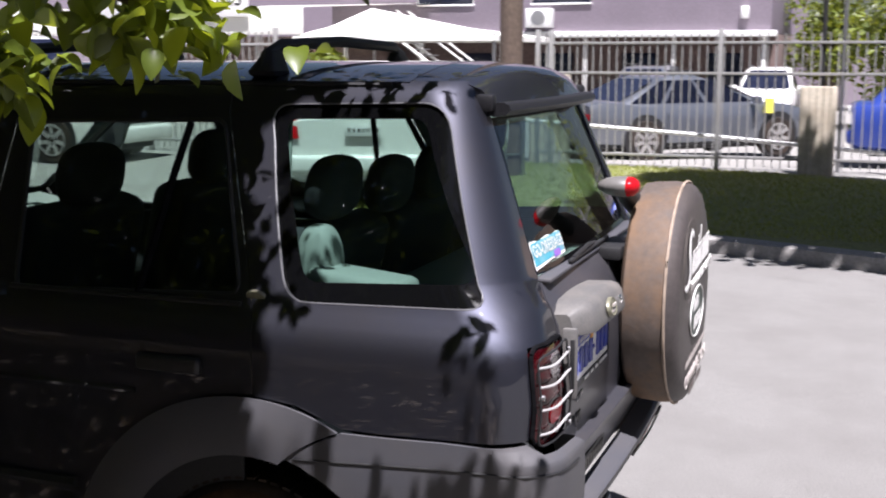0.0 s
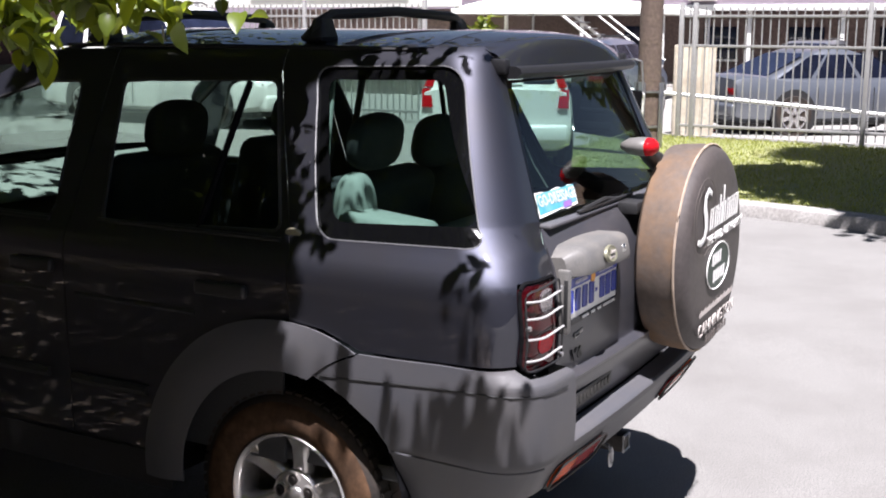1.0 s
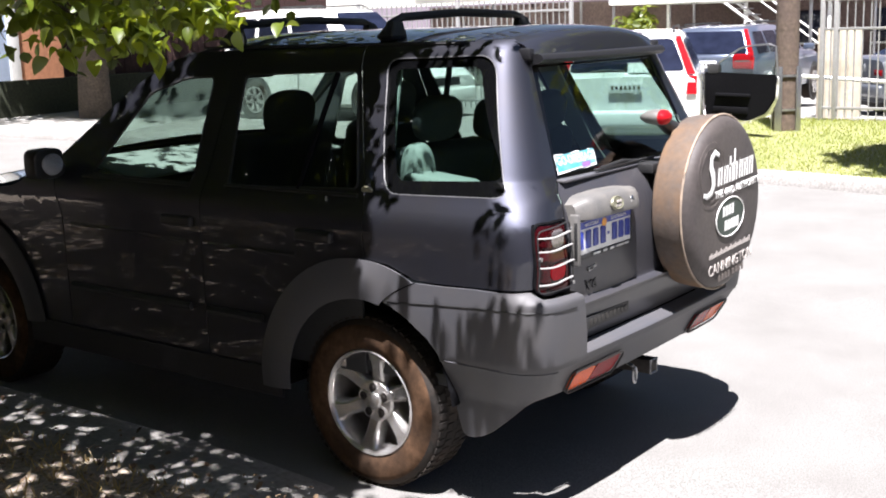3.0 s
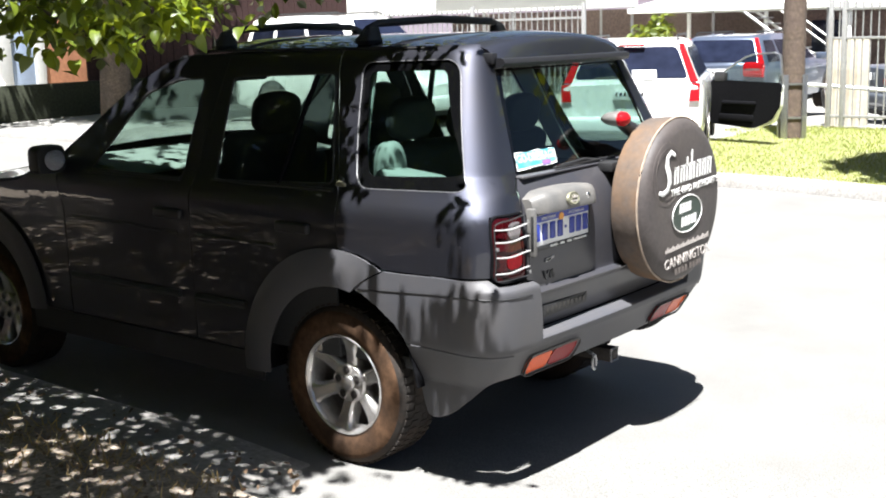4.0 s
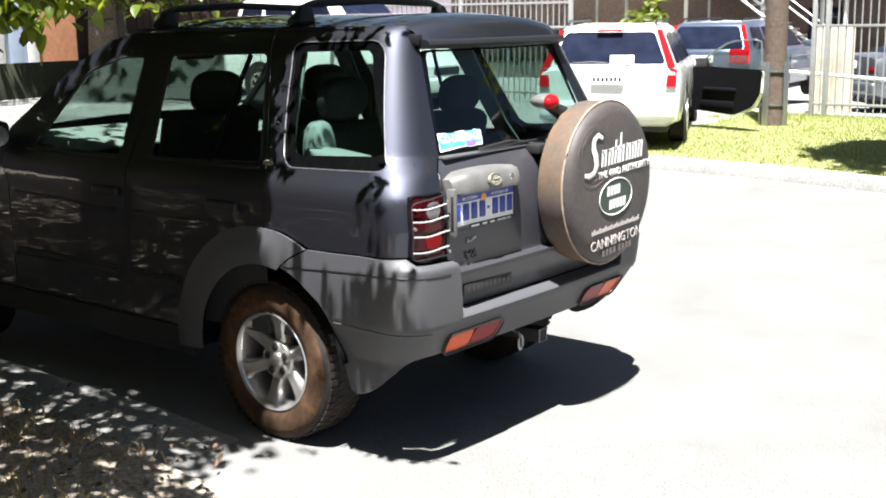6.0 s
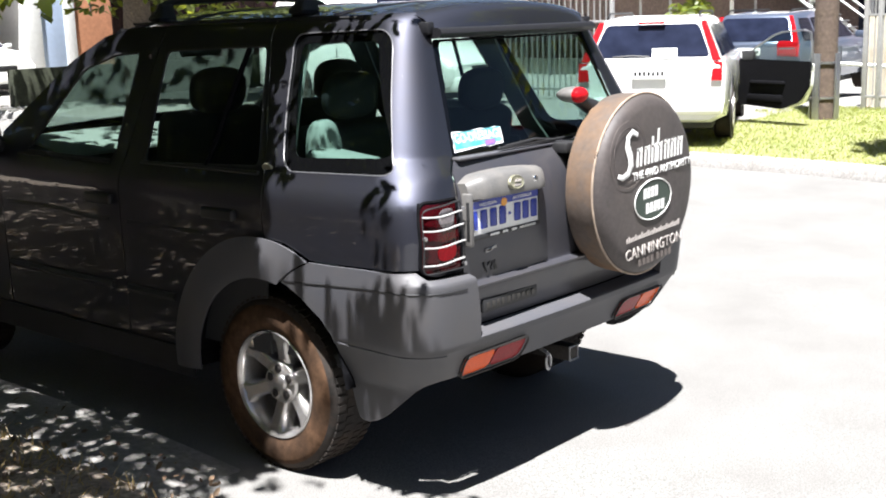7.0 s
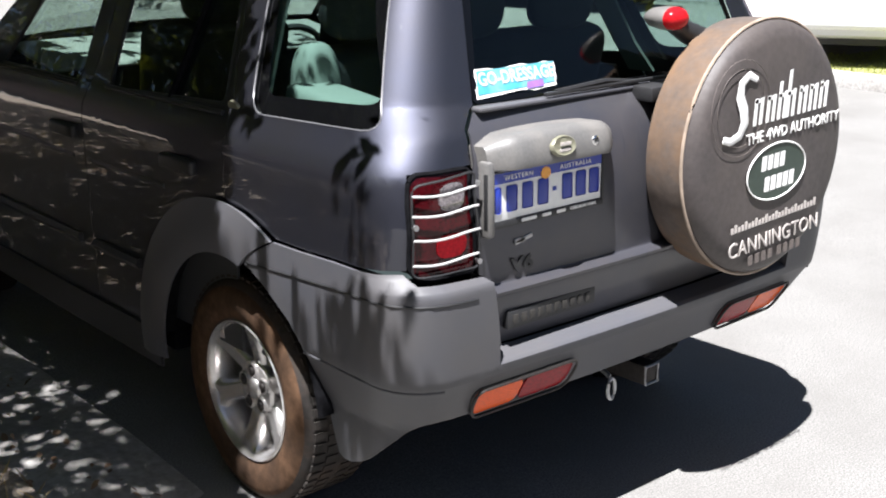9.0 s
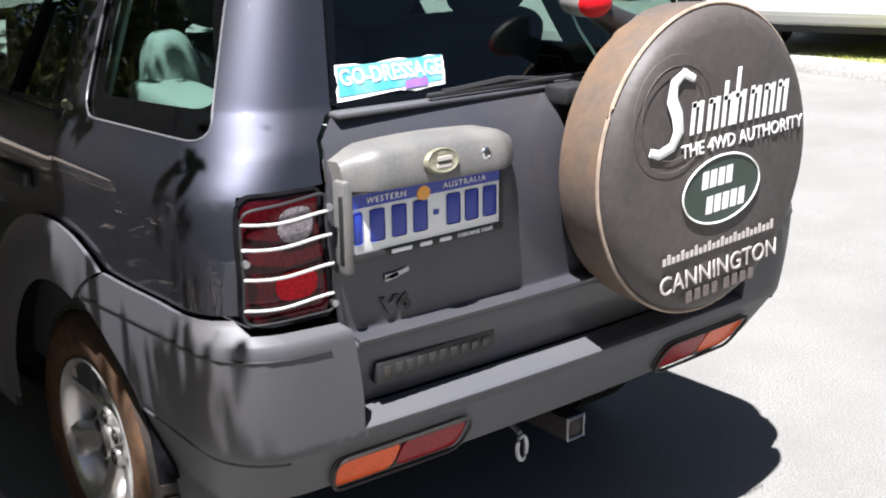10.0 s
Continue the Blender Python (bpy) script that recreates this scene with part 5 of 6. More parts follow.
def build_street_tree():
    tree = thing("street_tree", (0, 0, 0), "leafy street tree overhanging the parked car from the verge", "tree")
    trunk = [(-3.4, 4.6, 0.0), (-3.38, 4.55, 0.5), (-3.3, 4.5, 1.4), (-3.2, 4.4, 2.4), (-3.0, 4.3, 3.4)]
    part("trunk", tube(trunk, [0.26, 0.2, 0.18, 0.17, 0.13], 14), BARK, tree, "grey-brown rough trunk")
    rng = np.random.default_rng(5)
    tips = [(-2.0, 0.2, 2.7), (-0.6, 2.0, 3.2), (0.6, 4.0, 3.6), (-2.6, 6.5, 4.2), (-4.6, 3.0, 3.8), (-1.4, 0.9, 3.6), (-3.2, 0.6, 3.2), (-0.8, 5.2, 4.4)]
    for tip in tips:
        a, b = Vector((-3.15, 4.4, rng.uniform(2.2, 3.3))), Vector(tip)
        mids = [a.lerp(b, f) + Vector(rng.normal(0, 0.12, 3)) + Vector((0, 0, 0.5 * math.sin(math.pi * f))) for f in (0.25, 0.5, 0.75)]
        part("limb", tube([a, *mids, b], [0.09, 0.07, 0.05, 0.035, 0.015], 8), BARK, tree)
    slope = np.array([-0.33, -0.21])
    spots = []
    def add(a, b, z, n, spread):
        c = np.array([a + (z - 1.2) * slope[0], b + (z - 1.2) * slope[1], z])
        spots.append(c + rng.normal(0, 1, (n, 3)) * np.array([spread, spread, spread * 0.7]))
    # unseen crown; its far left reach is added to darken what the doors reflect
    tries = 0
    while tries < 9000:
        a, b = rng.uniform(-8.0, 2.2), rng.uniform(-3.6, 9.0)
        d = b - shade_edge(a)
        if d < 0.04:
            continue
        if a > -0.75 and 1.15 < b < 2.2 and rng.random() < 0.86:
            continue
        if a < -1.5 and d < 3.0 and rng.random() < 0.5:
            continue
        z = rng.uniform(2.5, 5.2) if rng.random() < 0.85 else rng.uniform(2.15, 2.6)
        if math.hypot(a + 1.87, b + 0.42) < 0.6:
            continue
        add(a, b, z, 14, 0.04 if d < 0.14 else (0.08 if d < 0.32 else 0.16))
        tries += 1
    for _ in range(1700):
        a, b = rng.uniform(-1.17, 0.6), rng.uniform(0.25, 4.2)
        if a > -0.75 and 1.1 < b < 2.25:
            continue
        add(a, b, rng.uniform(2.6, 4.8), 14, 0.12)
    for _ in range(2600):
        a = rng.uniform(-1.2, -0.1)
        add(a, shade_edge(a) + rng.uniform(0.11 if a < -0.85 else 0.24, 0.6), rng.uniform(2.5, 4.5), 14, 0.05)
    for _ in range(620):
        add(rng.uniform(-4.6, -1.3), rng.uniform(-0.5, 4.0), rng.uniform(2.7, 5.0), 14, 0.14)
    # low foliage drooping by the near wing
    droop = []
    for _ in range(60):
        p = np.array([rng.uniform(-2.35, -1.5), rng.uniform(-0.25, 0.6), rng.uniform(1.84, 2.2)])
        droop.append(p + rng.normal(0, 0.09, (11, 3)))
    # a few sprays that reach past the edge and streak the flank
    sprays = []
    for b, n in ((-0.5, 3), (-0.56, 4), (-0.62, 10), (-0.65, 13), (-0.69, 15), (-0.72, 15), (-0.76, 15), (-0.79, 12), (-0.83, 11), (-0.88, 8), (-0.93, 5)):
        z = rng.uniform(2.2, 2.6)
        c = np.array([-1.06 + 0.01 * math.sin(b * 40) + max(0.0, -0.78 - b) * 0.5 + (z - 1.2) * slope[0], b + (z - 1.2) * slope[1], z])
        sprays.append(c + rng.normal(0, 1, (n, 3)) * np.array([0.014, 0.02, 0.02]))
    for a, b, n in ((-0.92, -0.66, 4), (-0.93, -0.7, 3), (-0.7, -0.08, 7), (-0.66, -0.13, 6), (-0.62, -0.1, 7), (-0.6, -0.16, 5), (-0.55, -0.13, 7), (-0.5, -0.2, 7), (-0.44, -0.16, 7), (-0.42, -0.27, 6), (-0.5, -0.28, 5),
                    (-0.4, -0.35, 5), (-0.75, -0.07, 6), (-0.8, -0.12, 5), (-0.85, -0.1, 6), (-0.3, -0.1, 8), (-0.3, -0.22, 6)):
        z = rng.uniform(2.3, 2.8)
        c = np.array([a + (z - 1.2) * slope[0], b + (z - 1.2) * slope[1], z])
        sprays.append(c + rng.normal(0, 1, (n, 3)) * np.array([0.03, 0.035, 0.02]))
    for a, b0 in ((-1.062, -0.22), (-1.075, -0.14)):
        for b in np.arange(b0, 0.12, 0.055):
            z = rng.uniform(2.2, 2.5)
            c = np.array([a - 0.012 + (z - 1.2) * slope[0], b + (z - 1.2) * slope[1], z])
            sprays.append(c + rng.normal(0, 1, (3, 3)) * np.array([0.008, 0.02, 0.015]))
    # the lowest sprays, whose leaves print crisp shade on the pillar, the roof edge and the corner
    near = []
    for n, span_y, span_z, lean in ((34, (-0.07, 0.12), (1.17, 1.68), 0.33), (24, (-0.42, 0.05), (1.66, 1.7), 0.0), (11, (-0.67, -0.57), (1.02, 1.2), 0.0), (10, (-0.02, 0.12), (0.78, 0.86), 0.0)):
        for _ in range(n):
            z = rng.uniform(*span_z)
            y = rng.uniform(*span_y) + lean * (z - 1.3)
            near.append(np.array(skin(*flank(y, z))) + rng.uniform(2.0 - z, 2.35 - z) * np.array([slope[0], slope[1], 1.0]))
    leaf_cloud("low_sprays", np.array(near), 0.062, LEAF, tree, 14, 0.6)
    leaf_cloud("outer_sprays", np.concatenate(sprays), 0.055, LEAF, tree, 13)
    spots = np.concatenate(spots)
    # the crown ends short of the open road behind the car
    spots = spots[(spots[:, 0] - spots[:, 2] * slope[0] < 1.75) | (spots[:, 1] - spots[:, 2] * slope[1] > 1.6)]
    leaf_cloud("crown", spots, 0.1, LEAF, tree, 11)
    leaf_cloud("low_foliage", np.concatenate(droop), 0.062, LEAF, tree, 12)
    # a low twig with broad leaves, close to where one walks past
    twig_path = [(-2.9, 1.2, 2.55), (-2.6, 0.4, 2.25), (-2.36, -0.2, 2.04), (-2.17, -0.48, 1.9), (-2.03, -0.64, 1.8)]
    branch = part("low_branch", tube(twig_path, [0.022, 0.016, 0.011, 0.007, 0.003], 8), BARK, tree, "thin twig with bright broad leaves")
    meshes = []
    for k in range(4):
        bm = bmesh.new()
        L, Wd = 0.038 + 0.005 * k, 0.0135 + 0.002 * k
        rows = []
        for f, w in ((0, 0.05), (0.15, 0.6), (0.35, 0.95), (0.55, 1.0), (0.75, 0.8), (0.92, 0.35), (1.0, 0.03)):
            zc = -0.014 * f * f * (1 + 0.4 * k)
            rows.append([bm.verts.new((-w * Wd, f * L, zc + 0.008 * w)), bm.verts.new((0, f * L, zc)), bm.verts.new((w * Wd, f * L, zc + 0.008 * w))])
        for r0, r1 in zip(rows, rows[1:]):
            bm.faces.new((r0[0], r0[1], r1[1], r1[0]))
            bm.faces.new((r0[1], r0[2], r1[2], r1[1]))
        me = bpy.data.meshes.new("leaf")
        bm.to_mesh(me)
        bm.free()
        me.polygons.foreach_set("use_smooth", [True] * len(me.polygons))
        me.materials.append(LIT_LEAF)
        meshes.append(me)
    second = [(-2.9, 0.9, 2.45), (-2.6, 0.3, 2.15), (-2.36, -0.02, 1.97), (-2.2, -0.22, 1.84), (-2.08, -0.36, 1.75)]
    spray = part("low_branch", tube(second, [0.018, 0.012, 0.008, 0.006, 0.003], 8), BARK, tree, "thin twig with bright broad leaves")
    paths = ([Vector(p) for p in twig_path], [Vector(p) for p in second])
    for i in range(640):
        path, holder = paths[i % 2], (branch, spray)[i % 2]
        f = 1 - rng.random() ** 1.4 * 0.62
        k = min(3, int(f * 4))
        c = path[k].lerp(path[k + 1], f * 4 - k)
        spread = 0.045 + 0.2 * (1 - f)
        c = c + Vector(rng.normal(0, 1, 3) * np.array([spread, spread, spread * 0.6])) + Vector((0, 0, 0.06 * (1 - f)))
        ob = new("leaf", meshes[i % 4])
        ob.parent = holder
        ob.matrix_world = Matrix.Translation(c) @ Euler((rng.normal(-0.35, 0.5), rng.normal(0, 0.5), rng.uniform(0, 6.28))).to_matrix().to_4x4()


build_street_tree()


def build_far_tree(at, height, radius, leaves, seed, label, trunk_r=0.2, low=0.35):
    tree = thing("tree", at, label, "tree", "trees behind the street")
    rng = np.random.default_rng(seed)
    part("trunk", tube([(0, 0, 0), (0.05, 0, height * 0.3), (0, 0.05, height * 0.6)], [trunk_r, trunk_r * 0.8, trunk_r * 0.45], 10), BARK, tree)
    clumps = rng.normal(0, 1, (26, 3))
    clumps /= np.linalg.norm(clumps, axis=1)[:, None]
    clumps *= rng.uniform(0.3, 1.0, (26, 1)) * np.array([radius, radius, height * (1 - low) / 2])
    clumps[:, 2] += height * (1 + low) / 2
    for c in clumps[:6]:
        part("limb", tube([(0, 0, height * 0.35), tuple(c * 0.55 + np.array([0, 0, height * 0.18])), tuple(c)], [trunk_r * 0.4, trunk_r * 0.25, 0.02], 6), BARK, tree)
    spots = clumps[rng.integers(0, 26, leaves)] + np.clip(rng.normal(0, 1, (leaves, 3)), -1.7, 1.7) * 0.2 * radius
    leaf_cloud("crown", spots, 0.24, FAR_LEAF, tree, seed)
    return tree


build_far_tree((10.2, 16.6, 0.15), 6.5, 3.0, 9000, 21, "dense dark shade tree by the street", 0.34, 0.33)
build_far_tree((12.6, 19.5, 0.15), 7.0, 3.0, 8000, 22, "dense dark shade tree by the street", 0.3, 0.3)
build_far_tree((34, -8.0, -0.3), 7.0, 3.2, 3000, 23, "sunlit yellow-green tree behind the yard", 0.25, 0.15)
build_far_tree((31, -1.9, -0.3), 5.6, 1.7, 3600, 24, "sunlit yellow-green tree behind the yard", 0.2, 0.1)
build_far_tree((24, 11.9, -0.25), 2.5, 0.62, 700, 25, "sunny yellow-green bush in the yard", 0.08, 0.1)
build_far_tree((8.1, -2.3, 0.12), 8.0, 2.5, 48000, 27, "broad tree shading the lawn across the street", 0.28, 0.42)
build_far_tree((42, 0.2, -0.3), 4.6, 1.7, 3000, 26, "sunlit yellow-green tree behind the yard", 0.3, 0.15)


# ---- other vehicles ----
def build_vehicle(name, label, at, heading, paint, L=4.7, half=0.88, belt=0.95, roof=1.48, base=(0.1, 3.45), top=(0.42, 2.65), deck=0.95, hood=0.95,
                  tall_lamps=False, arch=0.05, wheel_r=0.32, group="parked vehicles", door_open=False):
    car = thing(name, at, label, "car", group, heading - 90)
    bm = bmesh.new()
    rows = []
    for y in (0.0, 0.03, 0.12, 0.5, 1.0, 1.6, 2.4, 3.0, 3.5, 4.0, L - 0.35, L - 0.12, L - 0.02, L):
        nose = min(1.0, (L - y) / 0.5)
        tailf = min(1.0, (y + 0.06) / 0.25)
        if y < base[0] + 0.3:
            t = deck
        elif y > base[1]:
            t = hood - (hood - 0.72) * ((y - base[1]) / (L - base[1])) ** 2.2
        else:
            t = belt
        t = t - 0.08 * (1 - tailf) ** 2
        w = half * (0.86 + 0.14 * nose ** 0.5) * (0.93 + 0.07 * tailf ** 0.5)
        zb = 0.24 + 0.1 * (1 - nose) + 0.08 * (1 - tailf)
        ring = [(-0.8 * w, zb), (-0.97 * w, zb + 0.07), (-w, 0.5), (-w, 0.68), (-0.975 * w, t - 0.1), (-0.93 * w, t - 0.02), (-0.8 * w, t + 0.01), (0, t + 0.03)]
        ring += [(-a, b) for a, b in reversed(ring[:-1])]
        rows.append([bm.verts.new((a, y, b)) for a, b in ring])
    for r0, r1 in zip(rows, rows[1:]):
        for i in range(len(r0)):
            j = (i + 1) % len(r0)
            bm.faces.new((r0[i], r0[j], r1[j], r1[i]))
    bm.faces.new(rows[0])
    bm.faces.new(rows[-1])
    bmesh.ops.recalc_face_normals(bm, faces=bm.faces)
    part("body", bm, paint, car, smooth=45)
    # glasshouse
    wb, wt = half * 0.92, half * 0.70
    z0, z1 = belt - 0.02, roof - 0.05
    bm = bmesh.new()
    def ring_at(z, f, inset=0.0):
        y0, y1 = base[0] + (top[0] - base[0]) * f, base[1] + (top[1] - base[1]) * f
        w = wb + (wt - wb) * f - inset
        out = []
        for x, y in ((-0.88, 0), (-0.97, 0.02), (-1, 0.06), (-1, 0.28), (-1, 0.5), (-1, 0.72), (-1, 0.93), (-0.95, 0.975), (-0.8, 1.0), (0.8, 1.0), (0.95, 0.975), (1, 0.93), (1, 0.72), (1, 0.5), (1, 0.28), (1, 0.06), (0.97, 0.02), (0.88, 0)):
            out.append((x * w, y0 + inset + (y1 - y0 - 2 * inset) * y, z - arch * max(0.0, f) * ((y - 0.45) / 0.55) ** 2))
        return out
    rings = [[bm.verts.new(p) for p in r] for r in (ring_at(z0, 0), ring_at((z0 + z1) / 2, 0.5), ring_at(z1, 1.0), ring_at(roof - 0.015, 1.02, 0.05), ring_at(roof, 1.02, 0.16))]
    for r0, r1 in zip(rings, rings[1:]):
        m_ = len(r0)
        for i in range(m_):
            bm.faces.new((r0[i], r0[(i + 1) % m_], r1[(i + 1) % m_], r1[i]))
    bm.faces.new(rings[-1])
    bm.faces.new(rings[0])
    bmesh.ops.recalc_face_normals(bm, faces=bm.faces)
    part("roof", bm, paint, car, smooth=45)
    def side_glass(ya, yb, sg):
        """One side window between two fractions of the glasshouse's length."""
        b = bmesh.new()
        vs = []
        for f, ys in ((0.1, (ya, yb)), (0.86, (yb, ya))):
            z = z0 + (z1 - z0) * f
            y0, y1 = base[0] + (top[0] - base[0]) * f, base[1] + (top[1] - base[1]) * f
            w = wb + (wt - wb) * f + 0.005
            for q in ys:
                vs.append((sg * w, y0 + (y1 - y0) * q, z))
        fv = [b.verts.new(v) for v in vs]
        b.faces.new(fv)
        bmesh.ops.solidify(b, geom=b.faces[:], thickness=0.006)
        bmesh.ops.recalc_face_normals(b, faces=b.faces)
        return b
    for sg in (-1, 1):
        for ya, yb in ((0.07, 0.27), (0.3, 0.56), (0.59, 0.9)):
            part("side_window", side_glass(ya, yb, sg), FAR_GLASS, car, smooth=0)
    def end_patch(poly, front, out, thick=0.01):
        def at(a, b):
            f = (b - z0) / (z1 - z0)
            f = min(1.0, max(0.0, f))
            y = (base[1] + (top[1] - base[1]) * f + out) if front else (base[0] + (top[0] - base[0]) * f - out)
            if not front and b < z0:
                y = 0.0 + (base[0]) * max(0, (b - 0.8) / (z0 - 0.8)) - out - 0.012
            return (a, y, b)
        return sheet(poly, [], at, 0.12, thick)
    for front in (False, True):
        poly = [(-wb * 0.84, z0 + 0.06), (wb * 0.84, z0 + 0.06), (wt * 0.86, z1 - 0.05), (-wt * 0.86, z1 - 0.05)]
        part("windscreen" if front else "rear_window", end_patch(rounded(poly, 0.06), front, 0.008), FAR_GLASS, car)
    for sg in (-1, 1):
        if tall_lamps:
            lo = part("tail_lamp", end_patch([(sg * half * 0.93, 0.74), (sg * half * 0.79, 0.74), (sg * half * 0.82, z0), (sg * half * 0.93, z0)], False, 0.018), BRIGHT_RED, car, "red tail lamp")
            lo2 = part("pillar_lamp", end_patch([(sg * wb * 0.99, z0 + 0.02), (sg * wb * 0.87, z0 + 0.02), (sg * wt * 0.9, z1 - 0.02), (sg * wt * 1.0, z1 - 0.02)], False, 0.012), BRIGHT_RED, car, "tall red pillar lamp")
        else:
            part("tail_lamp", turned(box((-0.15, -0.02, -0.07), (0.15, 0.06, 0.07), 0.02), Matrix.Translation((sg * half * 0.76, 0.02, belt - 0.17))), BRIGHT_RED, car, "red tail lamp")
        part("headlamp", turned(box((-0.17, -0.06, -0.07), (0.17, 0.02, 0.07), 0.03), Matrix.Translation((sg * half * 0.68, L - 0.06, 0.66))), CLEAR_LENS, car, "clear headlamp")
    part("grille", box((-0.35, L - 0.03, 0.58), (0.35, L + 0.006, 0.72), 0.02), BLACK_TRIM, car)
    part("front_plate", box((-0.19, L - 0.005, 0.4), (0.19, L + 0.02, 0.5), 0.004), PLATE_WHITE, car)
    rp = part("rear_plate", box((-0.19, -0.045, 0.76), (0.19, -0.015, 0.88), 0.004), PLATE_WHITE, car, "small white number plate with dark bars")
    for k in range(7):
        x = -0.15 + k * 0.05
        part("plate_bar", box((x - 0.013, -0.048, 0.8), (x + 0.013, -0.044, 0.845)), SIGN_BLACK, rp)
    part("rear_bumper", box((-half * 0.93, -0.07, 0.36), (half * 0.93, 0.12, 0.56), 0.05, 3), paint, car)
    part("front_bumper", box((-half * 0.88, L - 0.14, 0.3), (half * 0.88, L + 0.04, 0.55), 0.06, 3), paint, car)
    part("underside", box((-half * 0.8, 0.25, 0.18), (half * 0.8, L - 0.3, 0.34), 0.02), BLACK_TRIM, car)
    for sg in (-1, 1):
        for y in (1.02, L - 0.95):
            part("arch", revolve([(0, 0.0), (0, wheel_r + 0.06), (0.012, wheel_r + 0.06), (0.012, 0.0)], "X", 28, (sg * half - 0.006, y, wheel_r + 0.02)), BLACK_TRIM, car)
            wh = new("wheel")
            wh.parent = car
            wh.location = (sg * (half - 0.09), y, wheel_r)
            part("tyre", revolve([(-0.1, wheel_r * 0.62), (-0.108, wheel_r * 0.9), (-0.08, wheel_r), (0.08, wheel_r), (0.108, wheel_r * 0.9), (0.1, wheel_r * 0.62)], "X", 32), TYRE, wh)
            disc = join(*[turned(box((-0.115, -0.032, 0.03), (0.115, 0.032, wheel_r * 0.66)), Matrix.Rotation(2 * math.pi * i / 7, 4, "X")) for i in range(7)], revolve([(-0.112, wheel_r * 0.58), (-0.116, wheel_r * 0.66), (0.116, wheel_r * 0.66), (0.112, wheel_r * 0.58), (-0.112, wheel_r * 0.58)], "X", 32))
            part("rim", disc, ALLOY, wh, smooth=30)
        if sg < 0 or not door_open:
            part("door_mirror", turned(box((-0.1, -0.05, -0.06), (0.1, 0.05, 0.06), 0.03), Matrix.Translation((sg * (half + 0.07), base[1] - 0.45, belt + 0.06))), paint, car)
        part("roof_rail", tube([(sg * wt * 0.86, top[0] + 0.12, roof - 0.01), (sg * wt * 0.86, top[0] + 0.2, roof + 0.03), (sg * wt * 0.86, top[1] - 0.3, roof + 0.03), (sg * wt * 0.86, top[1] - 0.2, roof - 0.01)], 0.014, 6), BLACK_TRIM, car)
    for y in (base[0] + 1.0, base[0] + 2.05):
        for sg in (-1, 1):
            part("door_gap", box((sg * half - 0.004, y - 0.006, 0.36), (sg * half + 0.004, y + 0.006, belt - 0.12)), BLACK_TRIM, car)
    return car


wagon = build_vehicle("estate_car", "white estate car on the verge with its driver door open", (7.95, 3.62, 0.15), 24, WHITE_PAINT, roof=1.46, belt=0.96, deck=0.96, tall_lamps=True, base=(0.06, 3.5), top=(0.3, 2.7), half=0.86, door_open=True)
hinge = Matrix.Translation((0.86, 2.75, -0.14)) @ Matrix.Rotation(radians(50), 4, "Z")
def door_patch(poly, x, thick):
    return turned(sheet(rounded(poly, 0.05), [], lambda a, b: (x, a, b), 0.3, thick), hinge)
card = [(0.0, 0.4), (-0.72, 0.36), (-1.02, 0.44), (-1.13, 0.66), (-1.14, 0.95), (-0.6, 0.96), (0.0, 0.99)]
door = part("open_door", door_patch(card, 0.1, 0.07), WHITE_PAINT, wagon, "open driver door with dark inner trim", 30)
part("door_card", door_patch([(0.01, 0.4), (-0.72, 0.36), (-1.0, 0.47), (-1.15, 0.66), (-1.17, 0.97), (-0.6, 0.98), (0.01, 1.0)], 0.02, 0.03), UNDERSIDE, door, "black inner door trim", 30)
frame_pts = [(0.05, 0.0, 0.98), (0.03, -0.28, 1.16), (0.02, -0.56, 1.3), (0.01, -0.7, 1.335), (0.0, -1.06, 1.36), (0.02, -1.14, 1.33), (0.05, -1.16, 0.95)]
part("door_frame", turned(tube(frame_pts, 0.013, 6), hinge), STEEL, door)
part("door_glass", turned(sheet([(-0.02, 0.98), (-0.28, 1.15), (-0.56, 1.29), (-0.7, 1.325), (-1.1, 1.34), (-1.15, 0.96)], [], lambda a, b: (0.03, a, b), 0.3, 0), hinge), CLEAR_GLASS, door)
part("door_mirror_cover", turned(box((-0.02, -0.24, 0.97), (0.06, -0.04, 1.1), 0.03), hinge), BLACK_TRIM, door)
part("armrest", turned(box((-0.05, -0.78, 0.66), (0.02, -0.2, 0.72), 0.025, 2), hinge), UNDERSIDE, door)
part("door_pocket", turned(box((-0.03, -0.74, 0.44), (0.01, -0.15, 0.54), 0.02, 2), hinge), UNDERSIDE, door)
part("window_paper", turned(box((-0.14, -0.004, -0.06), (0.14, 0.004, 0.06)), Matrix.Translation((0.16, 0.09, 1.04)) @ Matrix.Rotation(radians(-22), 4, "X")), WHITE_PAINT, wagon, "white paper inside the rear window")
part("high_brake_lamp", box((-0.15, 0.2, 1.365), (0.15, 0.25, 1.39), 0.008), BRIGHT_RED, wagon)
part("rear_wiper", tube([(0.0, 0.03, 1.005), (-0.2, 0.035, 1.02), (-0.42, 0.035, 1.005)], 0.012, 6), BLACK_TRIM, wagon)
grey_estate = build_vehicle("estate_car", "grey-blue estate car parked in the yard entrance", (14.42, 5.6, 0.12), 6, GREY_BLUE, roof=1.46, tall_lamps=True, base=(0.06, 3.5), top=(0.3, 2.7))
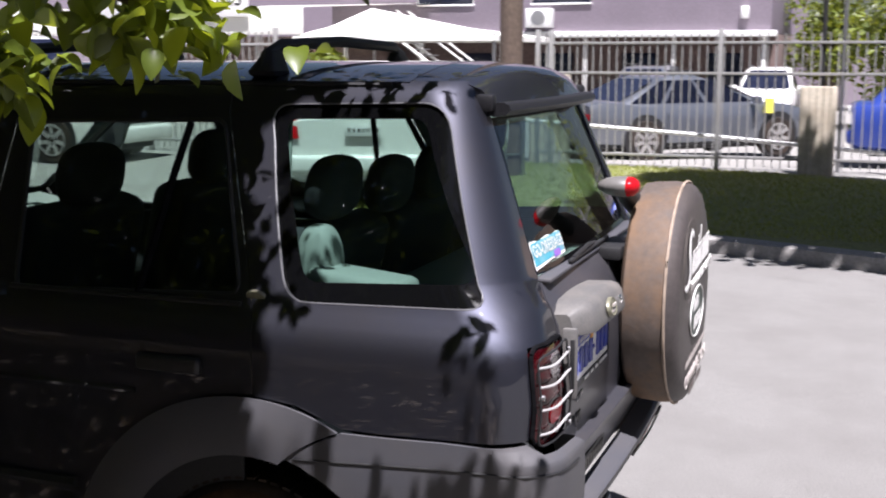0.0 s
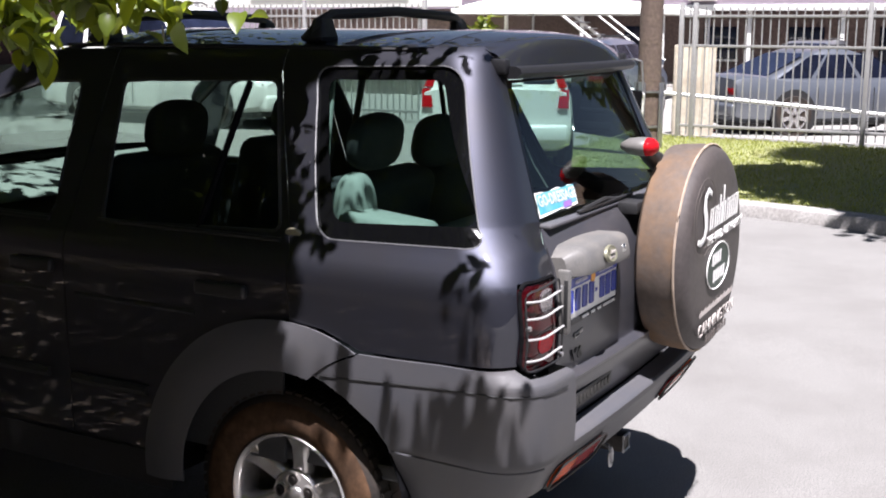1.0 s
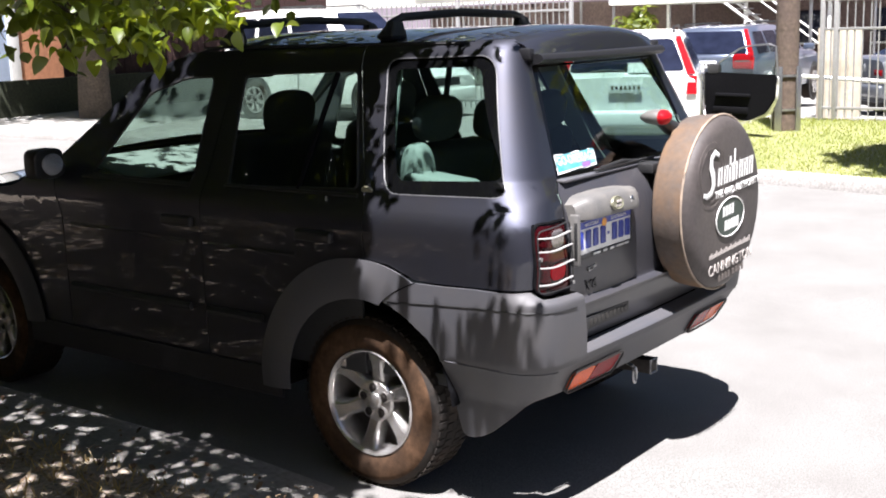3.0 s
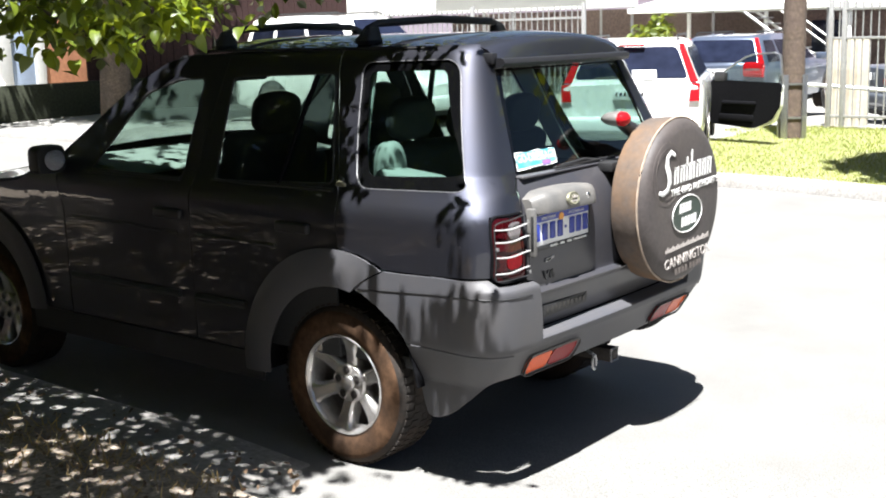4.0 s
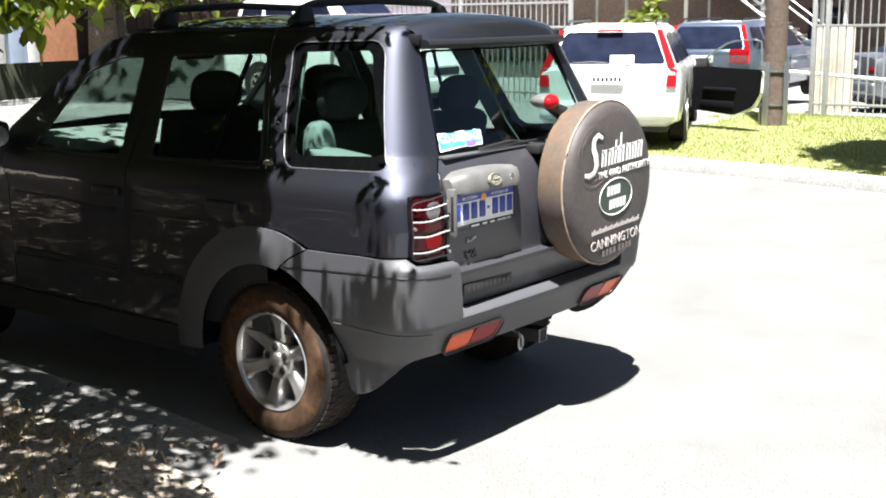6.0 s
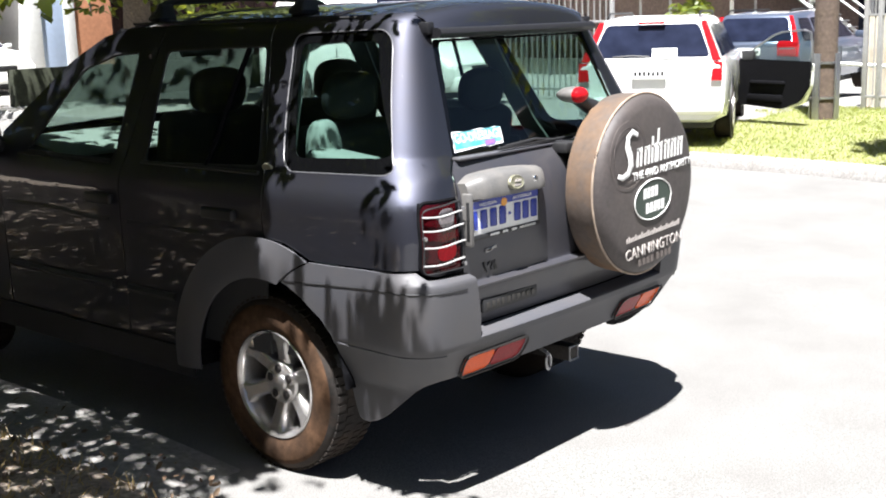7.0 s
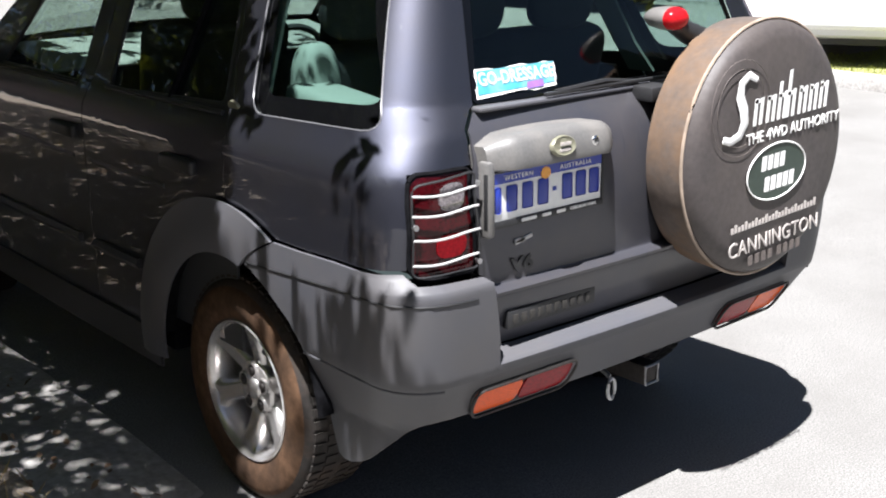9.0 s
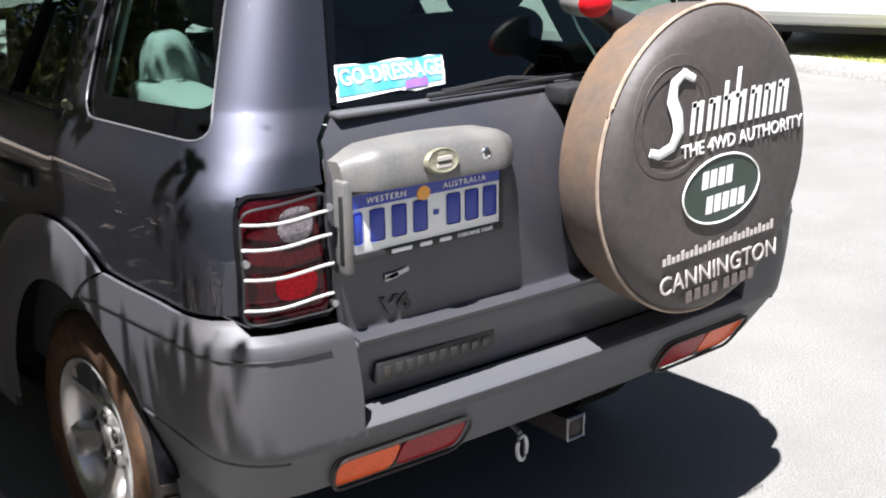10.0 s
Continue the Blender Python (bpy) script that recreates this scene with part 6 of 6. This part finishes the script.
for sg in (-1, 1):
    part("lamp_cluster", box((min(sg * 0.46, sg * 0.8), -0.05, 0.74), (max(sg * 0.46, sg * 0.8), 0.06, 0.99), 0.045, 2), BRIGHT_RED, grey_estate, "wide red tail lamp cluster")
    part("lamp_band", box((min(sg * 0.5, sg * 0.76), -0.055, 0.855), (max(sg * 0.5, sg * 0.76), -0.03, 0.885), 0.008), CLEAR_LENS, grey_estate)
part("bumper_cover", box((-0.8, -0.085, 0.3), (0.8, 0.0, 0.58), 0.04, 2), BLACK_TRIM, grey_estate)
build_vehicle("off_road_car", "tall white wagon parked along the fence", (11.7, 13.7, 0.15), 270, WHITE_PAINT, roof=1.95, belt=1.2, deck=1.2, hood=1.15, base=(0.06, 3.4), top=(0.25, 2.7), wheel_r=0.36, half=0.9)
build_vehicle("off_road_car", "tall white wagon facing along the street", (10.6, 27.0, 0.13), 268, WHITE_PAINT, roof=1.75, belt=1.08, deck=1.08, hood=1.08, base=(0.06, 3.5), top=(0.25, 2.7), wheel_r=0.36, half=0.92)
sedan = build_vehicle("sedan", "silver-grey sedan standing in the fenced yard", (15.25, 3.34, 0.03), 316, SILVER, roof=1.43, belt=0.92, deck=0.98, hood=0.9, base=(0.45, 3.65), top=(1.5, 2.45), wheel_r=0.35, arch=0.08)
part("windscreen_ticket", box((0.9, 3.4, 0.75), (0.93, 3.6, 1.0)), YELLOW, sedan)
build_vehicle("off_road_car", "white pickup parked at the back of the yard", (35, 1.6, -0.3), 180, WHITE_PAINT, roof=1.7, belt=1.05, deck=1.0, hood=1.05, base=(1.6, 3.5), top=(1.75, 2.7), wheel_r=0.36)
build_vehicle("off_road_car", "silver wagon parked at the back of the yard", (33, 4.9, -0.3), 180, SILVER, roof=1.75, belt=1.05, deck=1.05, hood=1.05, base=(0.1, 3.4), top=(0.25, 2.7), wheel_r=0.36)
build_vehicle("hatchback", "deep blue car behind the fence", (15.6, -1.1, 0.1), 272, BLUE_PAINT, roof=1.42, L=4.1, base=(0.2, 2.95), top=(0.6, 2.2))
build_vehicle("hatchback", "dark blue car at the edge of the yard", (21.5, -2.6, -0.2), 262, BLUE_PAINT, roof=1.45, L=4.2, base=(0.2, 3.0), top=(0.6, 2.3))
build_vehicle("estate_car", "dark green estate car deep in the yard", (20.2, 8.4, -0.15), 14, DEEP_GREEN, roof=1.62, belt=1.0, base=(0.06, 3.4), top=(0.3, 2.7))


# ---- fences, poles, buildings ----
def build_fence(y0, y1, x, label, group, top=2.05, low=0.22, spacing=0.115, rails=(0.35, 1.5, 1.92)):
    f = thing("picket_fence", (x, y0, 0), label, "fence", group)
    n = int((y1 - y0) / spacing)
    me = bpy.data.meshes.new("picket")
    bm = box((-0.0085, -0.0085, low), (0.0085, 0.0085, top), 0)
    bm.to_mesh(me)
    bm.free()
    me.materials.append(FENCE)
    for i in range(n + 1):
        ob = new("picket", me)
        ob.parent = f
        ob.location = (0, i * spacing, 0.01 * math.sin(i * 1.7))
    for z in rails:
        part("rail", box((-0.02, 0, z - 0.02), (0.02, y1 - y0, z + 0.02), 0.004), FENCE, f)
    for k in range(int((y1 - y0) / 2.4) + 2):
        y = min(k * 2.4, y1 - y0)
        part("post", box((-0.032, y - 0.032, 0.05), (0.032, y + 0.032, top + 0.06), 0.006), FENCE, f)
    return f


build_fence(-9.0, 3.2, 13.2, "pale steel picket fence along the lawn", "yard fence")
build_fence(7.6, 13.7, 13.4, "pale steel picket fence beside the yard entrance", "yard fence", top=2.12, spacing=0.12)


def build_pier(at, w, h, label):
    p = thing("gate_pier", at, label, "pier", "gate piers")
    bm = bmesh.new()
    rows = []
    n = 40
    for z in (0.0, h * 0.3, h * 0.6, h - 0.02, h):
        ring = []
        for i in range(n):
            t = i / n * 4
            k = int(t)
            f = t - k
            c = [(-1, -1), (1, -1), (1, 1), (-1, 1), (-1, -1)]
            x = c[k][0] + (c[k + 1][0] - c[k][0]) * f
            y = c[k][1] + (c[k + 1][1] - c[k][1]) * f
            rib = 1 + 0.035 * (1 if i % 2 else -1)
            e = 0.97 if z == h else 1
            ring.append(bm.verts.new((x * w / 2 * rib * e * 0.8, y * w / 2 * rib * e, z)))
        rows.append(ring)
    for r0, r1 in zip(rows, rows[1:]):
        for i in range(n):
            bm.faces.new((r0[i], r0[(i + 1) % n], r1[(i + 1) % n], r1[i]))
    bm.faces.new(rows[-1])
    bmesh.ops.recalc_face_normals(bm, faces=bm.faces)
    part("shaft", bm, RENDER_CREAM, p, smooth=25)


build_pier((14.2, 3.28, 0.08), 0.54, 1.42, "ribbed cream rendered pier behind the fence, stained")
build_pier((13.0, -0.73, 0.1), 0.44, 1.24, "stained cream rendered pier in the fence line")


def build_pole():
    p = thing("power_pole", (11.58, 3.11, 0.14), "weathered timber power pole with steel stakes on the lawn", "pole")
    part("shaft", tube([(0, 0, -0.1), (0, 0, 1.0), (0.01, 0, 3.0), (0.02, 0.01, 7.5)], [0.165, 0.155, 0.148, 0.125], 18), TIMBER, p)
    for k in range(4):
        a = math.pi / 4 + k * math.pi / 2
        part("steel_stake", turned(box((-0.012, -0.05, -0.1), (0.012, 0.05, 0.9), 0.003), Matrix.Rotation(a + 0.6, 4, "Z") @ Matrix.Translation((0.19, 0, 0))), STEEL, p, "galvanised steel stake")
    for z in (0.3, 0.76):
        part("steel_band", revolve([(z, 0.18), (z + 0.03, 0.18), (z + 0.03, 0.165), (z, 0.165), (z, 0.18)], "Z", 20), STEEL, p)


build_pole()
for x, y, r, mat, label in ((13.25, -0.75, 0.035, SIGN_BLACK, "slim black post rising above the pier"), (13.6, -1.0, 0.03, STEEL, "slim galvanised post behind the fence")):
    q = thing("post", (x, y, 0.1), label, "post")
    part("shaft", tube([(0, 0, 0), (0, 0, 4.5)], r, 10), mat, q)
q = thing("sliding_gate_rail", (0, 0, 0), "white sloping steel gate brace behind the fence", "gate")
part("brace", tube([(13.7, 4.2, 0.82), (13.7, 1.0, 0.62), (13.7, -1.6, 0.42)], 0.03, 8), WHITE_WALL, q)


def build_workshop():
    b = thing("workshop", (36, 0, -0.3), "long mauve-grey workshop over a shaded veranda", "building")
    part("upper_wall", box((0, 1.9, 2.75), (9, 17.5, 8.5), 0.02), WALL_MAUVE, b)
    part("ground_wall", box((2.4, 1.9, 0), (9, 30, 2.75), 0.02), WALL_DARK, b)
    part("gutter", box((-0.25, 1.7, 2.62), (0.02, 17.5, 2.82), 0.02), WHITE_WALL, b)
    part("veranda_floor", box((-0.1, 1.9, -0.1), (2.4, 17.5, 0.1), 0.01), CONCRETE, b)
    for y in (2.1, 5.0, 8.0, 11.0, 14.0, 17.0):
        part("veranda_post", box((0, y - 0.06, 0.1), (0.12, y + 0.06, 2.64), 0.01), WHITE_WALL, b)
    for y in (3.6, 6.6, 9.6, 12.6):
        w = part("window", box((2.32, y - 0.6, 0.95), (2.42, y + 0.6, 2.1), 0.01), FAR_GLASS, b)
        part("sill", box((2.25, y - 0.66, 0.88), (2.42, y + 0.66, 0.95), 0.01), WHITE_WALL, w)
    for y in (13.2, 9.0):
        w = part("upper_window", box((-0.03, y - 1.2, 3.75), (0.05, y + 0.9, 4.6), 0.01), FAR_GLASS, b)
        part("frame", tube([(-0.04, y - 1.2, 3.75), (-0.04, y + 0.9, 3.75), (-0.04, y + 0.9, 4.6), (-0.04, y - 1.2, 4.6)], 0.04, 6, True), WHITE_WALL, w)
    ac = part("air_conditioner", box((-0.45, 9.1, 2.95), (-0.02, 10.0, 3.6), 0.03), WHITE_WALL, b, "white air conditioner box on the wall")
    part("fan_grille", revolve([(-0.47, 0.0), (-0.47, 0.24), (-0.455, 0.25), (-0.45, 0.0)], "X", 24, (0, 9.55, 3.28)), STEEL, ac)
    part("side_light", box((-0.2, 2.6, 3.2), (-0.02, 2.85, 3.6), 0.02), WHITE_WALL, b)


def build_canopy():
    c = thing("shade_canopy", (26, 0, -0.25), "long white canvas canopy with a peaked end over the car yard", "canopy")
    part("fascia", box((0, 13.6, 2.55), (0.08, 34, 3.3), 0.02), CANVAS, c)
    # the sheet's depth is added, carried back to the workshop to shade its wall
    bm = bmesh.new()
    v = [bm.verts.new(p) for p in ((0, 13.6, 3.3), (0, 34, 3.3), (12.3, 34, 3.9), (12.3, 13.6, 3.9))]
    bm.faces.new(v)
    bmesh.ops.solidify(bm, geom=bm.faces[:], thickness=0.03)
    part("sheet", bm, CANVAS, c)
    bm = bmesh.new()
    base = [bm.verts.new(p) for p in ((0, 8.0, 2.5), (0, 13.9, 2.5), (5.5, 13.9, 2.5), (5.5, 8.0, 2.5))]
    low = [bm.verts.new((p.co.x, p.co.y, 2.36)) for p in base]
    mid = [bm.verts.new(tuple((p.co * 0.55 + Vector((2.75, 12.7, 3.25)) * 0.45) - Vector((0, 0, 0.06)))) for p in base]
    apex = bm.verts.new((2.75, 12.7, 3.35))
    for i in range(4):
        j = (i + 1) % 4
        bm.faces.new((low[i], low[j], base[j], base[i]))
        bm.faces.new((base[i], base[j], mid[j], mid[i]))
        bm.faces.new((mid[i], mid[j], apex))
    part("peak", bm, CANVAS, c, "white peaked canvas roof", 20)
    for y in (8.05, 13.8, 18, 23, 28):
        part("post", tube([(0.1, y, 0), (0.1, y, 2.56)], 0.045, 8), STEEL, c)
        part("post", tube([(5.4, y, 0), (5.4, y, 3.6 if y > 14 else 2.5)], 0.045, 8), STEEL, c)
    s_ = thing("sign_board", (25.9, 17.4, 2.55), "white sign board with black capital letters", "sign")
    part("board", box((-0.04, -2.2, 0.25), (0.0, 3.5, 1.5), 0.01), SIGN_WHITE, s_)
    t = letters("MOTORS", 0.62, 1.05)
    part("lettering", turned(t, Matrix.Translation((-0.046, -0.7, 0.75)) @ Matrix.Rotation(radians(-90), 4, "Z") @ Matrix.Rotation(radians(90), 4, "X")), SIGN_BLACK, s_, smooth=0)
    for k in range(4):
        y = 1.1 + 0.5 * k
        part("name_bar", box((-0.05, y, 0.53), (-0.042, y + 0.32, 0.97)), SIGN_BLACK, s_)


def build_stairs():
    st = thing("stairs", (33, 13.4, -0.3), "pale steel outdoor stairs against the workshop", "stairs")
    for k in range(12):
        part("tread", box((0, -k * 0.27, 2.6 - k * 0.2), (1.0, -k * 0.27 + 0.27, 2.64 - k * 0.2)), STEEL, st)
    for x in (0, 1.0):
        part("stringer", tube([(x, 0.3, 2.6), (x, -3.2, 0.1)], 0.05, 6), WHITE_WALL, st)
        part("handrail", tube([(x, 0.3, 3.5), (x, -3.2, 1.0)], 0.03, 6), WHITE_WALL, st)


def build_left_houses():
    h = thing("painted_house", (0, 24, 0.1), "pale blue rendered house with white trim and a terracotta wall", "house")
    part("blue_wall", box((12.45, 0, 0), (13.15, 6, 5.0), 0.01), PALE_BLUE, h)
    part("white_pillar", box((12.0, -0.12, 0), (12.45, 6, 5.0), 0.02), WHITE_WALL, h)
    part("white_trim", box((13.15, -0.06, 0), (13.45, 6, 5.0), 0.02), WHITE_WALL, h)
    part("terracotta_wall", box((13.45, 0.05, 0), (16.0, 6, 5.0), 0.01), TERRACOTTA, h)
    part("pale_wall", box((4.0, 3.0, 0), (12.0, 6, 5.0), 0.01), WHITE_WALL, h)
    part("roof", box((3.6, -0.5, 5.0), (16.4, 6.4, 5.25), 0.03), TERRACOTTA, h)
    gate = part("white_gate", box((10.6, 1.9, 0), (12.0, 1.96, 0.15), 0.01), WHITE_WALL, h, "white barred gate")
    for k in range(10):
        part("gate_bar", box((10.65 + k * 0.14, 1.9, 0.15), (10.69 + k * 0.14, 1.94, 2.2)), WHITE_WALL, gate)
    part("gate_rail", box((10.6, 1.89, 2.2), (12.0, 1.97, 2.28)), WHITE_WALL, gate)
    f = thing("board_fence", (11.6, 19.5, 0.15), "tall red board fence with deep shade put into its dark colour", "fence")
    for k in range(42):
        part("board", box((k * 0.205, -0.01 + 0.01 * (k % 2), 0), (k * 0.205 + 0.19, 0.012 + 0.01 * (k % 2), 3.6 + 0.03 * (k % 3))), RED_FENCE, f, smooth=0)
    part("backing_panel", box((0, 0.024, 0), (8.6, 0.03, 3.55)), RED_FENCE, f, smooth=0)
    for z in (0.6, 3.0):
        part("rail", box((0, 0.03, z), (8.6, 0.08, z + 0.1)), RED_FENCE, f)
    w = thing("low_wall", (8.6, 18.6, 0.13), "low garden wall with deep shade put into its dark colour", "wall")
    part("wall_body", box((0, 0, 0), (9, 0.25, 0.75), 0.02), SHADE_GARDEN, w)


build_workshop()
build_canopy()
build_stairs()
build_left_houses()
# unseen walls; the tall left one is added to keep low skylight off the car
tagged(finish(join(box((-9.4, -30, 0), (-9.2, 40, 7.2)), box((-9.4, -30.2, 0), (40, -30, 6.0))), "sky_screen_wall", WALL_DARK), "plain unseen brick wall added behind the verge to cut low skylight", "wall", kind="structure")
tagged(finish(join(box((48, 1.5, -0.4), (48.4, 80, 7.5)), box((48, -60, -0.4), (48.4, 1.5, 2.6)), box((-60, 62, 0), (60, 62.4, 6))), "backdrop", WALL_MAUVE), "plain distant building fronts closing the view", "backdrop", kind="structure")


# ---- grass and litter ----
def blades(name, spots, h, mat, label, seed, lean=0.35):
    rng = np.random.default_rng(seed)
    n = len(spots)
    a = rng.uniform(0, 2 * math.pi, n)
    hh = h * rng.uniform(0.5, 1.3, n)
    side_ = np.stack([np.cos(a), np.sin(a), np.zeros(n)], -1) * 0.0045
    tip = np.stack([rng.normal(0, lean, n) * hh, rng.normal(0, lean, n) * hh, hh], -1)
    p = np.asarray(spots)
    v = np.stack([p - side_, p + side_, p + tip * 0.55 + side_ * 0.6, p + tip], 1)
    f = np.array([(0, 1, 2), (0, 2, 3)])[None] + 4 * np.arange(n)[:, None, None]
    me = bpy.data.meshes.new(name)
    me.from_pydata(v.reshape(-1, 3).tolist(), [], f.reshape(-1, 3).tolist())
    me.materials.append(mat)
    return tagged(new(name, me), label, "grass", kind="stuff")


rng = np.random.default_rng(9)
spots = []
while len(spots) < 60000:
    y = rng.uniform(-7, 4.6)
    o = rng.uniform(0.12, 5.7)
    if y > 4.2 + 0.3 * math.sin(o * 3):
        continue
    x = kerb_x(y) + o
    spots.append((x, y, ground_height(x, y) - 0.005))
blades("lawn_grass", spots, 0.042, GRASS, "short sunny green lawn grass", 3)
spots = [(rng.uniform(-6, -1.3), rng.uniform(-0.9, 6), 0.04) for _ in range(20000)]
spots = [p for p in spots if p[1] > -0.25 + (p[0] + 1.3) * 0.75 and noise.noise((p[0] * 1.2, p[1] * 1.2, 7.0)) > -0.05]
blades("verge_grass", spots, 0.06, DRY_GRASS, "thin dry straw-coloured grass on the verge", 4, 0.7)
leafs = [(rng.uniform(-5, -1.05), rng.uniform(-0.8, 5), 0.062) for _ in range(3600)]
leafs = [p for p in leafs if p[1] > -0.2 + (p[0] + 1.3) * 0.75]
lit = leaf_cloud("leaf_litter", leafs, 0.034, LITTER, None, 17, 0.0)
tagged(lit, "scattered brown fallen leaves on the verge", "leaf litter", kind="stuff")
